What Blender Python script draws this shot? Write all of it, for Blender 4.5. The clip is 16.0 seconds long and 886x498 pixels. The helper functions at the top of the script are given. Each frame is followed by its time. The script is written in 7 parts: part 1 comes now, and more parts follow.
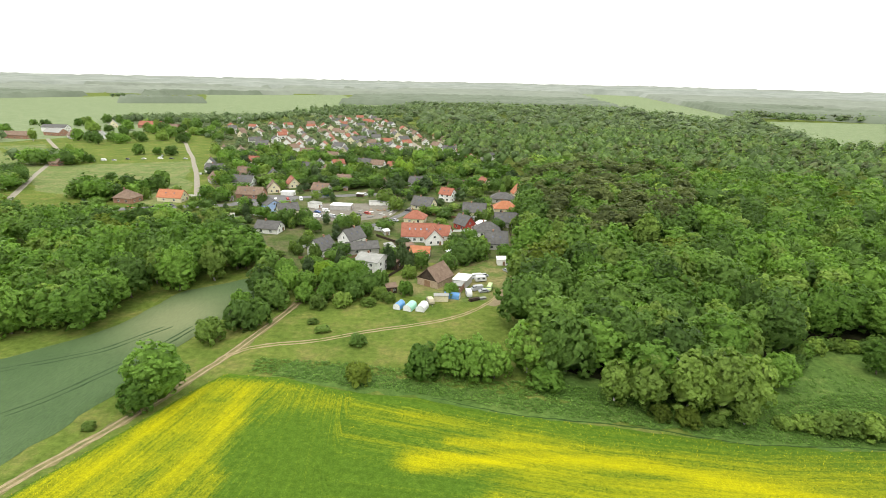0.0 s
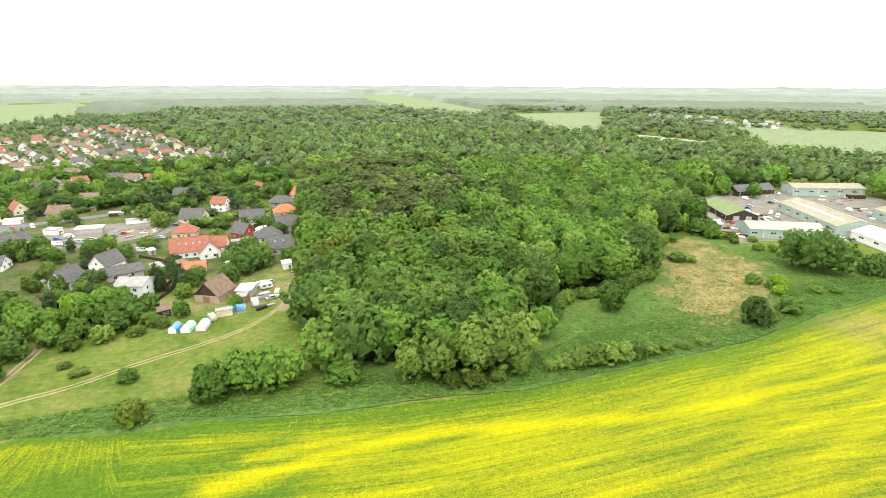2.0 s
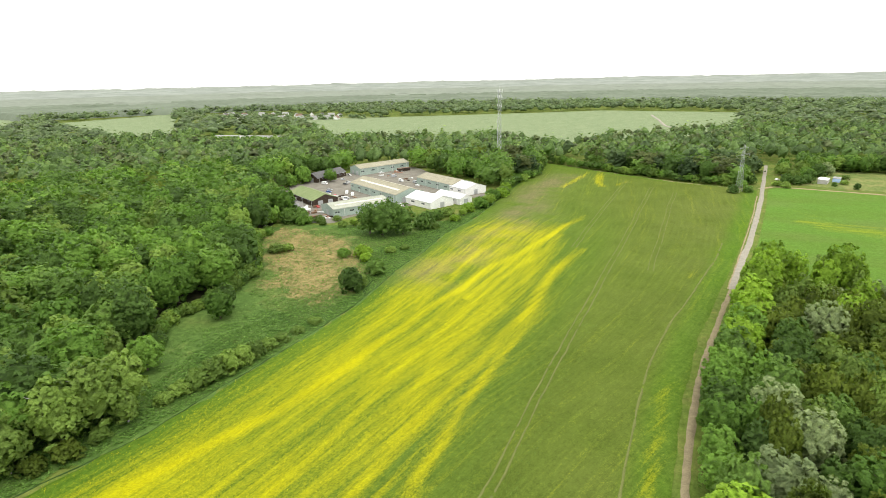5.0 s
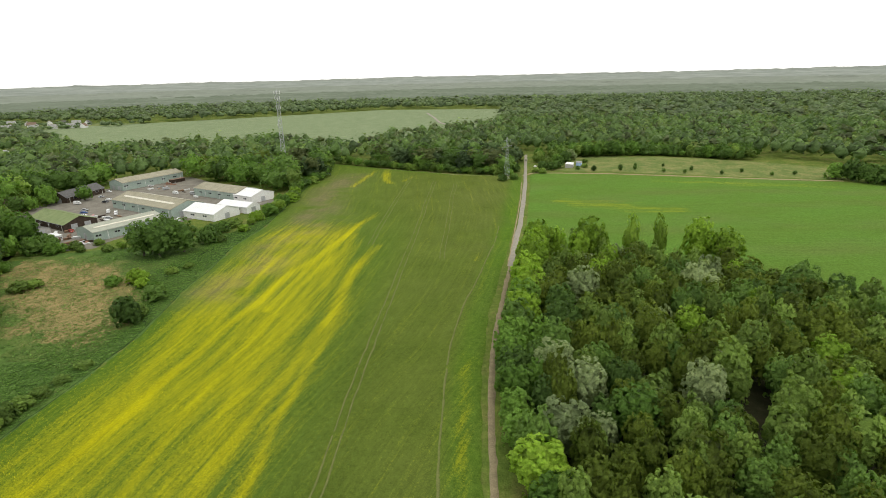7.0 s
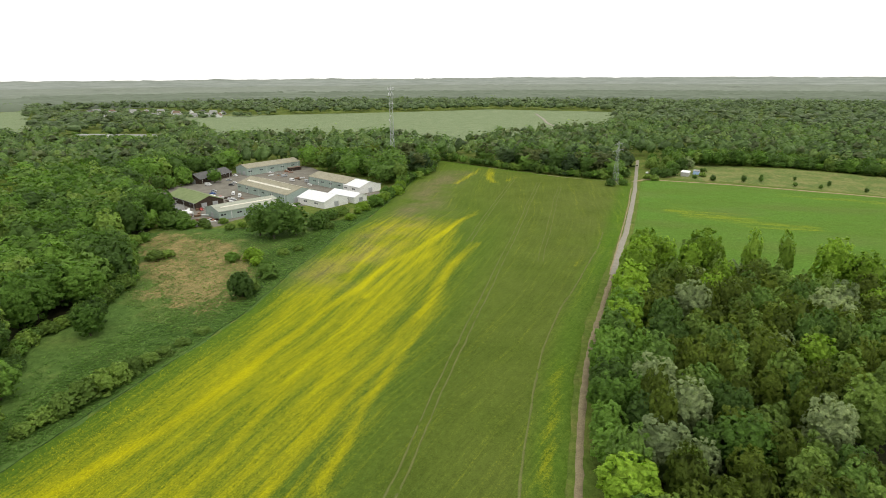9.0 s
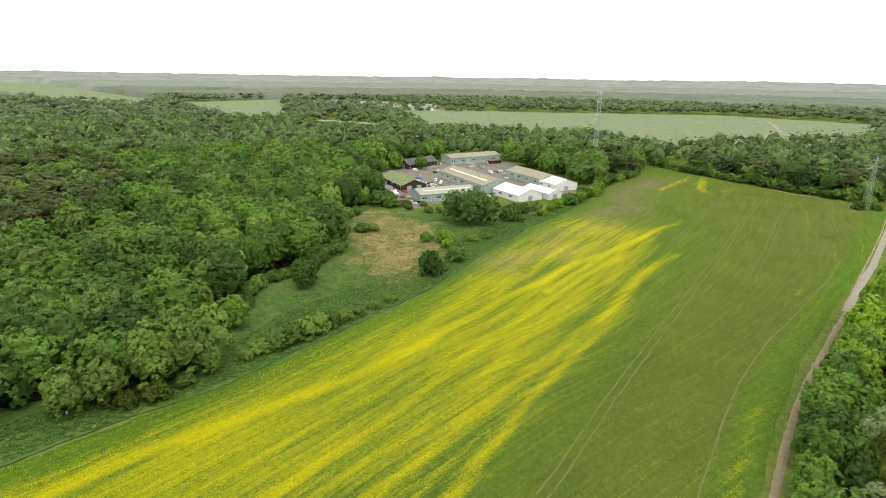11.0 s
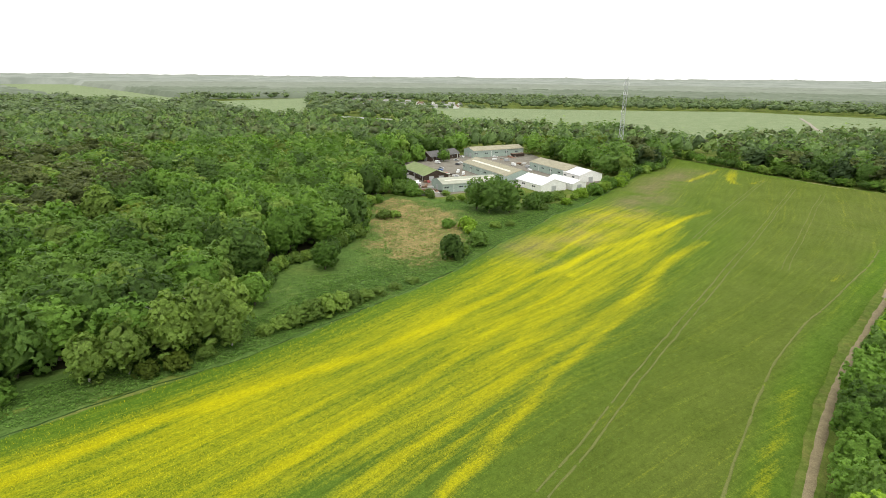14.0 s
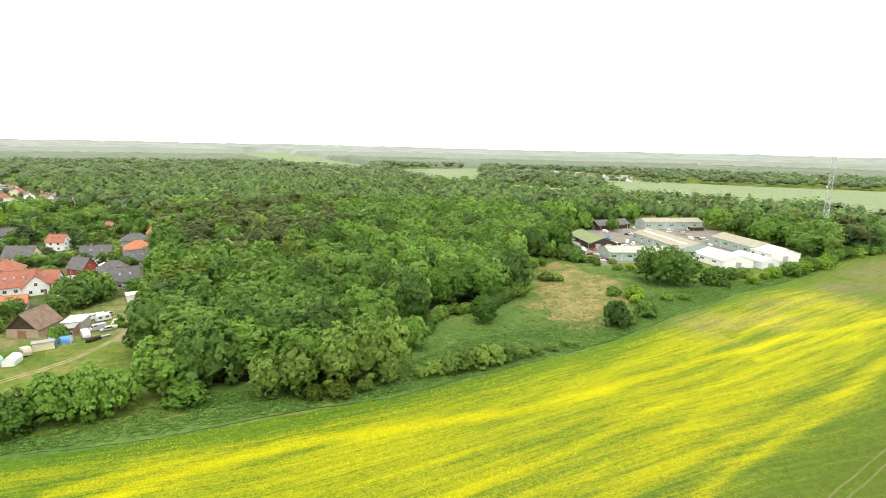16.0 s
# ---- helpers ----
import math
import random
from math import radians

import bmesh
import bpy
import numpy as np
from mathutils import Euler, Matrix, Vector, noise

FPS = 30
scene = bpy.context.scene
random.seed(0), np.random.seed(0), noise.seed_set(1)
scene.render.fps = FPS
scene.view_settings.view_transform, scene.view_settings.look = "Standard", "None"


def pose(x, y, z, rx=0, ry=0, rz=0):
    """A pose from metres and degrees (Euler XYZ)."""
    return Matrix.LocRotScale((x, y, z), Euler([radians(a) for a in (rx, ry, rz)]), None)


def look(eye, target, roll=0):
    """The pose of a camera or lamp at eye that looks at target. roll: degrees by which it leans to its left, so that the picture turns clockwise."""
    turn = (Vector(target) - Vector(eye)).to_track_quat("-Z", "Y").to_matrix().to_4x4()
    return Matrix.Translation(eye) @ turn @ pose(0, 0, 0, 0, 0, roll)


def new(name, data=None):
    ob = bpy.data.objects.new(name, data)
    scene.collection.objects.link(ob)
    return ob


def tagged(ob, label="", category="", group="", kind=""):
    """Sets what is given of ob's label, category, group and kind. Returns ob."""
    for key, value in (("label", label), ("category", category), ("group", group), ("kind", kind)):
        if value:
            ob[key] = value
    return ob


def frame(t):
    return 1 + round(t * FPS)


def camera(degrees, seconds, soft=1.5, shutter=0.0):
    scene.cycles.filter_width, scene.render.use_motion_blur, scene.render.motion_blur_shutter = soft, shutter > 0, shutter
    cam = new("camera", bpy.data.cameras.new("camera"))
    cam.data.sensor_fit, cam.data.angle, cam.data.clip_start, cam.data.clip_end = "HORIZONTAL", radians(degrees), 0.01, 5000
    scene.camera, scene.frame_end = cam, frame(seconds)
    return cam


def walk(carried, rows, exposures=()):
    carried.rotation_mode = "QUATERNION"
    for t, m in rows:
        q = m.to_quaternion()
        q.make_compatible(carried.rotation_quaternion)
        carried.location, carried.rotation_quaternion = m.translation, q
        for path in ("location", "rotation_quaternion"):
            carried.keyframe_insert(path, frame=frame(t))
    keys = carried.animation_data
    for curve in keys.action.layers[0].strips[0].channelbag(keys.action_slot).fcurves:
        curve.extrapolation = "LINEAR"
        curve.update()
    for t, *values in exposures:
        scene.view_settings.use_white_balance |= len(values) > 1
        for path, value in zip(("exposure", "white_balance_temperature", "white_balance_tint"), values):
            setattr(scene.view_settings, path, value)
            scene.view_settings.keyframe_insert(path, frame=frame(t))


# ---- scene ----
# the camera and its flight
SCALE = 1.2  # metres for each unit of the plan below
U = 1 / SCALE
cam = camera(78.4, 16.0, 0.7, 0.1)
PATH = [
    (0.0, 0.00, 0.00, 68.00, 0.00, -17.36, 1.35),
    (0.5, 0.42, -0.21, 67.50, -1.54, -17.27, 1.21),
    (1.0, 1.07, -0.53, 67.07, -5.67, -17.17, 1.03),
    (1.5, 1.91, -0.91, 66.71, -13.45, -17.02, 0.63),
    (2.0, 2.79, -1.29, 66.43, -22.51, -16.92, 0.21),
    (2.5, 3.76, -1.56, 66.18, -29.92, -16.90, -0.12),
    (3.0, 4.78, -1.79, 65.92, -35.52, -16.94, -0.37),
    (3.5, 5.54, -2.05, 65.69, -41.03, -16.91, -0.59),
    (4.0, 6.14, -2.27, 65.62, -48.22, -16.99, -0.84),
    (4.5, 6.64, -2.38, 65.64, -56.30, -17.20, -1.19),
    (5.0, 7.10, -2.46, 65.69, -63.65, -17.38, -1.32),
    (5.2, 7.29, -2.49, 65.71, -66.39, -17.38, -1.30),
    (7.3, 6.98, -3.11, 65.90, -86.27, -17.86, -1.46),
    (7.5, 7.08, -3.06, 65.81, -86.01, -17.86, -1.39),
    (8.0, 7.32, -2.95, 65.57, -82.29, -17.82, -1.03),
    (8.5, 7.59, -2.84, 65.32, -80.07, -17.78, -0.71),
    (9.0, 7.86, -2.69, 64.96, -74.88, -17.66, -0.33),
    (9.5, 8.11, -2.67, 64.49, -63.66, -17.66, 0.34),
    (10.0, 8.31, -2.79, 63.91, -57.89, -17.68, 0.66),
    (10.2, 8.39, -2.84, 63.65, -56.84, -17.69, 0.74),
    (12.3, 8.94, -2.60, 59.62, -52.78, -17.73, 0.68),
    (12.5, 8.97, -2.62, 59.22, -52.59, -17.73, 0.65),
    (13.0, 9.05, -2.68, 58.21, -52.26, -17.67, 0.59),
    (13.5, 9.03, -2.73, 57.24, -52.06, -17.64, 0.61),
    (14.0, 9.03, -2.72, 56.31, -51.86, -17.65, 0.56),
    (14.5, 9.03, -2.61, 55.38, -51.61, -17.70, 0.58),
    (15.0, 9.03, -2.44, 54.40, -49.25, -17.70, 0.72),
    (15.5, 9.00, -2.32, 53.38, -42.77, -17.42, 0.96),
    (15.6, 8.99, -2.30, 53.17, -41.14, -15.91, 1.00),
    (15.7, 8.97, -2.29, 52.96, -39.40, -14.06, 1.05),
    (15.8, 8.96, -2.27, 52.75, -37.78, -12.65, 1.10),
    (15.9, 8.94, -2.26, 52.54, -36.11, -11.40, 1.18),
    (16.0, 8.92, -2.24, 52.33, -34.49, -10.57, 1.27),
]
EXPOSURES = [(0.0, 0.60), (1.0, 0.66), (2.0, 1.06), (3.0, 1.28), (3.5, 1.26), (4.0, 1.1), (4.5, 0.76), (5.0, 0.64), (7.5, -0.12), (8.0, 0.10), (8.5, 0.10), (9.0, -0.02), (9.5, -0.16), (10.0, 0.02), (12.5, 0.36), (15.0, 0.42), (15.5, 0.6), (16.0, 0.88)]
walk(cam, [(t, pose(SCALE * x, SCALE * y, SCALE * z, 90 + pitch, 0, yaw) @ pose(0, 0, 0, 0, 0, roll)) for t, x, y, z, yaw, pitch, roll in PATH], EXPOSURES)

# overcast daylight
world = bpy.data.worlds.new("overcast_sky")
scene.world = world
world.use_nodes = True
wn, wl = world.node_tree.nodes, world.node_tree.links
sky = wn.new("ShaderNodeTexSky")
sky.sky_type, sky.sun_disc = "NISHITA", False
sky.sun_elevation, sky.sun_rotation = radians(68), radians(207)
sky_gain = wn.new("ShaderNodeVectorMath")
sky_gain.operation = "SCALE"
sky_gain.inputs["Scale"].default_value = 0.10
cloud = wn.new("ShaderNodeMixRGB")
cloud.inputs["Fac"].default_value = 0.88
cloud.inputs["Color2"].default_value = (1.30, 1.30, 1.24, 1)
wl.new(sky.outputs["Color"], sky_gain.inputs[0])
wl.new(sky_gain.outputs["Vector"], cloud.inputs["Color1"])
wl.new(cloud.outputs["Color"], wn["Background"].inputs["Color"])
wn["Background"].inputs["Strength"].default_value = 1.0
sun = new("sun", bpy.data.lights.new("sun", "SUN"))
sun.data.energy, sun.data.angle, sun.data.color = 0.9, radians(36), (1.0, 0.96, 0.88)
sun.matrix_world = look((0, 0, 200), (30, 60, 200 - 165))

RNG = np.random.default_rng(7)

# ---- materials ----
def material(name, rough=0.8, spec=0.3, metal=0.0):
    m = bpy.data.materials.new(name)
    m.use_nodes = True
    b = m.node_tree.nodes["Principled BSDF"]
    b.inputs["Roughness"].default_value = rough
    b.inputs["Specular IOR Level"].default_value = spec
    b.inputs["Metallic"].default_value = metal
    return m, m.node_tree.nodes, m.node_tree.links, b


def tex(nodes, links, scale, detail=4.0, stretch=None, rough=0.6):
    """Noise in world metres, stretched by the given factors."""
    co = nodes.new("ShaderNodeNewGeometry")
    mp = nodes.new("ShaderNodeMapping")
    if stretch:
        mp.inputs["Scale"].default_value = stretch
    links.new(co.outputs["Position"], mp.inputs["Vector"])
    n = nodes.new("ShaderNodeTexNoise")
    n.inputs["Scale"].default_value, n.inputs["Detail"].default_value, n.inputs["Roughness"].default_value = scale, detail, rough
    links.new(mp.outputs["Vector"], n.inputs["Vector"])
    return n.outputs["Fac"]


def ramp(nodes, links, fac, *stops):
    r = nodes.new("ShaderNodeValToRGB")
    while len(r.color_ramp.elements) < len(stops):
        r.color_ramp.elements.new(0.5)
    for e, (p, c) in zip(r.color_ramp.elements, stops):
        e.position, e.color = p, (*c, 1)
    links.new(fac, r.inputs["Fac"])
    return r.outputs["Color"]


def mix(nodes, links, fac, a, b, blend="MIX"):
    m = nodes.new("ShaderNodeMixRGB")
    m.blend_type = blend
    for sock, v in zip(m.inputs, (fac, a, b)):
        if isinstance(v, (int, float)):
            sock.default_value = v
        elif isinstance(v, tuple):
            sock.default_value = (*v, 1)
        else:
            links.new(v, sock)
    return m.outputs["Color"]


def maths(nodes, links, op, a, b=0.0, clamp=False):
    m = nodes.new("ShaderNodeMath")
    m.operation, m.use_clamp = op, clamp
    for sock, v in zip(m.inputs, (a, b)):
        if isinstance(v, (int, float)):
            sock.default_value = v
        else:
            links.new(v, sock)
    return m.outputs["Value"]


def bump(nodes, links, bsdf, height, strength=0.5, dist=0.2):
    b = nodes.new("ShaderNodeBump")
    b.inputs["Strength"].default_value, b.inputs["Distance"].default_value = strength, dist
    links.new(height, b.inputs["Height"])
    links.new(b.outputs["Normal"], bsdf.inputs["Normal"])


def attribute(nodes, name):
    a = nodes.new("ShaderNodeAttribute")
    a.attribute_name = name
    return a.outputs["Fac"]


def surface(name, c1, c2, big=0.3, fine=4.0, rough=0.8, spec=0.3, metal=0.0, relief=0.3, stretch=None, spread=0.16):
    """A weathered surface: two tones at a large scale, grain at a fine one."""
    m, n, l, b = material(name, rough, spec, metal)
    base = ramp(n, l, tex(n, l, big, 5), (0.5 - spread, c1), (0.5 + spread, c2))
    grain = tex(n, l, fine, 3, stretch)
    g = ramp(n, l, grain, (0.25, (0.72, 0.72, 0.72)), (0.75, (1.2, 1.2, 1.2)))
    l.new(mix(n, l, 1.0, base, g, "MULTIPLY"), b.inputs["Base Color"])
    bump(n, l, b, grain, relief, 0.1)
    return m


def foliage(name, dark, mid, light, by="object", shine=0.15, through_leaf=0.36):
    """Leaves: each tree has its own tone, each clump of leaves too."""
    m, n, l, b = material(name, 0.55, shine)
    if by == "object":
        oi = n.new("ShaderNodeObjectInfo")
        own = oi.outputs["Random"]
    else:
        own = attribute(n, "tone")
    col = ramp(n, l, own, (0.0, tuple(v * 0.82 for v in dark)), (0.5, mid), (1.0, tuple(v * 1.16 for v in light)))
    clump = tex(n, l, 0.9, 3)
    col = mix(n, l, 1.0, col, ramp(n, l, clump, (0.3, (0.80, 0.83, 0.80)), (0.7, (1.20, 1.17, 1.12))), "MULTIPLY")
    geo = n.new("ShaderNodeNewGeometry")
    col = mix(n, l, 1.0, col, ramp(n, l, geo.outputs["Random Per Island"], (0.0, (0.88, 0.90, 0.87)), (1.0, (1.12, 1.10, 1.08))), "MULTIPLY")
    sprig = tex(n, l, 3.2, 2)
    col = mix(n, l, 1.0, col, ramp(n, l, sprig, (0.36, (0.84, 0.86, 0.84)), (0.62, (1.15, 1.13, 1.11))), "MULTIPLY")
    bump = n.new("ShaderNodeBump")
    bump.inputs["Strength"].default_value, bump.inputs["Distance"].default_value = 0.7, 0.35
    l.new(sprig, bump.inputs["Height"])
    l.new(bump.outputs["Normal"], b.inputs["Normal"])
    l.new(col, b.inputs["Base Color"])
    t = n.new("ShaderNodeBsdfTranslucent")
    l.new(mix(n, l, 1.0, col, (1.1, 1.2, 0.6), "MULTIPLY"), t.inputs["Color"])
    s = n.new("ShaderNodeMixShader")
    s.inputs["Fac"].default_value = through_leaf
    l.new(b.outputs["BSDF"], s.inputs[1])
    l.new(t.outputs["BSDF"], s.inputs[2])
    l.new(s.outputs["Shader"], n["Material Output"].inputs["Surface"])
    return m


LEAF_TONES = {
    "oak": ("oak_leaves", (0.058, 0.124, 0.025), (0.078, 0.162, 0.031), (0.101, 0.196, 0.037)),
    "maple": ("maple_leaves", (0.071, 0.162, 0.024), (0.091, 0.198, 0.029), (0.114, 0.230, 0.036)),
    "birch": ("birch_leaves", (0.112, 0.200, 0.038), (0.130, 0.226, 0.043), (0.148, 0.252, 0.048)),
    "willow": ("willow_leaves", (0.150, 0.228, 0.095), (0.176, 0.258, 0.110), (0.205, 0.290, 0.128)),
    "aspen": ("aspen_leaves", (0.128, 0.248, 0.022), (0.150, 0.282, 0.026), (0.175, 0.315, 0.030)),
    "poplar": ("poplar_leaves", (0.120, 0.226, 0.026), (0.142, 0.258, 0.030), (0.166, 0.290, 0.036)),
    "pine": ("pine_needles", (0.074, 0.108, 0.036), (0.088, 0.126, 0.042), (0.104, 0.146, 0.048)),
    "spruce": ("spruce_needles", (0.042, 0.084, 0.030), (0.054, 0.100, 0.036), (0.066, 0.118, 0.042)),
    "shrub": ("shrub_leaves", (0.088, 0.166, 0.031), (0.114, 0.206, 0.037), (0.145, 0.246, 0.044)),
    "bronze": ("bronze_leaves", (0.066, 0.112, 0.014), (0.082, 0.134, 0.017), (0.100, 0.158, 0.020)),
}


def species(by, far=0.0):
    """All kinds of leaves; far: how much haze is mixed into their base colour."""
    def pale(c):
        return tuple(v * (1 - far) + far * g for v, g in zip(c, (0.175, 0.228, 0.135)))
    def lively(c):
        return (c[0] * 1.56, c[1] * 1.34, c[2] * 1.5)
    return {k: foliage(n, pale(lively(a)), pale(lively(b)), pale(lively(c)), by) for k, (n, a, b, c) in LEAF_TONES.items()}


LEAF = species("object")
LEAF_WOOD = species("tone")
# the same leaves with haze painted into the colour, for the distant woods
LEAF_THIN_HAZE = species("tone", 0.35)
LEAF_HAZE = species("tone", 0.72)
BARK = surface("bark", (0.10, 0.08, 0.06), (0.18, 0.15, 0.12), 1.0, 9.0, 0.9, 0.1, relief=0.8)
BIRCH_BARK = surface("birch_bark", (0.55, 0.53, 0.48), (0.22, 0.20, 0.18), 2.0, 9.0, 0.8, 0.2)

WHITE_WALL = surface("white_render", (0.80, 0.79, 0.76), (0.86, 0.855, 0.83), 0.4, 6, 0.85, 0.2, relief=0.15)
CREAM_WALL = surface("cream_render", (0.68, 0.62, 0.42), (0.76, 0.70, 0.50), 0.4, 6, 0.85, 0.2, relief=0.15)
BLUE_WALL = surface("pale_blue_render", (0.36, 0.50, 0.78), (0.44, 0.58, 0.84), 0.4, 6, 0.85, 0.2, relief=0.15)
RED_WALL = surface("red_painted_wall", (0.34, 0.06, 0.045), (0.42, 0.08, 0.06), 0.5, 6, 0.8, 0.2, relief=0.2)
BRICK_WALL = surface("old_brick", (0.30, 0.16, 0.11), (0.40, 0.24, 0.17), 0.8, 9, 0.9, 0.1, relief=0.4)
PALE_BRICK = surface("pale_weathered_brick", (0.36, 0.27, 0.19), (0.48, 0.38, 0.28), 0.8, 9, 0.9, 0.1, relief=0.4)
GREY_WALL = surface("grey_render", (0.40, 0.39, 0.36), (0.50, 0.48, 0.45), 0.5, 6, 0.85, 0.2, relief=0.2)
DARK_TIMBER = surface("dark_timber", (0.045, 0.032, 0.024), (0.08, 0.058, 0.042), 0.8, 8, 0.85, 0.2, relief=0.5)
GREEN_SHEET = surface("green_wall_sheet", (0.34, 0.42, 0.37), (0.40, 0.48, 0.42), 0.25, 5, 0.6, 0.4, relief=0.1)
ROOF_RED = surface("red_roof_tiles", (0.27, 0.095, 0.058), (0.35, 0.14, 0.09), 0.7, 7, 0.75, 0.3, relief=0.4)
ROOF_ORANGE = surface("orange_roof_tiles", (0.40, 0.145, 0.07), (0.48, 0.20, 0.10), 0.7, 7, 0.75, 0.3, relief=0.4)
ROOF_GREY = surface("grey_roof_tiles", (0.085, 0.082, 0.078), (0.13, 0.126, 0.12), 0.7, 7, 0.7, 0.35, relief=0.4)
ROOF_BROWN = surface("brown_roof_tiles", (0.17, 0.115, 0.085), (0.25, 0.18, 0.13), 0.6, 7, 0.85, 0.2, relief=0.5)
ROOF_PALE = surface("pale_grey_roofing", (0.27, 0.27, 0.25), (0.36, 0.36, 0.33), 0.4, 6, 0.8, 0.3, relief=0.3)
ROOF_WHITE = surface("white_roof_sheet", (0.78, 0.78, 0.77), (0.84, 0.84, 0.83), 0.3, 5, 0.6, 0.4, relief=0.1)
ROOF_TAN = surface("lichened_fibre_roof", (0.29, 0.27, 0.19), (0.36, 0.335, 0.245), 0.25, 4, 0.85, 0.2, relief=0.3)
ROOF_MOSS = surface("moss_green_roof", (0.17, 0.22, 0.09), (0.23, 0.275, 0.125), 0.3, 4, 0.85, 0.2, relief=0.3)
ROOF_SAGE = surface("sage_sheet_roof", (0.33, 0.345, 0.27), (0.40, 0.41, 0.33), 0.25, 4, 0.7, 0.3, relief=0.2)
GLASS, _n, _l, _b = material("window_glass", 0.08, 0.6)
_b.inputs["Base Color"].default_value = (0.03, 0.035, 0.04, 1)
SKYLIGHT = surface("pale_rooflight_sheet", (0.62, 0.58, 0.46), (0.70, 0.67, 0.56), 0.5, 6, 0.4, 0.5)
SOLAR = surface("solar_glass", (0.10, 0.11, 0.15), (0.14, 0.15, 0.19), 0.5, 3, 0.15, 0.6)
FRAME_WHITE = surface("white_frame", (0.78, 0.78, 0.76), (0.82, 0.82, 0.8), 0.5, 6, 0.5, 0.4)
DOOR_WOOD = surface("door_wood", (0.20, 0.12, 0.07), (0.28, 0.17, 0.10), 0.8, 7, 0.6, 0.3)
STEEL = surface("galvanised_steel", (0.44, 0.45, 0.46), (0.55, 0.56, 0.57), 0.6, 5, 0.5, 0.5, 0.4)
RUBBER = surface("black_rubber", (0.02, 0.02, 0.02), (0.035, 0.035, 0.035), 2, 8, 0.9, 0.2)
CANVAS_WHITE = surface("white_tarpaulin", (0.74, 0.75, 0.75), (0.80, 0.81, 0.81), 0.8, 5, 0.6, 0.3)
CANVAS_GREEN = surface("green_striped_tarpaulin", (0.30, 0.62, 0.45), (0.40, 0.70, 0.54), 0.8, 5, 0.6, 0.3)
CANVAS_BLUE = surface("blue_tarpaulin", (0.10, 0.27, 0.55), (0.16, 0.34, 0.62), 0.8, 5, 0.6, 0.3)


def car_paint(name, c):
    m, n, l, b = material(name, 0.3, 0.5)
    d = ramp(n, l, tex(n, l, 3.0, 3), (0.3, tuple(v * 0.92 for v in c)), (0.7, c))
    l.new(d, b.inputs["Base Color"])
    return m


PAINT = {k: car_paint(k + "_car_paint", c) for k, c in dict(
    white=(0.78, 0.78, 0.77), silver=(0.42, 0.43, 0.44), black=(0.03, 0.03, 0.035), red=(0.40, 0.04, 0.03), blue=(0.06, 0.12, 0.34), lime=(0.52, 0.70, 0.30), sand=(0.55, 0.48, 0.34)).items()}


def grass_material(name, dark, mid, light, dry, dryness=0.35):
    """Meadow: patches of two greens, dry tufts, clumpy relief."""
    m, n, l, b = material(name, 0.95, 0.05)
    patch = tex(n, l, 0.045, 5)
    clump = tex(n, l, 0.5, 4)
    blade = tex(n, l, 2.6, 3)
    col = ramp(n, l, patch, (0.32, dark), (0.52, mid), (0.70, light))
    dryf = ramp(n, l, tex(n, l, 0.09, 6, None, 0.7), (0.62 - dryness * 0.4, (0, 0, 0)), (0.78 - dryness * 0.3, (1, 1, 1)))
    col = mix(n, l, dryf, col, dry)
    col = mix(n, l, 1.0, col, ramp(n, l, clump, (0.25, (0.62, 0.66, 0.6)), (0.75, (1.3, 1.27, 1.2))), "MULTIPLY")
    col = mix(n, l, 1.0, col, ramp(n, l, blade, (0.25, (0.72, 0.74, 0.7)), (0.75, (1.22, 1.2, 1.2))), "MULTIPLY")
    l.new(col, b.inputs["Base Color"])
    h = maths(n, l, "ADD", clump, maths(n, l, "MULTIPLY", blade, 0.5))
    bump(n, l, b, h, 0.8, 0.5)
    return m


GRASS = grass_material("meadow_grass", (0.094, 0.142, 0.028), (0.126, 0.172, 0.035), (0.158, 0.196, 0.044), (0.190, 0.190, 0.062), 0.34)
NETTLES = grass_material("rank_green_verge", (0.072, 0.132, 0.032), (0.092, 0.156, 0.038), (0.116, 0.178, 0.044), (0.140, 0.182, 0.055), 0.15)
PASTURE = grass_material("pasture_grass", (0.130, 0.180, 0.062), (0.158, 0.204, 0.074), (0.190, 0.226, 0.086), (0.235, 0.225, 0.110), 0.35)
# far greens, paled and greyed in the colour to stand for haze
FAR_CROP_HAZED = grass_material("hazed_far_crop", (0.185, 0.235, 0.130), (0.21, 0.26, 0.15), (0.24, 0.285, 0.17), (0.26, 0.285, 0.17), 0.2)


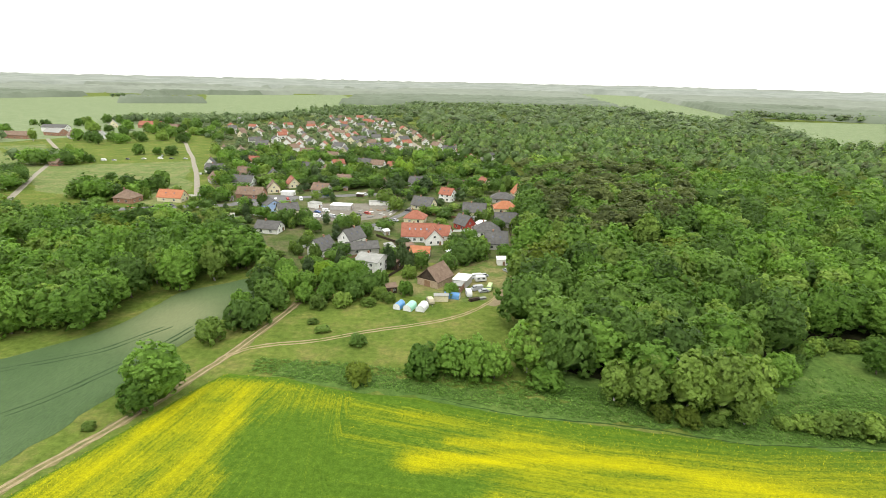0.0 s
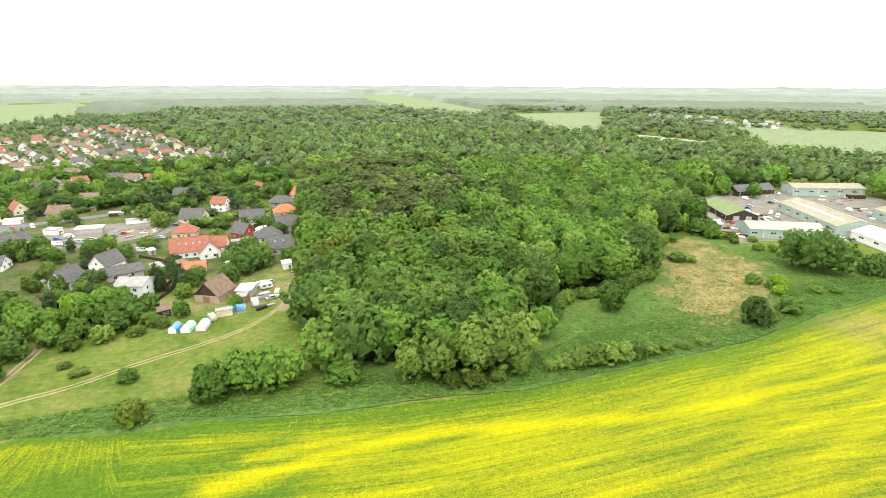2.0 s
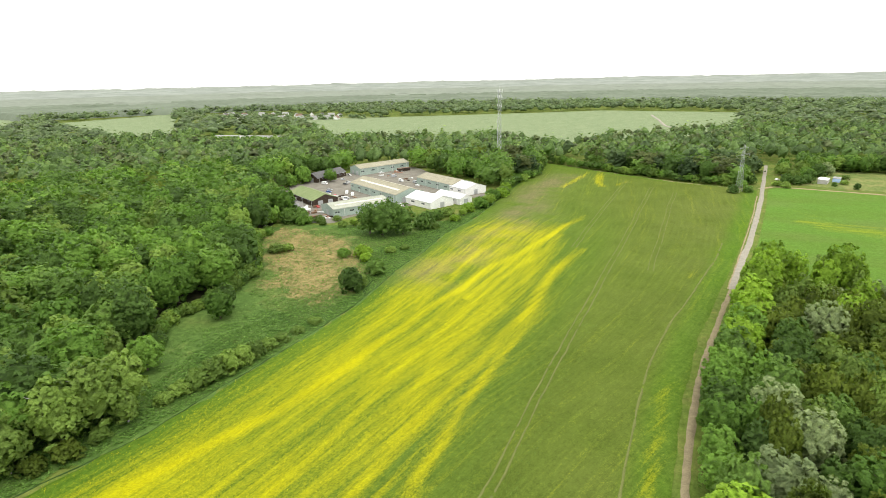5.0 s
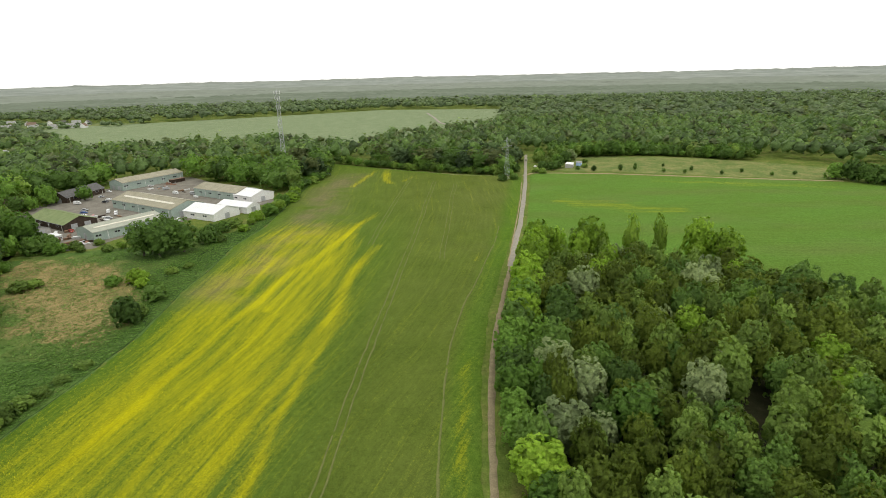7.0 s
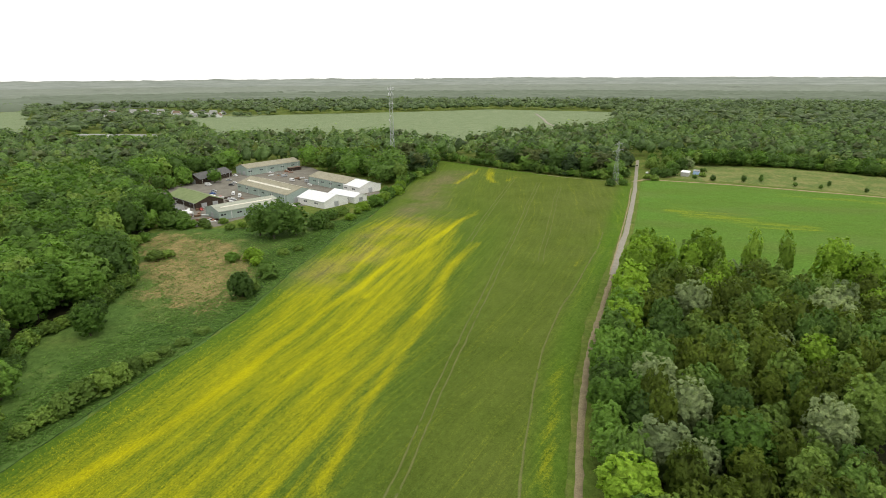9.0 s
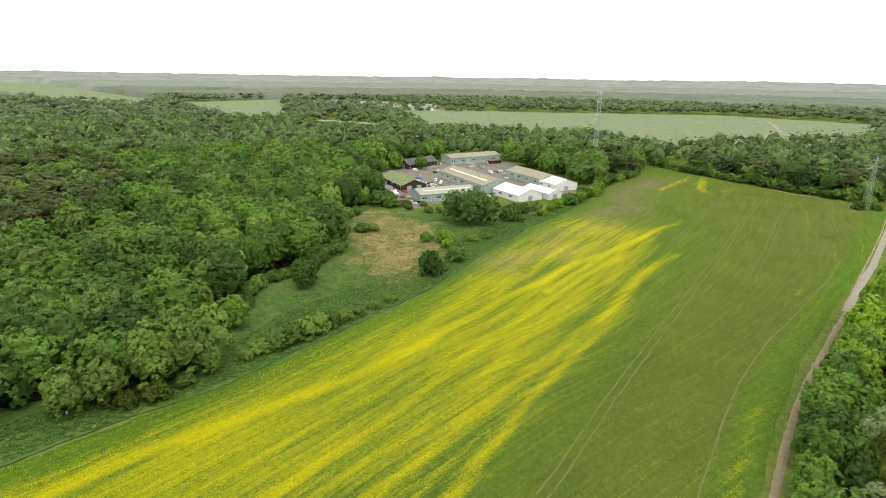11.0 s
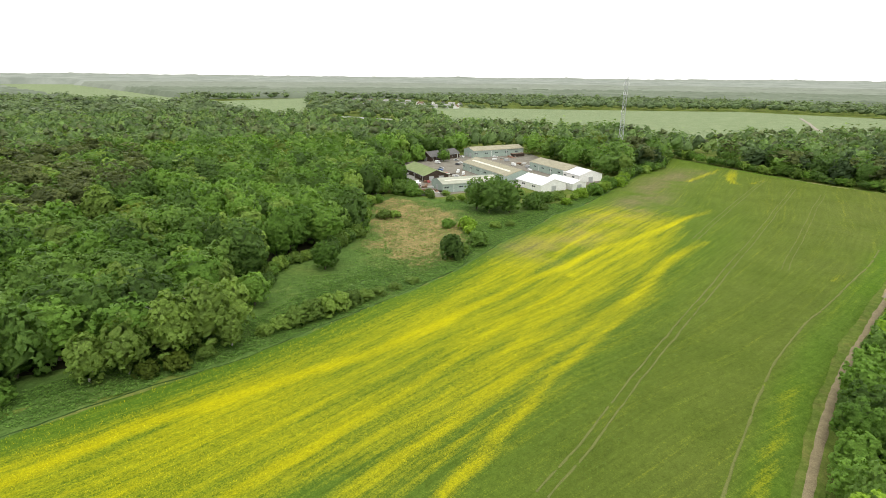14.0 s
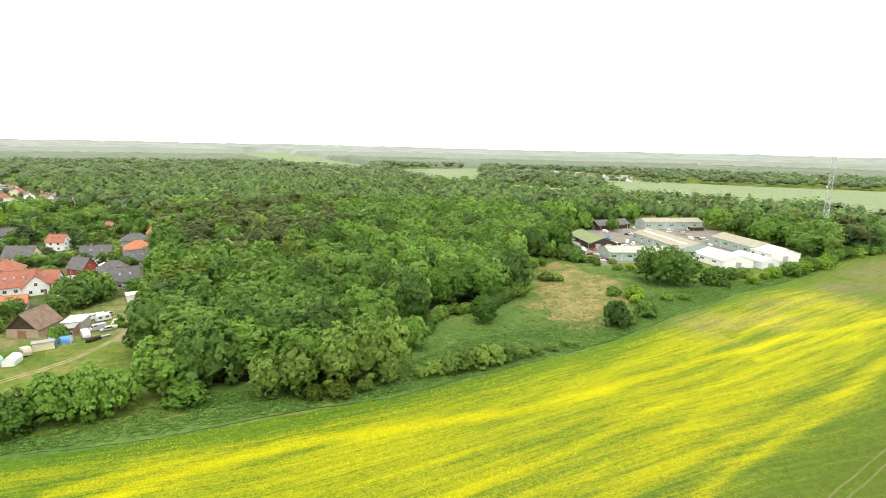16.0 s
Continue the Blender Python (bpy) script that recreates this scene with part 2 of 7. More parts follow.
def rape_field_material(name, gain):
    """Thin rape crop: olive leaves with drifts of yellow flowers; the mesh brings bloom, bare, lush and the drifts' own course (along, across)."""
    m, n, l, b = material(name, 0.95, 0.04)
    bloom, bare, lush = (attribute(n, k) for k in ("bloom", "bare", "lush"))
    flow = n.new("ShaderNodeCombineXYZ")
    l.new(attribute(n, "along"), flow.inputs[0])
    l.new(attribute(n, "across"), flow.inputs[1])

    def streak(scale, detail, sx):
        mp = n.new("ShaderNodeMapping")
        mp.inputs["Scale"].default_value = (sx, 1, 1)
        l.new(flow.outputs[0], mp.inputs["Vector"])
        t = n.new("ShaderNodeTexNoise")
        t.inputs["Scale"].default_value, t.inputs["Detail"].default_value, t.inputs["Roughness"].default_value = scale, detail, 0.65
        l.new(mp.outputs["Vector"], t.inputs["Vector"])
        return t.outputs["Fac"]
    drift, rows = streak(0.34, 3, 0.028), streak(1.5, 3, 0.03)
    fine = tex(n, l, 0.9, 5, None, 0.75)
    speck = tex(n, l, 3.4, 4, None, 0.8)
    patch = tex(n, l, 0.05, 5)
    olive = ramp(n, l, patch, (0.35, (0.098, 0.134, 0.021)), (0.65, (0.120, 0.157, 0.027)))
    green = ramp(n, l, fine, (0.3, (0.076, 0.146, 0.013)), (0.7, (0.104, 0.186, 0.019)))
    col = mix(n, l, lush, olive, mix(n, l, 1.0, green, gain, "MULTIPLY"))
    col = mix(n, l, bare, col, ramp(n, l, fine, (0.3, (0.155, 0.145, 0.062)), (0.7, (0.21, 0.19, 0.088))))
    for t, lo, hi in ((fine, 0.84, 1.14), (speck, 0.70, 1.26), (rows, 0.88, 1.10)):
        col = mix(n, l, 1.0, col, ramp(n, l, t, (0.28, (lo, lo, lo)), (0.72, (hi, hi, hi))), "MULTIPLY")
    a = bloom
    ragged = maths(n, l, "MINIMUM", maths(n, l, "MAXIMUM", maths(n, l, "ADD", bloom, 0.62), 0.3), 1.0)
    for t, k in ((drift, 0.85), (rows, 0.75), (fine, 0.4), (speck, 1.3)):
        a = maths(n, l, "ADD", a, maths(n, l, "MULTIPLY", maths(n, l, "MULTIPLY", maths(n, l, "SUBTRACT", t, 0.5), k), ragged))
    f = ramp(n, l, a, (0.08, (0, 0, 0)), (0.50, (0.48, 0.48, 0.48)), (0.92, (0.95, 0.95, 0.95)))
    yellow = ramp(n, l, speck, (0.3, (0.42, 0.385, 0.004)), (0.7, (0.62, 0.565, 0.008)))
    l.new(mix(n, l, f, col, yellow), b.inputs["Base Color"])
    bump(n, l, b, maths(n, l, "ADD", fine, speck), 0.8, 0.35)
    return m


def wheat_material():
    m, n, l, b = material("blue_green_cereal", 0.85, 0.2)
    patch = tex(n, l, 0.03, 4)
    rows = tex(n, l, 1.2, 3, (1.8, 0.4, 1))
    fine = tex(n, l, 2.8, 3)
    col = ramp(n, l, patch, (0.36, (0.060, 0.104, 0.038)), (0.64, (0.080, 0.128, 0.050)))
    col = mix(n, l, attribute(n, "dry"), col, (0.20, 0.22, 0.11))
    col = mix(n, l, 1.0, col, ramp(n, l, rows, (0.3, (0.86, 0.86, 0.86)), (0.7, (1.12, 1.12, 1.12))), "MULTIPLY")
    col = mix(n, l, 1.0, col, ramp(n, l, fine, (0.3, (0.85, 0.86, 0.85)), (0.7, (1.14, 1.13, 1.12))), "MULTIPLY")
    l.new(col, b.inputs["Base Color"])
    bump(n, l, b, fine, 0.6, 0.3)
    return m


def reed_material():
    """Dry reeds that thin out into green grass; 'reed' comes with the mesh."""
    m, n, l, b = material("dry_reed_meadow", 0.95, 0.05)
    fine, clump, patch = tex(n, l, 2.2, 4, None, 0.7), tex(n, l, 0.45, 5, None, 0.7), tex(n, l, 0.12, 5)
    green = ramp(n, l, patch, (0.35, (0.088, 0.140, 0.032)), (0.65, (0.120, 0.172, 0.042)))
    dry = ramp(n, l, patch, (0.32, (0.230, 0.185, 0.075)), (0.68, (0.345, 0.262, 0.115)))
    f = attribute(n, "reed")
    for t, k in ((clump, 1.1), (fine, 0.7), (patch, 0.8)):
        f = maths(n, l, "ADD", f, maths(n, l, "MULTIPLY", maths(n, l, "SUBTRACT", t, 0.5), k))
    col = mix(n, l, ramp(n, l, f, (0.25, (0, 0, 0)), (0.75, (1, 1, 1))), green, dry)
    col = mix(n, l, 1.0, col, ramp(n, l, fine, (0.28, (0.75, 0.75, 0.75)), (0.72, (1.22, 1.22, 1.22))), "MULTIPLY")
    l.new(col, b.inputs["Base Color"])
    bump(n, l, b, maths(n, l, "ADD", fine, clump), 0.8, 0.5)
    return m


REED_SOFT = reed_material()
RAPE = rape_field_material("flowering_rape_crop", (1.0, 1.0, 1.0))
# gain lifts the green and puts the bluish tint of haze into it
YOUNG_RAPE_HAZED = rape_field_material("young_rape_crop_hazed", (1.25, 1.30, 2.0))
WHEAT = wheat_material()
DIRT = surface("sandy_dirt", (0.275, 0.218, 0.122), (0.360, 0.294, 0.172), 0.6, 4, 0.95, 0.1, relief=0.6)
RED_DIRT = surface("reddish_dirt", (0.216, 0.176, 0.105), (0.288, 0.241, 0.143), 0.5, 4, 0.95, 0.1, relief=0.6)
CONCRETE = surface("worn_concrete_lane", (0.265, 0.238, 0.188), (0.330, 0.302, 0.245), 0.4, 5, 0.9, 0.2, relief=0.3)
YARD = surface("trodden_yard", (0.175, 0.16, 0.13), (0.24, 0.222, 0.185), 0.15, 3, 0.95, 0.1, relief=0.5)
ASPHALT = surface("asphalt", (0.13, 0.13, 0.13), (0.19, 0.185, 0.18), 0.2, 5, 0.9, 0.2, relief=0.3)
# furrow green with the shadow of the crop edge put into its colour
FURROW_SHADE = surface("furrow_with_painted_shade", (0.034, 0.066, 0.018), (0.050, 0.090, 0.022), 0.5, 4, 0.95, 0.05, relief=0.6)
WORN = surface("worn_grassy_earth", (0.135, 0.145, 0.055), (0.23, 0.19, 0.095), 0.35, 3, 0.95, 0.05, relief=0.6)
RUT = surface("wheel_rut", (0.128, 0.150, 0.042), (0.165, 0.178, 0.056), 0.5, 4, 0.95, 0.1, relief=0.5)
DARK_RUT = surface("cereal_wheel_rut", (0.045, 0.080, 0.034), (0.062, 0.100, 0.042), 0.5, 4, 0.95, 0.1, relief=0.5)
TALL_GRASS = foliage("tall_grass_tufts", (0.120, 0.225, 0.050), (0.145, 0.260, 0.060), (0.175, 0.290, 0.070), "tone", 0.1, 0.5)
DRY_TUFT = foliage("dry_reed_tufts", (0.30, 0.27, 0.13), (0.38, 0.33, 0.17), (0.45, 0.38, 0.21), "tone", 0.1, 0.5)
CROP_TUFT = foliage("rape_plants", (0.075, 0.150, 0.025), (0.095, 0.175, 0.030), (0.120, 0.200, 0.036), "tone")
FLOWER_TUFT = foliage("rape_flowers", (0.44, 0.40, 0.006), (0.52, 0.47, 0.008), (0.60, 0.545, 0.010), "tone", 0.1, 0.15)


def distance_material(name, c1, c2, haze_glow=0.0):
    """Far woods and fields at the horizon; haze is in base colour and emission."""
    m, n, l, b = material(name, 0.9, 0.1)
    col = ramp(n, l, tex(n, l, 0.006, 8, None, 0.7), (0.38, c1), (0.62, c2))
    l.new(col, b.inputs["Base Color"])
    if haze_glow:
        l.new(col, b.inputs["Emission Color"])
        b.inputs["Emission Strength"].default_value = haze_glow
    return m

# ---- helpers for meshes ----
def mesh_np(name, verts, faces, mat, attrs=None, smooth=False, normals=None):
    """A mesh from arrays; faces is (n, k)."""
    me = bpy.data.meshes.new(name)
    verts, faces = np.asarray(verts, dtype=np.float32), np.asarray(faces, dtype=np.int32)
    me.vertices.add(len(verts))
    me.vertices.foreach_set("co", verts.ravel())
    k = faces.shape[1]
    me.loops.add(faces.size)
    me.loops.foreach_set("vertex_index", faces.ravel())
    me.polygons.add(len(faces))
    me.polygons.foreach_set("loop_start", np.arange(0, faces.size, k, dtype=np.int32))
    me.polygons.foreach_set("loop_total", np.full(len(faces), k, dtype=np.int32))
    me.update(calc_edges=True)
    if smooth:
        me.polygons.foreach_set("use_smooth", np.ones(len(faces), dtype=bool))
    for key, values in (attrs or {}).items():
        me.attributes.new(key, "FLOAT", "POINT").data.foreach_set("value", np.asarray(values, dtype=np.float32))
    if normals is not None:
        me.attributes.new("custom_normal", "FLOAT_VECTOR", "POINT").data.foreach_set("vector", np.asarray(normals, dtype=np.float32).ravel())
    me.materials.append(mat)
    return me


def part(name, bm, mat, parent, label=""):
    """Links a bmesh as one mesh object under a thing or a part."""
    me = bpy.data.meshes.new(name)
    bm.to_mesh(me)
    bm.free()
    me.materials.append(mat)
    ob = new(name, me)
    ob.parent = parent
    if label:
        tagged(ob, label)
    return ob


def thing(name, x, y, ang, label, category, group="", u=U):
    """A thing at a spot of the plan; its parts are in metres."""
    ob = new(name)
    ob.matrix_world = pose(x, y, 0, 0, 0, ang) @ Matrix.Diagonal((u, u, u, 1))
    return tagged(ob, label, category, group)


def add_box(bm, x0, x1, y0, y1, z0, z1):
    v = [bm.verts.new(p) for p in ((x0, y0, z0), (x1, y0, z0), (x1, y1, z0), (x0, y1, z0), (x0, y0, z1), (x1, y0, z1), (x1, y1, z1), (x0, y1, z1))]
    for f in ((0, 3, 2, 1), (4, 5, 6, 7), (0, 1, 5, 4), (1, 2, 6, 5), (2, 3, 7, 6), (3, 0, 4, 7)):
        bm.faces.new([v[i] for i in f])
    return bm


def box(x0, x1, y0, y1, z0, z1, soft=0.0):
    bm = add_box(bmesh.new(), x0, x1, y0, y1, z0, z1)
    if soft:
        bmesh.ops.bevel(bm, geom=bm.edges[:], offset=soft, segments=2, affect="EDGES", profile=0.6)
    return bm


def add_tube(bm, p, q, r0, r1, sides=6):
    """A tapered limb from p to q."""
    p, q = Vector(p), Vector(q)
    m = (q - p).to_track_quat("Z", "Y").to_matrix()
    rings = []
    for c, r in ((p, r0), (q, r1)):
        rings.append([bm.verts.new(c + m @ Vector((r * math.cos(a), r * math.sin(a), 0))) for a in (2 * math.pi * i / sides for i in range(sides))])
    for i in range(sides):
        j = (i + 1) % sides
        bm.faces.new((rings[0][i], rings[0][j], rings[1][j], rings[1][i]))
    bm.faces.new(rings[1])
    bm.faces.new(rings[0][::-1])
    return bm


def polyline(pts, step=2.0, wobble=0.0, seed=0, closed=False):
    """Points along a smooth line through pts, with small irregular swings."""
    p = np.array(pts, dtype=float)
    d = np.r_[0, np.cumsum(np.hypot(*np.diff(p, axis=0).T))]
    s = np.arange(0, d[-1], step)
    xy = np.stack([np.interp(s, d, p[:, 0]), np.interp(s, d, p[:, 1])], 1)
    k = max(3, int(8 / step)) | 1
    pad = np.pad(xy, ((k // 2, k // 2), (0, 0)), mode="wrap" if closed else "edge")
    xy = np.stack([np.convolve(pad[:, i], np.ones(k) / k, "valid") for i in (0, 1)], 1)
    if wobble:
        r = np.random.default_rng(seed)
        w = np.convolve(r.normal(size=len(s) + 8), np.ones(9) / 3, "valid")[:len(s)]
        if closed:
            e = np.minimum(np.arange(len(s)), np.arange(len(s))[::-1])
            w = w * np.clip(e / 6, 0, 1)
        t = np.gradient(xy, axis=0)
        t /= np.maximum(np.linalg.norm(t, axis=1, keepdims=True), 1e-6)
        xy += np.stack([-t[:, 1], t[:, 0]], 1) * (w * wobble)[:, None]
    return xy


def ribbon(name, pts, width, z, mat, label, category, step=2.0, wobble=0.15, seed=0, ragged=0.15, parent=None):
    """A track or lane laid on the ground, its rims ragged, its rims sunk so that it has an edge."""
    c = polyline(pts, step, wobble, seed)
    t = np.gradient(c, axis=0)
    t /= np.maximum(np.linalg.norm(t, axis=1, keepdims=True), 1e-6)
    nrm = np.stack([-t[:, 1], t[:, 0]], 1)
    r = np.random.default_rng(seed + 5)
    half = width / 2 * (1 + ragged * r.normal(size=(len(c), 2)).clip(-1.5, 1.5))
    rows = []
    for k, zz in ((-1.0, -0.01), (-0.85, z), (0.0, z + 0.01), (0.85, z), (1.0, -0.01)):
        h = half[:, :1] if k < 0 else half[:, 1:]
        rows.append(np.c_[c + nrm * h * k, np.full(len(c), zz)])
    v = np.stack(rows, 1).reshape(-1, 3)
    n = len(c)
    f = [(i * 5 + j, (i + 1) * 5 + j, (i + 1) * 5 + j + 1, i * 5 + j + 1) for i in range(n - 1) for j in range(4)]
    f = np.array(f)[:, ::-1]
    ob = new(name, mesh_np(name, v, f, mat, smooth=True))
    ob.parent = parent
    return tagged(ob, label, category, kind="structure")


def inside(px, py, poly):
    """Which of the points lie within the outline."""
    px, py = np.asarray(px, float), np.asarray(py, float)
    res = np.zeros(px.shape, bool)
    for (x0, y0), (x1, y1) in zip(poly, poly[1:] + poly[:1]):
        cross = ((y0 > py) != (y1 > py)) & (px < (x1 - x0) * (py - y0) / ((y1 - y0) or 1e-9) + x0)
        res ^= cross
    return res


def near_line(px, py, pts):
    """Distance of points from a polyline."""
    best = np.full(np.shape(px), 1e9)
    for (x0, y0), (x1, y1) in zip(pts, pts[1:]):
        dx, dy = x1 - x0, y1 - y0
        k = np.clip(((px - x0) * dx + (py - y0) * dy) / (dx * dx + dy * dy + 1e-9), 0, 1)
        best = np.minimum(best, np.hypot(px - x0 - k * dx, py - y0 - k * dy))
    return best


def blotch(px, py, scale, seed=0, sx=1.0, sy=1.0):
    """Smooth random values, about -1 to 1, on the plan."""
    r = np.random.default_rng(seed)
    out = np.zeros(np.shape(px))
    for octave in range(4):
        for _ in range(5):
            a, ph = r.uniform(0, 2 * np.pi, 2)
            k = 2 * np.pi / scale * 1.9 ** octave * r.uniform(0.6, 1.4)
            out += np.sin(k * (np.cos(a) * px * sx + np.sin(a) * py * sy) + ph) / (5 ** 0.5) * 0.62 ** octave
    return out / 1.4


def flat(name, poly, z, mat, label, category, kind="structure", swing=0.0, seed=0, step=3.0):
    """A patch of ground with an irregular outline, its rim sunk into the ground."""
    loop = polyline(poly + poly[:1], step, swing, seed, True)
    c = loop.mean(0)
    bm = bmesh.new()
    top = [bm.verts.new((x, y, z)) for x, y in loop]
    rim = [bm.verts.new((c[0] + (x - c[0]) * 1.004, c[1] + (y - c[1]) * 1.004, -0.02)) for x, y in loop]
    bm.faces.new(top)
    for i in range(len(top)):
        j = (i + 1) % len(top)
        bm.faces.new((rim[i], rim[j], top[j], top[i]))
    bmesh.ops.triangulate(bm, faces=[f for f in bm.faces if len(f.verts) > 4])
    bmesh.ops.recalc_face_normals(bm, faces=bm.faces[:])
    ob = part(name, bm, mat, None)
    if ob.data.polygons[0].normal.z < 0:
        ob.data.flip_normals()
    return tagged(ob, label, category, kind=kind)


# ---- ground ----
def build_ground():
    n, rings = 96, [0, 30, 60, 100, 150, 220, 320, 450, 650, 900, 1300, 1900, 2700, 3500, 4160]
    v, f = [(0, 0, 0)], []
    for r in rings[1:]:
        v += [(r * math.cos(2 * math.pi * i / n), r * math.sin(2 * math.pi * i / n), 0) for i in range(n)]
    bm = bmesh.new()
    vs = [bm.verts.new(p) for p in v]
    for i in range(n):
        bm.faces.new((vs[0], vs[1 + i], vs[1 + (i + 1) % n]))
    for k in range(len(rings) - 2):
        a, b = 1 + k * n, 1 + (k + 1) * n
        for i in range(n):
            j = (i + 1) % n
            bm.faces.new((vs[a + i], vs[b + i], vs[b + j], vs[a + j]))
    tagged(part("ground", bm, GRASS, None), "flat green countryside of rough meadow grass", "ground", kind="structure")


build_ground()

EDGE_UP = [(-92, -5), (-80, 50), (-74, 68), (-67, 82), (-58, 101), (-51, 114), (-37, 113), (-23, 108), (-3, 105), (15, 100), (32, 97), (48, 94.5), (60, 92), (75, 90.9), (92, 90.5), (112, 89.7), (133, 89.6), (153, 92.6), (170, 94.6), (200, 97), (216, 99.4), (246, 97.4), (280, 101), (350, 108), (390, 114), (432, 119)]
EDGE_DOWN = [(-92, -6), (60, -3.0), (115, -2.8), (150, -5), (195, -11), (249, -18), (307, -24), (365, -29), (375, 13), (396, 54), (432, 118)]
STRIPS = [  # drifts of bloom: points along each, half width, strength
    ([(-44, 108), (-43, 92), (-47, 76), (-56, 55)], 3.5, 0.75),
    ([(-54, 106), (-57, 92), (-62, 80), (-70, 60)], 4.5, 0.85),
    ([(-48, 113), (-38, 110), (-20, 105)], 3.0, 0.55),
    ([(-42, 106), (-18, 101), (8, 96), (30, 92)], 5.0, 0.34),
    ([(-20, 94), (0, 88), (12, 84)], 3.5, 0.30),
    ([(-10, 100), (12, 97), (34, 93), (61, 88)], 3.2, 0.5),
    ([(-6, 84), (21, 86), (38, 84), (58, 79), (78, 73), (103, 70), (135, 68), (182, 64), (221, 56)], 2.9, 0.98),
    ([(0, 90), (30, 89), (60, 86), (84, 82), (110, 79)], 1.8, 0.7),
    ([(8, 76), (32, 70), (54, 66.5), (80, 64), (110, 63)], 2.0, 0.7),
    ([(60, 90), (90, 85), (119, 82), (162, 83), (193, 83), (224, 76)], 1.9, 0.62),
    ([(87, 75), (108, 73), (135, 74), (170, 73), (213, 68), (238, 64)], 1.7, 0.68),
    ([(20, 62), (35, 59), (54, 58), (73, 56.5), (102, 58), (138, 58), (180, 57), (218, 53)], 2.2, 0.85),
    ([(30, 58), (51, 53), (74, 50.5), (100, 51), (140, 50)], 1.5, 0.62),
    ([(47, 45.5), (62, 44.5), (84, 45.5), (110, 42.5), (134, 41.5), (158, 41), (185, 42.5), (214, 39)], 2.5, 0.70),
    ([(70, 48), (100, 47.5), (140, 46.5), (180, 48), (205, 47)], 2.6, 0.42),
    ([(56, 35), (74, 36), (88, 38), (108, 38.6), (124, 38.5), (150, 36)], 1.5, 0.6),
    ([(50, 40), (75, 40), (100, 40)], 1.0, 0.4),
    ([(44, 36), (74, 34.5), (110, 35), (150, 35.5), (190, 38)], 3.2, 0.12),
    ([(149, 60.7), (173, 60.4), (195, 59), (222, 57.2), (246, 54), (270, 49)], 2.0, 0.95),
    ([(135, 70.3), (166, 73.4), (203, 75.5), (224, 73)], 1.6, 0.8),
    ([(335, 77), (365, 76), (398, 74)], 1.8, 0.55),
    ([(345, 56), (370, 62), (404, 67)], 2.2, 0.62),
    ([(352, 48), (372, 44)], 1.6, 0.5),
    ([(58, 0.2), (80, 0.3), (95, 0.8), (112, 0.9), (126, 0.4)], 1.3, 0.30),
    ([(195, -1), (215, -4)], 1.6, 0.25),
]
TRAMS = [[(66, 24.6), (80, 24.4), (96, 25), (120, 25.6), (150, 25.6), (210, 25.7), (254, 26.2), (354, 27.4)], [(215, 42.6), (287, 44), (372, 44.6)], [(198, 12), (260, 12.8), (345, 13.8)]]
LANE_RUT = [(70, 3.2), (80, 4.2), (95, 5.1), (112, 5.5), (133, 4.9), (158, 2), (188, -3.3), (222, -8.6), (246, -11)]


def bloom_at(x, y):
    d = np.full(x.shape, -0.45)
    d += 0.82 * np.clip((y - np.interp(x, [0, 60, 150, 230, 300], [60, 36, 32, 38, 60])) / 14, 0, 1) * np.clip((290 - x) / 60, 0, 1) * np.clip((x + 10) / 25, 0, 1)
    d += 0.84 * np.clip((-37 - x + 0.22 * (y - 90)) / 17 + 0.5 + 0.3 * blotch(x, y, 18, 17), 0, 1)
    warp = 0.45 * blotch(x, y, 26, 3, 0.6, 1.2)
    for pts, w, k in STRIPS:
        line = polyline(pts, 6.0)
        if pts[-1][0] > 100:
            k = k * np.clip((pts[-1][0] - x) / 45 + 0.4, 0.4, 1)
        dist = near_line(x, y + warp, [tuple(q) for q in line] + [pts[-1]])
        d = np.maximum(d, 0.72 * k * np.exp(-(dist / (w * 1.05)) ** 2))
        d = np.maximum(d, -0.45 + (0.45 + 0.48 * k) * np.exp(-(dist / (w * 2.3)) ** 2))
    return d * (1 + 0.22 * blotch(x, y, 22, 9, 0.35, 1.3))


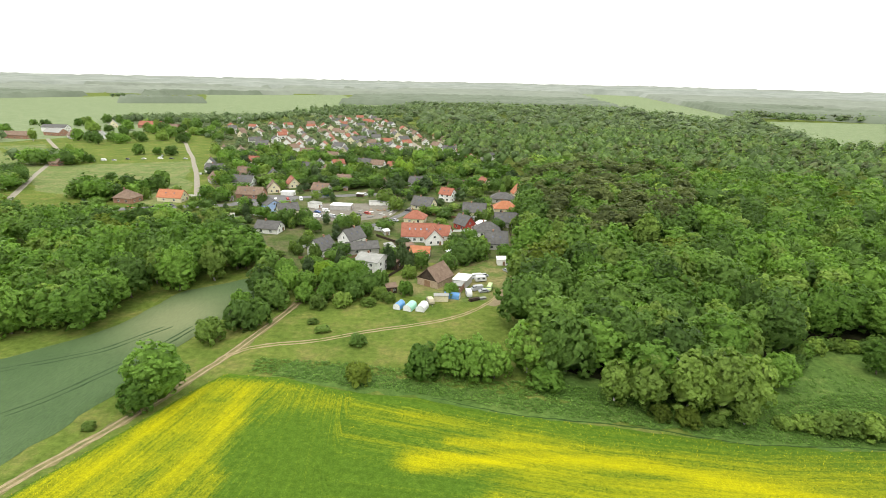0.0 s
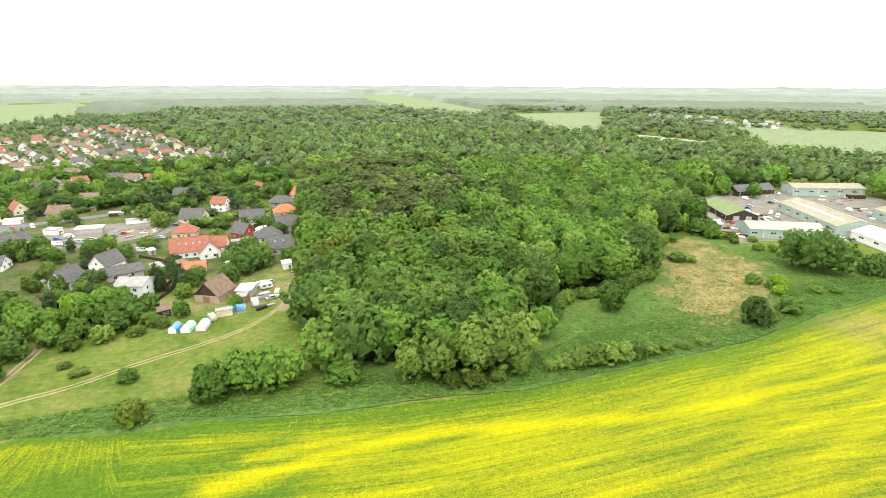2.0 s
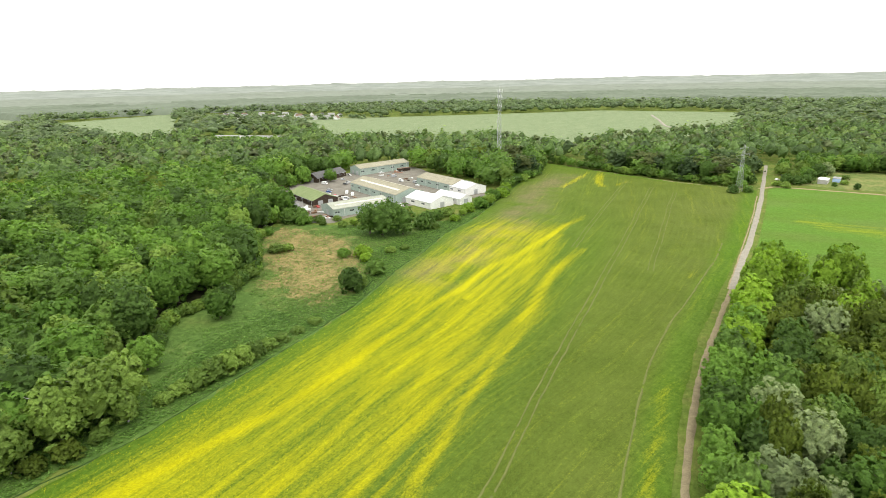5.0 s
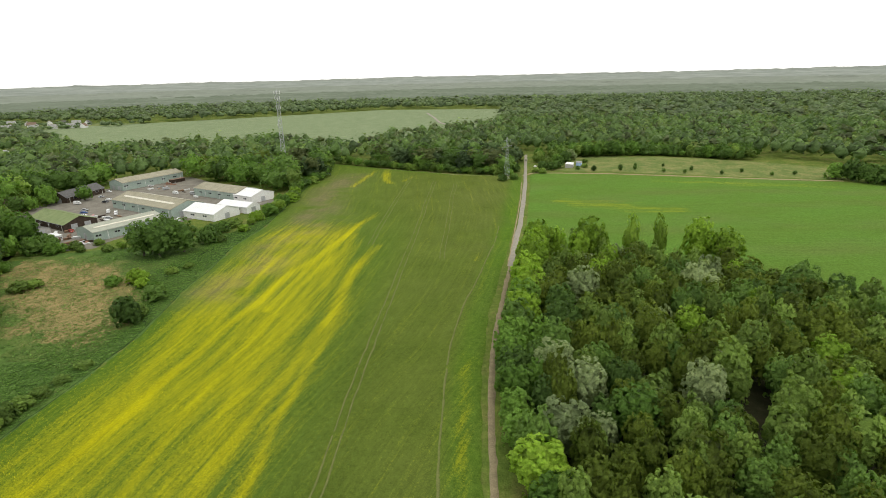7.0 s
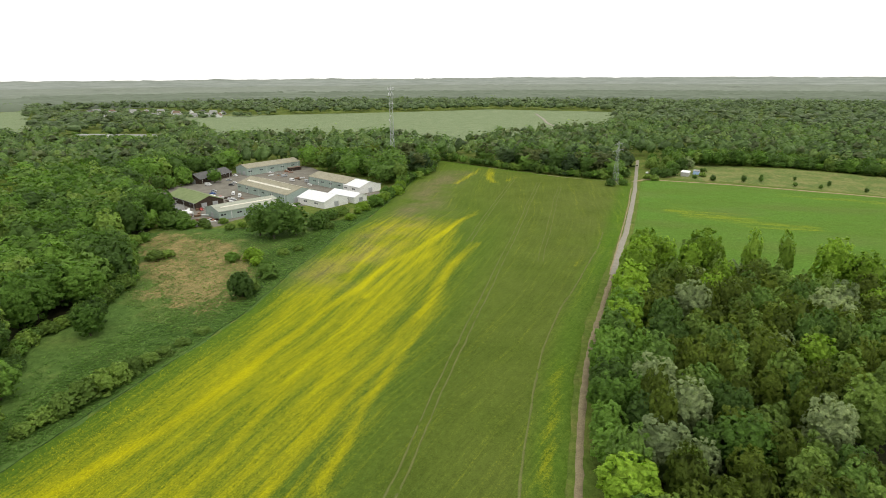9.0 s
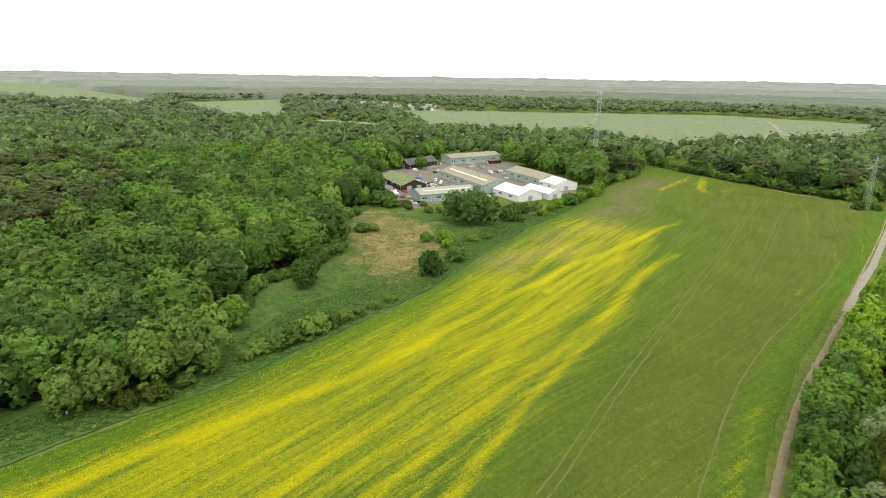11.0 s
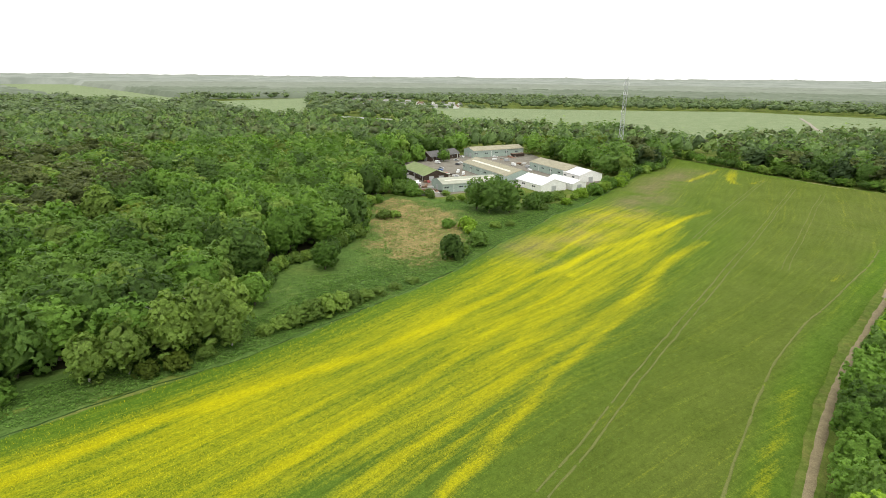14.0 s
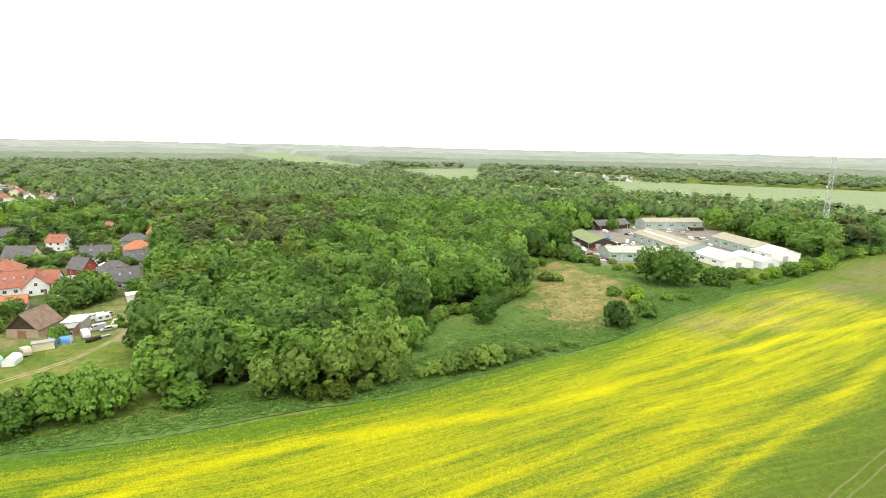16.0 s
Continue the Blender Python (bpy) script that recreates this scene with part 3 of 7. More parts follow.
def build_rape_field():
    up, down = np.array(EDGE_UP), np.array(EDGE_DOWN)
    xs = np.arange(-92, 432.1, 1.4)
    hi = np.interp(xs, *up.T) + 0.35 * blotch(xs, xs * 0, 16, 1)
    lo = np.interp(xs, *down.T) + 0.25 * blotch(xs, xs * 0, 14, 2)
    nv = 96
    k = np.linspace(0, 1, nv)
    x = np.repeat(xs[:, None], nv, 1)
    y = lo[:, None] + (hi - lo)[:, None] * k[None]
    edge = np.minimum(y - lo[:, None], hi[:, None] - y)
    z = 0.06 + 0.30 * np.clip(edge / 1.2, 0, 1) + 0.06 * blotch(x, y, 9, 4)
    bloom = bloom_at(x, y)
    # the course of the drifts: they close up towards the far end
    top = np.interp(x, [-92, -35, 0, 30, 62, 98, 130, 170, 221, 272, 432], [100, 112, 100, 92, 87, 88, 86, 87, 91, 88, 112])
    low = np.interp(x, [-92, 0, 30, 62, 98, 130, 170, 221, 272, 432], [60, 60, 55, 53, 48.5, 41, 36, 33, 31, 50])
    across = (y - low) / (top - low) * 34
    turn = np.clip((-20 - x) / 14, 0, 1)
    along, across = x * (1 - turn) + y * turn, across * (1 - turn) + (x - 0.28 * y) * turn
    bloom = np.where(bloom > 0, bloom * np.clip((hi[:, None] - y - 0.8) / np.interp(x, [-50, -15, 35, 90, 250], [2.5, 5.0, 10.0, 10.5, 10.0]), 0.05, 1) * np.clip((edge - 0.3) / 1.5, 0, 1), bloom)
    lush = np.clip(0.42 + 0.6 * np.exp(-((x + 5) / 42) ** 2) + 0.45 * np.clip((y - 30) / 50, 0, 1) - np.clip((x - 210) / 200, 0, 0.5), 0, 1)
    lush *= 1 - 0.75 * np.clip((34 - y) / 12, 0, 1) * np.clip((x - 40) / 40, 0, 1)
    lush = np.maximum(lush, np.exp(-edge / 4.5))
    lush = np.maximum(lush, np.exp(-((y - lo[:, None]) / 7.5) ** 4))
    bare = np.clip(np.exp(-(near_line(x, y, [(165, 80), (206, 79), (252, 76), (316, 88), (372, 86)]) / 12) ** 2) * (0.62 + 0.4 * blotch(x, y, 30, 12)), 0, 0.85)
    bare = np.maximum(bare, np.clip(0.12 * np.clip((25 - y) / 30, 0, 1) * (0.6 + 0.5 * blotch(x, y, 60, 15)), 0, 1))
    v = np.stack([x, y, z], 2).reshape(-1, 3)
    i, j = np.meshgrid(np.arange(len(xs) - 1), np.arange(nv - 1), indexing="ij")
    a = (i * nv + j).ravel()
    f = np.stack([a, a + nv, a + nv + 1, a + 1], 1)
    ob = new("rape_field", mesh_np("rape_field", v, f, RAPE, dict(bloom=bloom.ravel().clip(-0.5, 1), bare=bare.ravel(), lush=lush.ravel(), along=along.ravel(), across=across.ravel()), True))
    tagged(ob, "thin green rape field with drifts of yellow flowers", "field", kind="structure")
    for k, line in enumerate(TRAMS):
        for side in (-0.9, 0.9):
            ribbon("wheel_rut", [(x, y + side) for x, y in line], 0.42 if k == 0 else 0.36, 0.40, RUT, "pale wheel rut through the rape crop", "wheel rut", 2.5, 0.12, 20 + k, 0.3)
    ribbon("wheel_rut", LANE_RUT, 0.55, 0.40, RUT, "pale trodden wheel rut beside the lane", "wheel rut", 2.5, 0.12, 26, 0.3)


build_rape_field()


def build_wheat_field():
    left = np.array([(-60, -230), (40, -215), (75, -180), (100, -140), (117, -109), (127, -99), (137, -91), (163, -85), (178, -66)])
    right = np.array([(-60, -104), (60, -83), (80, -79), (90, -75.5), (104, -71.5), (128, -68), (159, -59), (178, -57)])
    ys = np.arange(-60, 178.1, 2.0)
    lo, hi = np.interp(ys, *left.T) + 0.4 * blotch(ys, ys * 0, 17, 31), np.interp(ys, *right.T) + 0.4 * blotch(ys, ys * 0, 15, 32)
    nv = 48
    k = np.linspace(0, 1, nv)
    x = lo[:, None] + (hi - lo)[:, None] * k[None]
    y = np.repeat(ys[:, None], nv, 1)
    edge = np.minimum(x - lo[:, None], hi[:, None] - x)
    z = 0.04 + 0.55 * np.clip(edge / 1.2, 0, 1) + 0.05 * blotch(x, y, 8, 33)
    dry = np.clip(np.exp(-(np.hypot(x + 76, (y - 143) * 0.8) / 13) ** 2) * 0.9, 0, 0.8)
    i, j = np.meshgrid(np.arange(len(ys) - 1), np.arange(nv - 1), indexing="ij")
    a = (i * nv + j).ravel()
    f = np.stack([a, a + 1, a + nv + 1, a + nv], 1)
    ob = new("cereal_field", mesh_np("cereal_field", np.stack([x, y, z], 2).reshape(-1, 3), f, WHEAT, dict(dry=dry.ravel()), True))
    tagged(ob, "blue-green cereal field with wheel ruts", "field", kind="structure")
    for k, line in enumerate(([(-110, 70), (-84, 101), (-74, 121), (-66, 146)], [(-150, 88), (-112, 107), (-86, 122), (-74, 140)])):
        for side in (-0.9, 0.9):
            ribbon("wheel_rut", [(x + side * 0.75, y - side * 0.65) for x, y in line], 0.5, 0.63, DARK_RUT, "dark wheel rut through the cereal", "wheel rut", 2.5, 0.1, 40 + k, 0.3)


build_wheat_field()

# rank verge between the rape and the bushes, wet meadow, reeds
ribbon("rank_verge", [(-40, 117), (-22, 113), (-3, 110), (15, 105), (32, 102), (48, 99), (62, 95.6), (76, 94.4), (92, 94), (112, 93.2), (133, 93), (153, 96), (170, 98), (200, 100.4), (216, 102.8), (246, 101), (280, 104.6), (350, 111)], 7.5, 0.10, NETTLES, "dark green rank verge of nettles and tall grass", "verge", 3.0, 0.5, 50, 0.25)
flat("wet_meadow", [(22, 108), (48, 101), (70, 95), (100, 93), (130, 92.6), (150, 95), (182, 99), (215, 102), (240, 101), (236, 112), (215, 140), (206, 170), (190, 190), (150, 165), (128, 146), (100, 142), (60, 130), (24, 128)], 0.06, NETTLES, "dark green rank wet meadow", "meadow", swing=0.8, seed=3)
REED_POLY = [(196, 176), (194, 155), (188, 130), (176, 118), (164, 109), (148, 101), (135, 97.5), (127, 103), (131, 116), (138, 128), (158, 150), (176, 166), (186, 174)]


def build_reeds():
    xs, ys = np.arange(112, 222, 2.0), np.arange(92, 196, 2.0)
    x, y = np.meshgrid(xs, ys, indexing="ij")
    d = near_line(x, y, REED_POLY + REED_POLY[:1])
    d = np.where(inside(x, y, REED_POLY), d, -d) + 3.0 * blotch(x, y, 22, 88)
    reed = np.clip(0.46 + d / 12 + 0.22 * blotch(x, y, 16, 89), -0.3, 0.66)
    keep = d > -10
    keep &= y > np.interp(x, [112, 128, 150, 182, 215], [94, 94, 97, 102, 105])
    keep &= near_line(x, y, [(100, 126), (128, 136), (144, 147), (172, 174), (196, 180)]) > 3
    i, j = np.meshgrid(np.arange(len(xs) - 1), np.arange(len(ys) - 1), indexing="ij")
    ok = keep[:-1, :-1] & keep[1:, :-1] & keep[:-1, 1:] & keep[1:, 1:]
    a = (i * len(ys) + j)[ok]
    z = 0.07 + 0.08 * np.clip((d + 10) / 8, 0, 1)
    ob = new("reed_patch", mesh_np("reed_patch", np.stack([x, y, z], 2).reshape(-1, 3), np.stack([a, a + len(ys), a + len(ys) + 1, a + 1], 1), REED_SOFT, dict(reed=reed.ravel()), True))
    tagged(ob, "dry straw-coloured reed meadow thinning into grass", "meadow", kind="structure")


build_reeds()
# dark strip that stands for the shadow at the crop edge
ribbon("furrow", [(x, y + 0.6) for x, y in EDGE_UP[8:26]], 0.3, 0.13, FURROW_SHADE, "furrow strip along the crop edge, its shadow in the colour", "furrow", 2.0, 0.35, 54, 0.35)
ribbon("ditch", [(140, 92.6), (155, 98), (168, 104), (176, 108), (190, 109), (215, 106), (232, 101)], 1.1, 0.14, FURROW_SHADE, "dark overgrown ditch line across the meadow", "ditch", 2.0, 0.3, 55, 0.3)

# tracks and lanes
ribbon("dirt_track_base", [(-92, 20), (-83, 52), (-74, 75), (-70, 83), (-65, 93), (-60, 106), (-54, 122), (-51, 133), (-47, 148), (-44, 165), (-42, 178)], 2.6, 0.05, WORN, "worn grassy farm track beside the crop", "track", 2.0, 0.15, 60, 0.2)
for side in (-0.75, 0.75):
    ribbon("track_rut", [(x + side, y) for x, y in ((-92, 20), (-83, 52), (-74, 75), (-70, 83), (-65, 93), (-60, 106), (-54, 122), (-51, 133), (-47, 148), (-45, 158))], 0.62, 0.09, DIRT, "pale sandy wheel rut of the farm track", "track", 2.0, 0.12, 61, 0.35)
for side in (-0.7, 0.7):
    ribbon("meadow_track_rut", [(x, y + side) for x, y in ((-55, 121), (-49, 128), (-33, 132), (-21, 138), (-3, 145), (8, 152), (16, 162), (22, 175))], 0.5, 0.06, DIRT, "sandy wheel rut across the meadow", "track", 2.0, 0.12, 63, 0.45)
flat("worn_ground", [(-20, 169), (-8, 163), (8, 160), (20, 163), (27, 185), (30, 206), (18, 206), (4, 192), (-8, 190), (-20, 180)], 0.035, grass_material("worn_grass", (0.105, 0.165, 0.04), (0.135, 0.18, 0.05), (0.18, 0.20, 0.065), (0.26, 0.22, 0.11), 0.5), "worn dry grass of the caravan yard", "yard", swing=1.0, seed=6)
ribbon("sand_patch", [(14, 158), (19, 165), (23, 175), (26, 188)], 3.0, 0.05, RED_DIRT, "bare reddish soil beside the forest", "track", 2.0, 0.5, 65, 0.4)
ribbon("dirt_lane", [(30, -4.5), (79, -5), (97, -4.8), (111, -5.0), (129, -5.9), (149, -7.8), (197, -13.9)], 1.5, 0.06, RED_DIRT, "reddish dirt lane between crop and wood", "lane", 2.0, 0.1, 66, 0.15)
ribbon("field_lane", [(190, -13), (195, -13.5), (249, -20.5), (307, -26.5), (345, -30), (397, -34), (470, -40)], 2.3, 0.07, CONCRETE, "pale dirt lane between fields and wood", "lane", 2.5, 0.08, 66, 0.1)
ribbon("lane_kerb_strip", [(190, -12), (249, -18.6), (307, -24.6), (350, -28.3)], 0.5, 0.10, DIRT, "pale sandy strip along the lane", "lane", 2.5, 0.06, 67, 0.3)
ribbon("field_path", [(370, -30), (381, -38), (374, -90), (354, -160), (340, -220)], 2.6, 0.05, DIRT, "pale path along the far end of the field", "path", 3.0, 0.1, 68, 0.2)
ribbon("field_path", [(432, 119), (398, 56), (377, 14), (367, -28)], 1.2, 0.05, DIRT, "pale strip along the wood's edge", "path", 3.0, 0.2, 69, 0.3)
def build_green_field():
    xs = np.arange(150, 378.1, 2.5)
    hi = np.interp(xs, [150, 185, 196, 205, 249, 307, 366, 372, 378], [-112, -86, -24, -17, -23.5, -29.5, -34.5, -36, -42])
    lo = np.interp(xs, [150, 320, 350, 370, 378], [-300, -270, -170, -90, -44])
    nv = 90
    k = np.linspace(0, 1, nv) ** 0.7
    x, y = np.repeat(xs[:, None], nv, 1), lo[:, None] + (hi - lo)[:, None] * k[None]
    edge = np.minimum(y - lo[:, None], hi[:, None] - y)
    z = 0.06 + 0.22 * np.clip(edge / 1.2, 0, 1)
    bloom = np.zeros(x.shape) - 0.5
    for pts, w, g in (([(292, -44), (284, -62), (276, -80), (272, -100)], 3.5, 0.62), ([(283, -48), (274, -70), (268, -90)], 2.2, 0.5), ([(300, -46), (292, -64), (288, -84)], 1.8, 0.45), ([(318, -40), (306, -50)], 2.5, 0.3), ([(230, -26), (250, -34)], 3.0, 0.25), ([(346, -110), (332, -165), (322, -200)], 4.0, 0.45)):
        bloom = np.maximum(bloom, -0.5 + (0.40 + 0.50 * g) * np.exp(-(near_line(x + 2.0 * blotch(x, y, 26, 92), y + 1.5 * blotch(x, y, 20, 91), pts) / (w * 3.2)) ** 2))
    v = np.stack([x, y, z], 2).reshape(-1, 3)
    i, j = np.meshgrid(np.arange(len(xs) - 1), np.arange(nv - 1), indexing="ij")
    a = (i * nv + j).ravel()
    ob = new("green_field", mesh_np("green_field", v, np.stack([a, a + nv, a + nv + 1, a + 1], 1), YOUNG_RAPE_HAZED, dict(bloom=bloom.ravel(), bare=np.clip(0.16 * blotch(x, y, 70, 93, 1.6, 0.5), 0, 0.3).ravel(), lush=(0.86 + 0.14 * blotch(x, y, 45, 94, 1.4, 0.5)).clip(0, 1).ravel(), along=y.ravel(), across=x.ravel()), True))
    tagged(ob, "even green crop field with a few yellow streaks", "field", kind="structure")


build_green_field()
# litter, its colour darkened to stand for shade in gaps between crowns
FLOOR = surface("litter_with_shade", (0.024, 0.028, 0.012), (0.042, 0.040, 0.02), 0.3, 3, 0.95, 0.05, relief=0.7)
flat("wood_floor", [(60, -11), (100, -10.5), (135, -12), (165, -15.5), (194, -20), (190, -40), (190, -62), (186, -82), (160, -98), (146, -117), (125, -124), (75, -120), (46, -60)], 0.05, FLOOR, "leaf litter under the wood beside the lane, darkened for shade", "wood floor", swing=0.8, seed=16)
flat("wood_floor", [(24, 124), (46, 112), (60, 109), (74, 120), (94, 137), (126, 141), (170, 178), (200, 184), (230, 212), (200, 240), (60, 240), (36, 200)], 0.075, FLOOR, "leaf litter under the wood, darkened for shade", "wood floor", swing=0.8, seed=17)
flat("allotment_meadow", [(392, -48), (440, -62), (455, -80), (447, -141), (423, -190), (380, -240), (345, -215), (360, -160), (380, -92)], 0.08, grass_material("dry_orchard_grass", (0.125, 0.175, 0.052), (0.160, 0.200, 0.064), (0.20, 0.225, 0.080), (0.25, 0.235, 0.10), 0.35), "pale yellowish orchard meadow", "meadow", swing=1.0, seed=8)
flat("yard", [(213, 158), (222, 160), (262, 140), (300, 112), (345, 165), (380, 205), (375, 228), (335, 243), (300, 250), (262, 240), (236, 222), (222, 190), (208, 174)], 0.05, YARD, "trodden grey-brown industrial yard", "yard", swing=0.8, seed=9)
flat("pasture", [(-410, 500), (-384, 530), (-300, 400), (-200, 440), (-190, 400), (-160, 345), (-140, 268), (-190, 300), (-240, 312), (-272, 352), (-330, 420)], 0.05, PASTURE, "light green pasture beside the village", "meadow", swing=1.5, seed=10)
flat("pasture", [(-700, 560), (-420, 500), (-335, 425), (-265, 330), (-330, 330), (-560, 420)], 0.05, PASTURE, "light green pasture beside the village", "meadow", swing=1.5, seed=11)
ribbon("country_road", [(-190, 200), (-238, 290), (-277, 364), (-294, 398), (-340, 480), (-430, 590), (-560, 800)], 3.6, 0.08, CONCRETE, "pale country road through the pasture", "road", 4.0, 0.1, 75, 0.05)
ribbon("village_street", [(-320, 680), (-301, 629), (-240, 510), (-212, 457), (-185, 401), (-160, 347), (-140, 300)], 3.4, 0.08, CONCRETE, "pale village street", "road", 4.0, 0.1, 76, 0.05)
ribbon("village_road", [(-230, 255), (-144, 281), (-118, 288), (-100, 306), (-85, 312), (-60, 320), (-30, 330)], 7.0, 0.09, ASPHALT, "grey village road", "road", 3.0, 0.1, 77, 0.05)
ribbon("village_lane", [(-42, 240), (-28, 262), (-20, 280), (-16, 300), (10, 322)], 4.0, 0.08, ASPHALT, "grey narrow village lane", "road", 3.0, 0.1, 78, 0.08)
ribbon("far_street", [(-160, 1010), (-146, 963), (-66, 722), (-28, 564), (-9, 499)], 9.0, 0.10, CONCRETE, "pale far village street", "road", 6.0, 0.2, 79, 0.1)
flat("car_park", [(-72, 262), (-48, 258), (-28, 268), (-24, 290), (-40, 300), (-75, 297)], 0.07, YARD, "pale gravel car park beside the shop", "car park", swing=0.5, seed=12)
flat("car_park", [(-118, 292), (-95, 285), (-84, 300), (-86, 318), (-108, 316)], 0.06, ASPHALT, "grey asphalt forecourt", "car park", swing=0.4, seed=13)
GARDEN = grass_material("garden_ground", (0.060, 0.096, 0.026), (0.085, 0.118, 0.034), (0.115, 0.140, 0.045), (0.155, 0.140, 0.085), 0.45)
flat("village_gardens", [(-60, 190), (-30, 186), (-10, 200), (10, 196), (30, 204), (38, 240), (44, 290), (54, 340), (60, 390), (40, 450), (20, 560), (-20, 700), (-90, 990), (-200, 970), (-280, 800), (-300, 720), (-232, 570), (-198, 480), (-165, 390), (-140, 330), (-120, 270), (-96, 244), (-70, 214)], 0.03, GARDEN, "village gardens of lawn and bare soil between the houses", "garden", swing=1.5, seed=18, step=5.0)
# far crops seen between the woods
FAR_FIELDS = [
    [(800, 690), (500, 365), (545, 260), (555, 190), (500, 118), (575, 95), (700, -22), (1080, -45), (1130, 190), (1010, 370)],
    [(450, 1480), (480, 960), (660, 1270), (1090, 3200), (770, 3500)],
    [(610, 1140), (910, 1150), (520, 640), (425, 610)],
    [(-400, 900), (-280, 960), (-270, 1680), (-404, 2200), (-800, 1880)],
    [(-520, 640), (-450, 690), (-930, 1650), (-1100, 1340)],
    [(-1300, 900), (-600, 640), (-900, 1000), (-1500, 1300)],
]
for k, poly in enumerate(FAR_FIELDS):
    flat("far_field", poly, 0.25, FAR_CROP_HAZED, "green far crop field between woods, paled by painted haze", "field", swing=4.0, seed=80 + k, step=14.0)

ribbon("field_path", [(1010, 96), (895, 73), (790, 55), (730, 30)], 4.5, 0.6, CONCRETE, "pale path across the far crop field", "path", 8.0, 0.3, 95, 0.1)

flat("pasture", [(745, 880), (800, 600), (850, 540), (900, 560), (930, 760), (1000, 980), (900, 1010)], 0.2, PASTURE, "far village meadows between the woods", "meadow", swing=3.0, seed=97, step=14.0)

flat("pasture", [(-1500, 700), (-440, 520), (-330, 700), (-300, 1000), (-120, 1020), (-120, 1440), (-900, 1560)], 0.15, FAR_CROP_HAZED, "far meadows beyond the farm, paled by painted haze", "meadow", swing=4.0, seed=98, step=16.0)

# ---- trees ----
def lobes_of(kind, r):
    """Rounded masses that make a crown, in a unit crown: x, y within 1, z from 0 to 1."""
    out = []
    if kind == "poplar":
        for i in range(12):
            z = 0.1 + 0.8 * i / 11
            a = r.uniform(0, 6.28)
            w = 0.55 * math.sin(math.pi * (0.12 + 0.8 * z)) + 0.05
            out.append((0.4 * w * math.cos(a), 0.4 * w * math.sin(a), z, 0.62 * w + 0.2))
    elif kind == "spruce":
        for i in range(22):
            z = 0.05 + 0.86 * i / 21
            a, w = i * 2.4 + r.uniform(-0.4, 0.4), 0.62 * (1 - z) + 0.04
            out.append((w * math.cos(a), w * math.sin(a), z, 0.30 * (1 - z) + 0.13))
        out.append((0, 0, 0.25, 0.5))
        out.append((0, 0, 0.5, 0.36))
    elif kind == "pine":
        for i in range(13):
            z = 0.30 + 0.62 * r.random()
            a, w = r.uniform(0, 6.28), 0.75 * (1.05 - z) + 0.2
            out.append((w * math.cos(a), w * math.sin(a), z, r.uniform(0.24, 0.38)))
        out.append((0, 0, 0.85, 0.3))
    elif kind == "shrub":
        for i in range(22):
            z = 0.12 + 0.66 * (i + r.random()) / 22
            a = i * 2.4 + r.uniform(-0.5, 0.5)
            d = 0.74 * math.sqrt(max(0.02, 1 - (z / 0.86) ** 2.4)) * r.uniform(0.85, 1.05)
            out.append((d * math.cos(a), d * math.sin(a), z, r.uniform(0.22, 0.34)))
        out.append((0, 0, 0.4, 0.5))
    else:
        # a dome of limbs: broad ones round, birches taller and narrower at the tip
        n, slim = (26, 1.0) if kind == "broad" else (30, 0.8)
        for i in range(n):
            u = -0.98 + 1.94 * (i + r.random()) / n
            u = min(u, 0.98)
            a = i * 2.4 + r.uniform(-0.6, 0.6)
            w = math.sqrt(1 - u * u) if u > 0 else 1 - 0.28 * u * u
            w *= slim if u < 0.2 else slim * (1 - 0.25 * (kind == "birch") * u)
            k = r.uniform(0.60, 0.74)
            out.append((k * w * math.cos(a), k * w * math.sin(a), 0.46 + 0.42 * u * r.uniform(0.80, 1.06), r.uniform(0.24, 0.38) * (0.82 if kind == "birch" else 1)))
        out.append((r.uniform(-0.2, 0.2), r.uniform(-0.2, 0.2), 0.80, 0.30))
        out.append((0, 0, 0.50, 0.74 * slim))
        out.append((0, 0, 0.34, 0.74 * slim))
    return np.array(out)


def unit(v):
    return v / (np.linalg.norm(v, axis=-1, keepdims=True) + 1e-6)


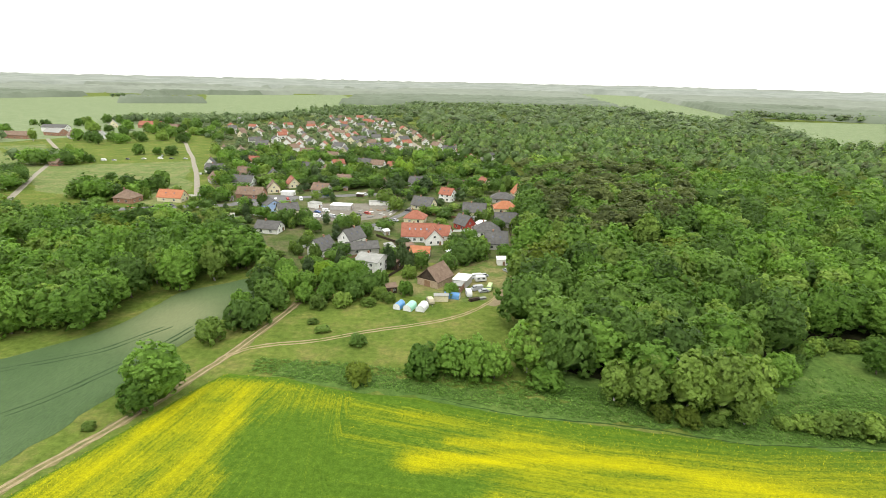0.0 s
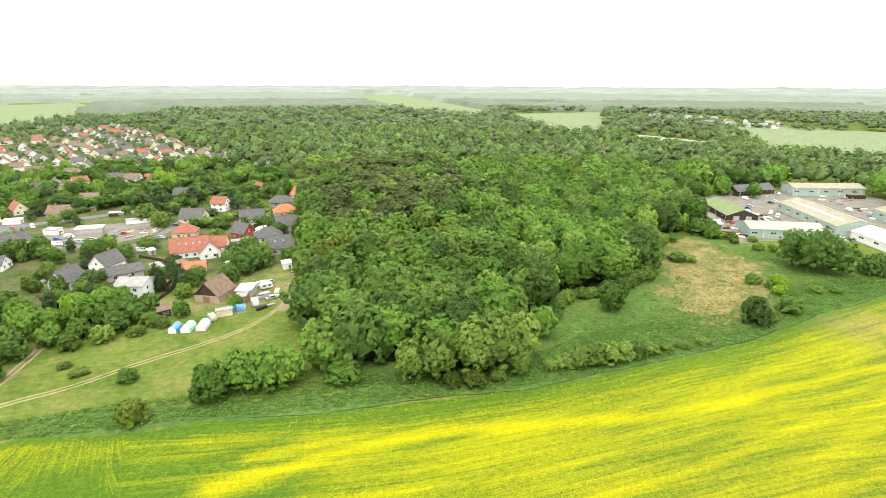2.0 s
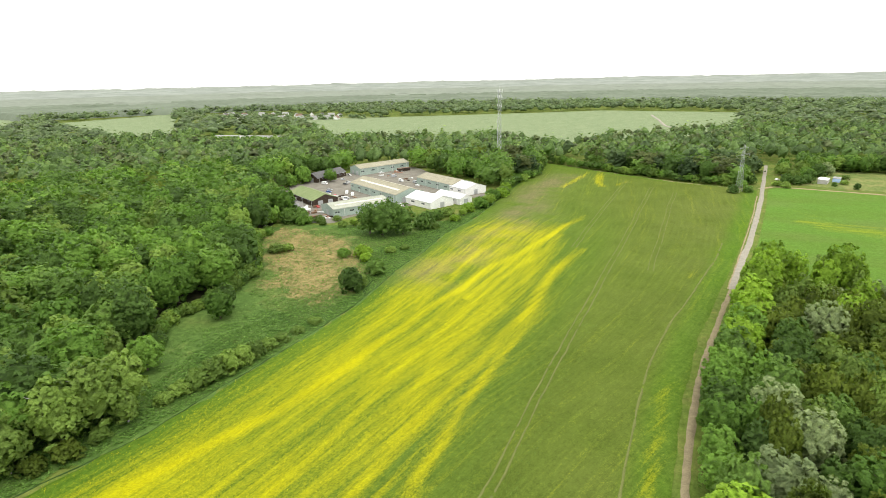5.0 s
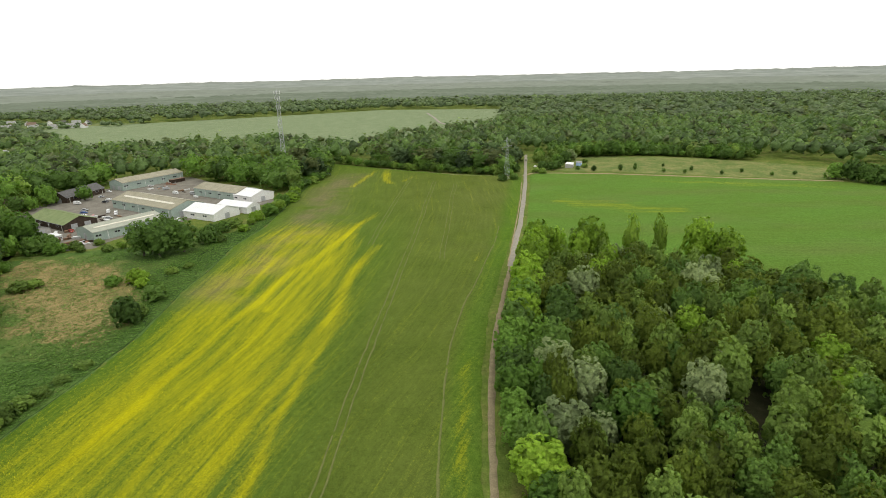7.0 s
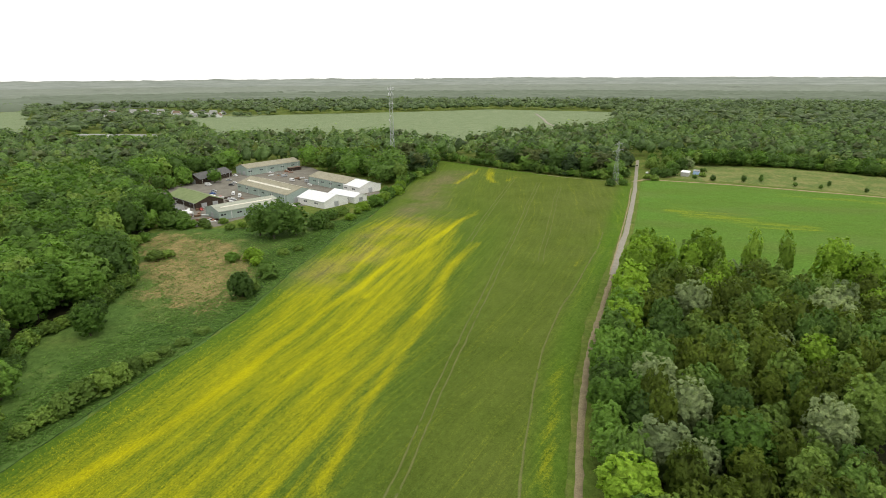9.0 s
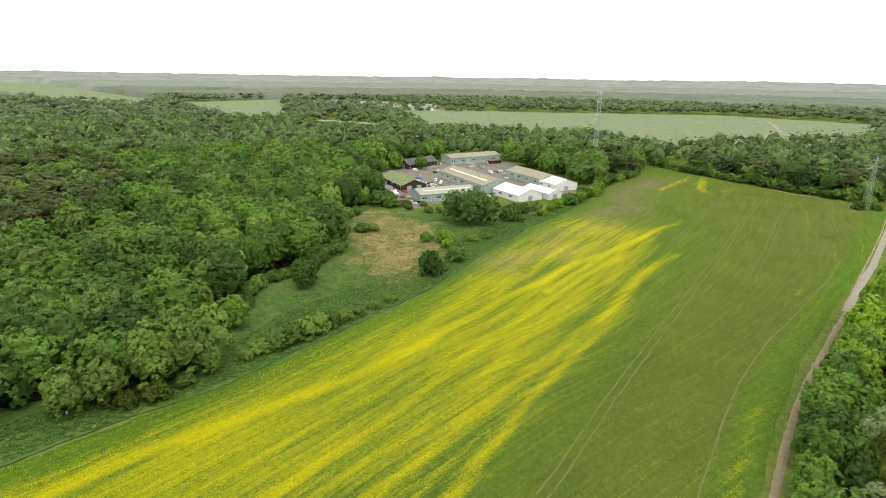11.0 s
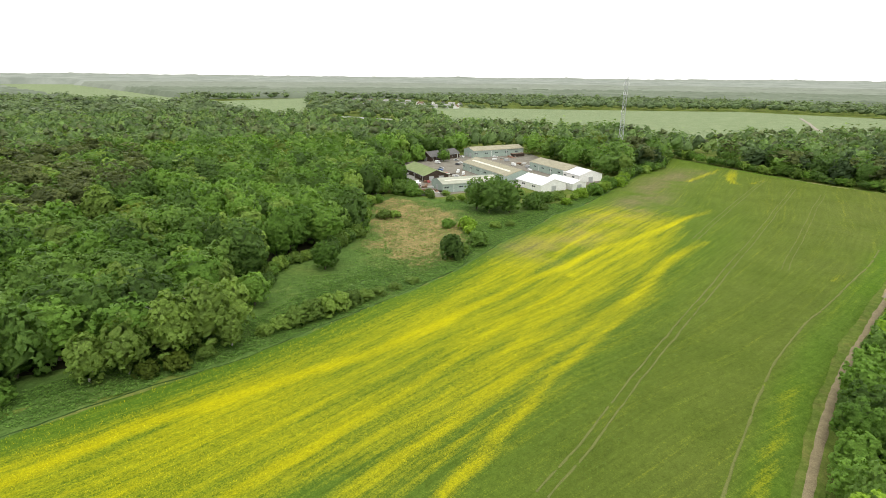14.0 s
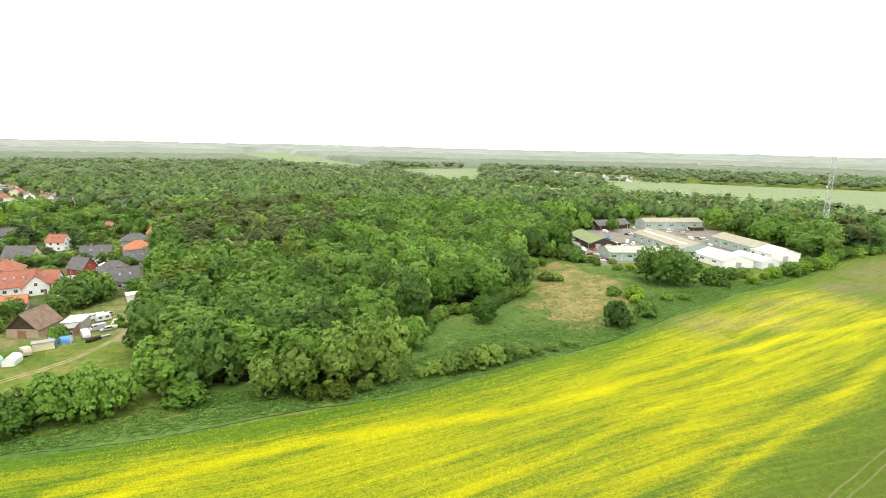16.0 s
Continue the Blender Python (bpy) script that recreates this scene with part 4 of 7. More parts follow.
def crown_leaves(kind, n, leaf, seed, clumps, sides, levels, squash=0.40):
    """A lumpy leafy body with clumps of small leaves all over it: vertices, faces and the leaves' normals."""
    r = np.random.default_rng(seed)
    L = lobes_of(kind, r)
    squash = 0.68 if kind == "shrub" else squash
    sq = np.array((1, 1, squash))
    mid = np.array((L[:, 0].mean(), L[:, 1].mean(), L[:, 2].mean() * 0.9))
    C = (L[:, :3] - mid) / sq

    def reach(d):
        """How far the masses reach from the middle in each direction."""
        along = d @ C.T
        inner = L[None, :, 3] ** 2 - ((C ** 2).sum(1)[None] - along ** 2)
        far_side = np.where(inner > 0, along + np.sqrt(np.maximum(inner, 0)), 0)
        return np.maximum(far_side.max(1), 0.30)

    def outward(p):
        """The way out of the nearest mass."""
        k = np.argmin(np.linalg.norm(p[:, None] - C[None], axis=2) - L[None, :, 3], axis=1)
        return unit(p - C[k])

    # the body, a closed skin under the leaves
    up = np.linspace(-1.15, 1.35, levels)
    turn = np.arange(sides) * 2 * math.pi / sides
    d = np.array([(math.cos(b) * math.cos(a + 0.5 * j), math.cos(b) * math.sin(a + 0.5 * j), math.sin(b)) for j, b in enumerate(up) for a in turn] + [(0, 0, 1)])
    body = d * (reach(d) * r.uniform(0.68, 0.79, len(d)))[:, None]
    body_n = unit(0.5 * d + outward(body) + (0, 0, 0.3))
    skin = []
    for j in range(levels - 1):
        for i in range(sides):
            k, m = j * sides + i, j * sides + (i + 1) % sides
            skin += [(k, m, m + sides), (k, m + sides, k + sides)]
    skin += [((levels - 1) * sides + i, (levels - 1) * sides + (i + 1) % sides, levels * sides) for i in range(sides)]
    # the clumps, and the leaves spread over the outer side of each
    d = unit(r.normal(size=(clumps, 3)) * (1, 1, 0.9) + (0, 0, 0.28))
    tip = d * reach(d)[:, None] * r.uniform(0.92, 1.0, (clumps, 1))
    way = outward(tip)
    size = (2.3 / math.sqrt(clumps)) * r.uniform(0.7, 1.2, clumps)
    each = np.arange(n) % clumps
    u = unit(r.normal(size=(n, 3)) + 1.1 * way[each] + (0, 0, 0.35))
    p = tip[each] + (u - 0.45 * way[each]) * (size[each] * r.uniform(0.5, 1.0, n))[:, None]
    shade_n = unit(0.45 * u + 0.85 * way[each] + 0.35 * d[each] + (0, 0, 0.5) + 0.32 * r.normal(size=(n, 3)))
    nm = unit(u + 0.30 * r.normal(size=u.shape) + (0, 0, 0.25))
    t = unit(np.cross(nm, r.normal(size=nm.shape)))
    b = np.cross(nm, t)
    s = leaf * r.uniform(0.55, 1.3, (n, 1))
    q = np.stack([p + t * s, p + (-t * 0.6 + b * 0.8 + nm * 0.15) * s, p + (-t * 0.5 - b * 0.8) * s], 1)
    verts = (np.concatenate([body, q.reshape(-1, 3)]) * sq + mid).astype(np.float32)
    verts[:, 2] = np.maximum(verts[:, 2], 0.005)
    faces = np.concatenate([np.array(skin), len(body) + np.arange(n * 3).reshape(-1, 3)]).astype(np.int32)
    return verts, faces, np.concatenate([body_n, np.repeat(shade_n, 3, 0)]).astype(np.float32)


SHAPE = {"oak": "broad", "maple": "broad", "birch": "birch", "willow": "broad", "poplar": "poplar", "aspen": "broad", "pine": "pine", "shrub": "shrub", "bronze": "broad", "spruce": "spruce"}


def crowns(n, leaf, variants, seed, clumps, sides, levels):
    return {k: [crown_leaves(k, n, leaf, seed + 10 * i + j, clumps, sides, levels) for j in range(variants)] for i, k in enumerate(("broad", "birch", "poplar", "pine", "shrub", "spruce"))}


FINE = crowns(3700, 0.072, 4, 100, 250, 16, 9)
MIDDLE = crowns(1350, 0.098, 4, 300, 160, 12, 7)
COARSE = crowns(300, 0.150, 4, 500, 70, 10, 6)
TINY = crowns(16, 0.24, 4, 700, 8, 7, 4)


def trunk_mesh(height, radius, seed, crown_low):
    r = random.Random(seed)
    bm = bmesh.new()
    p = Vector((0, 0, -0.1))
    top = height * 0.78
    n = 4
    for i in range(n):
        q = Vector((r.uniform(-1, 1) * 0.03 * height, r.uniform(-1, 1) * 0.03 * height, -0.1 + top * (i + 1) / n))
        add_tube(bm, p, q, radius * (1 - 0.7 * i / n), radius * (1 - 0.7 * (i + 1) / n), 7)
        p = q
    for i in range(6):
        z = height * (crown_low + 0.1 + 0.5 * i / 6)
        a = i * 2.4 + r.uniform(-0.5, 0.5)
        d = height * 0.24
        add_tube(bm, (0, 0, z), (d * math.cos(a), d * math.sin(a), z + d * 0.7), radius * 0.38, radius * 0.08, 5)
    return bm


TREE_MASTERS = {}


def tree_master(kind, variant, near=True, low_round=False):
    """A unit tree, 10 m high with a crown 4 m in radius, built once."""
    key = (kind, variant, near, low_round)
    if key in TREE_MASTERS:
        return TREE_MASTERS[key]
    low = {"shrub": 0.0, "pine": 0.25, "poplar": 0.1, "birch": 0.06, "spruce": 0.04}.get(kind, 0.08)
    low = 0.03 if low_round else low
    q, faces, nrm = (FINE if near else MIDDLE)["shrub" if low_round else SHAPE[kind]][variant]
    crown = mesh_np("crown", q * np.array((4.0, 4.0, 10 * (1 - low))) + np.array((0, 0, 10 * low)), faces, LEAF[kind], smooth=True, normals=nrm)
    bm = trunk_mesh(10, 0.22 if kind != "shrub" else 0.1, variant, low)
    trunk = bpy.data.meshes.new("trunk")
    bm.to_mesh(trunk)
    bm.free()
    trunk.materials.append(BIRCH_BARK if kind == "birch" else BARK)
    TREE_MASTERS[key] = (crown, trunk)
    return TREE_MASTERS[key]


TREE_SAY = {
    "oak": ("broadleaf_tree", "dark green broadleaf tree with a dense rounded crown", "tree"),
    "maple": ("broadleaf_tree", "bright green broadleaf tree with a full crown", "tree"),
    "birch": ("birch_tree", "grey-green birch with a loose crown and pale trunk", "tree"),
    "willow": ("willow_tree", "silvery grey-green willow with a rounded crown", "tree"),
    "aspen": ("poplar_tree", "light yellow-green poplar with a broad ragged crown", "tree"),
    "poplar": ("poplar_tree", "tall yellow-green poplar with an upright crown", "tree"),
    "pine": ("pine_tree", "dull olive pine with a ragged crown", "tree"),
    "spruce": ("spruce_tree", "dark green spruce with a pointed crown", "tree"),
    "shrub": ("shrub", "dense green leafy shrub on the grass", "shrub"),
    "bronze": ("broadleaf_tree", "olive-bronze broadleaf tree in young leaf", "tree"),
}


def tree(kind, x, y, h, r, label="", group=""):
    crown, trunk = tree_master(kind, int(RNG.integers(4)), math.hypot(x - 6, y) < 195, kind not in ("poplar", "pine", "spruce") and h < 2.05 * r)
    name, say, cat = TREE_SAY[kind]
    ob = new(name)
    ob.matrix_world = pose(x, y, 0, 0, 0, float(RNG.uniform(0, 360))) @ Matrix.Diagonal((r / 4, r / 4 * float(RNG.uniform(0.9, 1.1)), h / 10, 1))
    tagged(ob, label or say, cat, group)
    for n, me in (("trunk", trunk), ("crown", crown)):
        o = new(n, me)
        o.parent = ob
    return ob


def wood(name, spots, quality, label, shares, leaves=LEAF_WOOD, raised=0.12):
    """Many crowns joined, kind by kind: spots are rows of x, y, height, radius; shares the mix of kinds."""
    kinds = list(shares)
    p = np.array([shares[k] for k in kinds], float)
    which = RNG.choice(len(kinds), len(spots), p=p / p.sum())
    for i, kind in enumerate(kinds):
        rows = spots[which == i]
        if not len(rows):
            continue
        forms = quality[SHAPE[kind]]
        low = {"shrub": 0.0, "pine": 0.3, "poplar": 0.1, "spruce": 0.04}.get(kind, raised)
        points, sheets, tones, ways, start = [], [], [], [], 0
        for v, (form, faces, nrm) in enumerate(forms):
            mine = rows[v::len(forms)]
            if not len(mine):
                continue
            a = RNG.uniform(0, 6.283, len(mine))
            c, s = np.cos(a), np.sin(a)
            x, y, z = form.T
            R, H = mine[:, 3, None], mine[:, 2, None]
            X = mine[:, 0, None] + R * (c[:, None] * x - s[:, None] * y)
            Y = mine[:, 1, None] + R * (s[:, None] * x + c[:, None] * y)
            Z = H * low + H * (1 - low) * z[None]
            nx, ny, nz = nrm.T
            ways.append(np.stack([c[:, None] * nx - s[:, None] * ny, s[:, None] * nx + c[:, None] * ny, np.repeat(nz[None], len(mine), 0)], 2).reshape(-1, 3))
            points.append(np.stack([X, Y, Z], 2).reshape(-1, 3))
            sheets.append((faces[None] + start + len(x) * np.arange(len(mine))[:, None, None]).reshape(-1, 3))
            start += len(x) * len(mine)
            tones.append(np.repeat(RNG.random(len(mine)), len(x)))
        ob = new(name, mesh_np(name, np.concatenate(points), np.concatenate(sheets), leaves[kind], dict(tone=np.concatenate(tones)), True, np.concatenate(ways)))
        tagged(ob, label, "woodland", kind="stuff")


def spread(x0, x1, y0, y1, gap, test, seed):
    """A jittered grid of spots that pass the test."""
    r = np.random.default_rng(seed)
    x, y = np.meshgrid(np.arange(x0, x1, gap), np.arange(y0, y1, gap))
    x, y = x.ravel() + r.uniform(-0.45, 0.45, x.size) * gap, y.ravel() + r.uniform(-0.45, 0.45, y.size) * gap
    k = test(x, y)
    return np.stack([x[k], y[k]], 1)


CAM_XY = (6.0, -2.0)
MAIN_EDGE = [(19, 118), (30, 117), (38, 112), (46, 108), (58, 105), (68, 108), (80, 118), (94, 133), (110, 137), (128, 137.5), (144, 147), (172, 174), (190, 179), (212, 182), (230, 204), (240, 228), (268, 252), (300, 262), (345, 244), (370, 234), (384, 210), (350, 164), (330, 130), (322, 112), (380, 108), (440, 122), (408, 58), (385, 8), (378, -24), (420, -30), (470, -34), (480, -60), (470, -150), (440, -205), (390, -260), (340, -330), (200, -420), (500, -900), (1300, -900), (1500, 0), (1350, 900), (700, 1450), (-90, 1450), (-90, 1020), (-30, 700), (0, 560), (10, 470), (60, 420), (58, 360), (50, 330), (42, 280), (37, 230), (30, 195), (24, 160)]
LEFT_WOOD = [(-112, 128), (-98, 130), (-95, 142), (-90, 160), (-66, 183), (-72, 210), (-98, 228), (-140, 234), (-200, 236), (-250, 255), (-300, 300), (-330, 250), (-260, 160), (-180, 118), (-140, 118)]
RIGHT_WOOD = [(62, -9), (100, -8.5), (135, -10), (165, -13.5), (196, -18), (192, -40), (186, -62), (178, -82), (160, -96), (146, -115), (125, -122), (75, -118), (48, -60)]
FAR_VILLAGE = [(745, 880), (800, 600), (850, 540), (900, 560), (930, 760), (1000, 980), (900, 1010)]
BARRACKS = [(425, 510), (435, 400), (528, 455), (516, 585)]
CLEAR = FAR_FIELDS + [FAR_VILLAGE, BARRACKS]


def in_main(x, y):
    k = inside(x, y, MAIN_EDGE)
    for poly in CLEAR:
        k &= ~inside(x, y, poly)
    return k & (near_line(x, y, [(345, -30), (397, -34), (480, -42)]) > 4)


def by_the_path(xy):
    """Leaves out the woods that lie behind the whole flight."""
    return xy[(xy[:, 0] > -0.88 * xy[:, 1] - 12) & (xy[:, 1] > -0.82 * xy[:, 0] - 30)]


def sized(xy, h0, h1, r0, r1, seed):
    r = np.random.default_rng(seed)
    b = 0.5 + 0.5 * blotch(xy[:, 0], xy[:, 1], 60, seed)
    h = h0 + (h1 - h0) * np.clip(0.5 * b + 0.5 * r.random(len(xy)), 0, 1)
    return np.c_[xy, h, r.uniform(r0, r1, len(xy))]


def far(xy, lo, hi):
    d = np.hypot(xy[:, 0] - CAM_XY[0], xy[:, 1] - CAM_XY[1])
    return (d >= lo) & (d < hi)


PINE_STAND = [(34, 236), (54, 196), (98, 226), (126, 262), (164, 304), (150, 372), (118, 388), (60, 326)]
MIX = dict(oak=5, maple=3.0, birch=1.2, bronze=0.5)
PINES = dict(pine=5, oak=3, birch=1)
# single trees and bushes about the fields
for row in (("maple", -61, 103, 14, 6.4), ("maple", -62.8, 98, 8.5, 4.0), ("shrub", -61, 130, 7.0, 4.2), ("oak", -56, 138, 9.0, 4.8), ("oak", -52, 141, 8.0, 4.2), ("shrub", -69.5, 92, 1.6, 1.6), ("bronze", -19, 111.5, 5.2, 3.4), ("oak", -22, 130, 3.4, 2.4), ("shrub", -33, 138, 1.6, 2.6), ("shrub", -37, 143, 1.4, 2.0),
            ("maple", -4, 116, 8, 5.0), ("maple", 3, 117, 9.5, 5.6), ("maple", 9, 116, 10, 5.4), ("maple", 13, 115, 8.5, 4.2), ("maple", 25, 112, 4.6, 5.2), ("maple", 21, 119, 13, 6.0), ("oak", 27, 118, 15, 5.0)):
    tree(*row)
for row in (("birch", 39, 106, 11, 4.6), ("birch", 45, 103.5, 13, 5.2), ("birch", 54, 103, 16, 6.6), ("birch", 61, 102.5, 17, 7.2), ("birch", 67.5, 103, 15, 5.8), ("birch", 64, 98.4, 9, 3.6)):
    tree(*row, label="pale-trunked birch in the clump beside the field")
for row in (("bronze", 52, 98, 4.0, 3.0), ("bronze", 47, 100, 3.2, 2.6), ("shrub", 58, 98, 3.0, 2.2), ("maple", 80, 114, 10, 4.4), ("shrub", 76, 97.4, 3.4, 2.8), ("shrub", 80, 96.4, 4.8, 3.2), ("shrub", 84, 95.8, 5.4, 3.4), ("shrub", 88, 95.4, 5.4, 3.4), ("shrub", 92, 95.2, 5.0, 3.2), ("shrub", 96, 95, 4.2, 2.8), ("shrub", 100.5, 94.8, 3.0, 2.6), ("shrub", 105, 94.6, 2.4, 2.4), ("shrub", 111, 94.2, 1.8, 2.2), ("shrub", 118, 93.8, 1.6, 2.4), ("shrub", 72, 98, 2.6, 2.4),
            ("maple", 109, 121, 10, 3.8), ("oak", 114, 124, 9.5, 3.4), ("oak", 142, 98, 8.5, 4.4), ("shrub", 148, 99, 4.0, 3.0), ("oak", 159, 99.5, 5.6, 3.8), ("aspen", 174, 115, 5.4, 3.8), ("aspen", 170, 111, 3.4, 2.8), ("maple", 171, 122, 4.0, 3.0),
            ("shrub", 183, 108, 2.6, 2.6), ("maple", 168, 106, 3.4, 2.4), ("oak", 207, 180, 7, 4.6), ("oak", 213, 179, 6.5, 4.2), ("maple", 202, 186, 9, 4.6), ("birch", 196, 186, 12, 4.8), ("shrub", 222, 108, 3.0, 2.6), ("shrub", 189, 105, 2.2, 2.2), ("oak", 228, 115, 6.5, 4.0), ("oak", 237, 115, 5.5, 4.0), ("shrub", 246, 113, 4.5, 4.0),
            ("oak", 203, 131, 15, 6.4), ("oak", 201, 123, 17, 6.8), ("oak", 208, 117, 15, 6.2), ("oak", 213, 127, 15.5, 6.2), ("oak", 220, 113, 8, 4.4), ("birch", 165, 151, 4.2, 3.6), ("shrub", 169, 149, 3.2, 3.2), ("shrub", 212, 166, 3.6, 3.0), ("oak", 209, 174, 6, 3.8), ("maple", 205, 171, 5, 3.4), ("shrub", 218, 160, 2.8, 2.4), ("shrub", 209, 150, 3.0, 2.4), ("poplar", 212, 146, 3.4, 2.8), ("shrub", 208, 161, 2.6, 2.0), ("aspen", 258, 107, 5.0, 4.0), ("maple", 268, 104, 6.5, 4.6), ("poplar", 277, 103, 6.0, 5.0), ("maple", 288, 105, 7.0, 5.0), ("aspen", 297, 103, 5.5, 5.0), ("shrub", 306, 105, 5.0, 5.0), ("aspen", 318, 108, 5.0, 4.0), ("aspen", 238, 105, 3.4, 3.0), ("poplar", 250, 106, 3.6, 3.0)):
    tree(*row)
# hedge and garden trees before the village
for row in (("oak", -53, 154, 10, 4.6), ("oak", -57, 160, 12, 5.0), ("maple", -50, 163, 11, 4.0), ("birch", -60, 170, 11, 4.4), ("maple", -37, 160, 6, 3.8), ("shrub", -31, 156, 4.5, 3.4), ("maple", -37, 170, 8, 4.6), ("maple", -30, 167, 7, 4.4), ("oak", -24, 166, 8, 3.6), ("maple", -33, 177, 8.5, 4.6), ("maple", -41, 182, 6, 3.8),
            ("shrub", -23, 157, 2.6, 2.6), ("shrub", -17, 160, 3.2, 2.6), ("maple", -12, 166, 5.0, 3.0), ("oak", -21, 172, 6.5, 3.4), ("spruce", -19, 190, 9, 2.4), ("spruce", -16, 194, 10, 2.4), ("spruce", -21, 197, 9, 2.6), ("spruce", -12, 190, 9, 2.4), ("oak", -8, 192, 8, 3.4), ("shrub", -12, 182, 5, 3.0), ("oak", 2, 190, 7, 4.2), ("oak", 8, 200, 9, 5.4), ("oak", 13, 205, 9.5, 5.6), ("oak", 6, 207, 8.5, 5.0),
            ("maple", -43, 158, 6.5, 3.6), ("shrub", -38, 154, 4.4, 3.2), ("oak", -28, 161, 6.0, 3.4), ("maple", -45, 167, 8, 3.8), ("aspen", -41, 175, 8.5, 3.8), ("maple", -26, 172, 7, 3.4), ("shrub", -20, 163, 4, 2.8), ("oak", -34, 183, 8, 3.8), ("maple", -29, 179, 7.5, 3.6), ("spruce", -15, 198, 9, 2.4), ("oak", -46, 190, 4.5, 3.0), ("oak", -50, 152, 8.5, 4.0), ("maple", -60, 150, 7, 3.6), ("maple", 3, 166, 4.6, 2.8), ("oak", 28, 196, 8, 4.0), ("spruce", -47, 180, 9, 3.2), ("spruce", -37, 187, 10, 3.2), ("maple", -55, 180, 7, 4.2), ("oak", -63, 185, 9, 4.4), ("shrub", -44, 172, 5, 3.4)):
    tree(*row)
# the wood's front rank and the wood beside the lane, tree by tree
front = spread(12, 150, 100, 152, 9.2, lambda x, y: in_main(x, y) & (y < 0.55 * x + 112 + 28) & (y < 150), 21)
front = sized(front, 12, 19, 5.2, 7.8, 22)[:90]
for x, y, h, r in front:
    tree(str(RNG.choice(["oak", "oak", "oak", "maple", "maple", "oak", "birch"])), float(x), float(y), float(h), float(r), group="trees of the wood's front")
for row in (("maple", 70, -10, 8, 3.6), ("aspen", 81, -12.5, 10.5, 5.0), ("maple", 75, -14, 9, 4.0), ("maple", 91, -9.8, 8, 3.8), ("maple", 98, -9.4, 9, 3.8), ("maple", 106, -9.8, 10, 4.2), ("oak", 112, -10, 10, 4.0), ("maple", 118, -10, 11, 4.2), ("maple", 125, -10.4, 12, 4.4), ("oak", 132, -11.6, 13, 4.6), ("oak", 100, -15.5, 10, 3.6), ("maple", 108, -15, 10.5, 3.4), ("oak", 116, -16, 11, 3.6), ("maple", 124, -17, 11.5, 3.8), ("aspen", 139, -13.5, 13, 4.8), ("maple", 146, -14.5, 13, 4.6), ("aspen", 154, -16, 14, 5.2), ("aspen", 163, -17, 15, 5.4), ("aspen", 173, -19, 17, 5.4), ("aspen", 183, -20.5, 18, 5.4), ("aspen", 192, -22.5, 18, 6.0),
            ("willow", 90, -17.5, 12, 5.4), ("willow", 103, -23.5, 13.5, 4.8), ("willow", 112, -18.5, 12.5, 4.2), ("willow", 102.5, -46, 13.5, 4.4), ("willow", 153, -31.5, 15, 5.0), ("willow", 155, -64, 15, 5.4), ("willow", 163, -70, 14, 4.4), ("willow", 91, -24, 9, 3.4), ("maple", 94, -31, 13, 5.0), ("oak", 120, -20, 13, 4.4), ("oak", 130, -22, 14, 4.6), ("oak", 141, -24, 14, 4.6), ("oak", 112, -28, 12, 4.0), ("birch", 88, -38, 13, 4.4), ("birch", 93, -41, 12, 3.8), ("birch", 110, -54, 15, 4.8), ("birch", 118, -62, 15, 4.8), ("birch", 88, -54, 13.5, 4.6), ("birch", 96, -60, 14, 4.8), ("birch", 104, -66, 15, 4.8), ("bronze", 124, -41, 15, 4.8), ("bronze", 113, -40, 13, 3.6)):
    tree(*row, group="trees of the wood beside the lane")
for row in (("aspen", 191, -41, 19, 5.8), ("aspen", 186, -36, 16, 4.4), ("poplar", 193, -55, 18, 3.6), ("poplar", 194, -65, 18, 3.4), ("aspen", 190, -77, 19, 6.4), ("aspen", 184, -84, 17, 5.4), ("oak", 153, -79, 11, 4.0), ("oak", 147, -84, 12, 4.0), ("oak", 157, -93, 14, 5.2), ("oak", 152, -101, 12, 4.6), ("birch", 142, -93, 13, 3.6), ("oak", 166, -84, 11, 4.0), ("birch", 148, -106, 13, 4.0)):
    tree(*row, group="trees of the wood beside the lane")
for row in (("oak", 385, -26, 6, 4.0), ("maple", 392, -22, 7, 4.4), ("shrub", 383, -40, 3.5, 3.0), ("oak", 394, -46, 6.5, 4.2), ("birch", 404, -50, 8, 4.2), ("maple", 414, -58, 8, 4.6), ("oak", 424, -66, 9, 5.0), ("birch", 432, -58, 10, 5.0), ("willow", 436, -72, 9, 5.0), ("oak", 446, -64, 11, 5.4), ("maple", 438, -48, 10, 5.0), ("birch", 426, -46, 9, 4.6), ("shrub", 400, -76, 3.0, 2.6), ("shrub", 420, -80, 3.2, 2.8), ("oak", 410, -22, 9, 5.0), ("birch", 420, -18, 10, 4.6), ("maple", 372, -21, 5.0, 3.2), ("shrub", 362, -24, 3.4, 2.8)):
    tree(*row)
for row in (("oak", 334, -226, 12, 7), ("oak", 342, -222, 13, 7), ("maple", 348, -216, 10, 6), ("oak", 328, -232, 12, 7)):
    tree(*row)
TAKEN = np.array([(o.matrix_world.translation.x, o.matrix_world.translation.y, 4 * o.matrix_world.to_scale().x) for o in scene.objects if o.get("category") in ("tree", "shrub")])


def free(xy, gap):
    d = np.hypot(xy[:, None, 0] - TAKEN[None, :, 0], xy[:, None, 1] - TAKEN[None, :, 1])
    return xy[(d - 1.1 * TAKEN[None, :, 2]).min(1) > gap - 4.2]


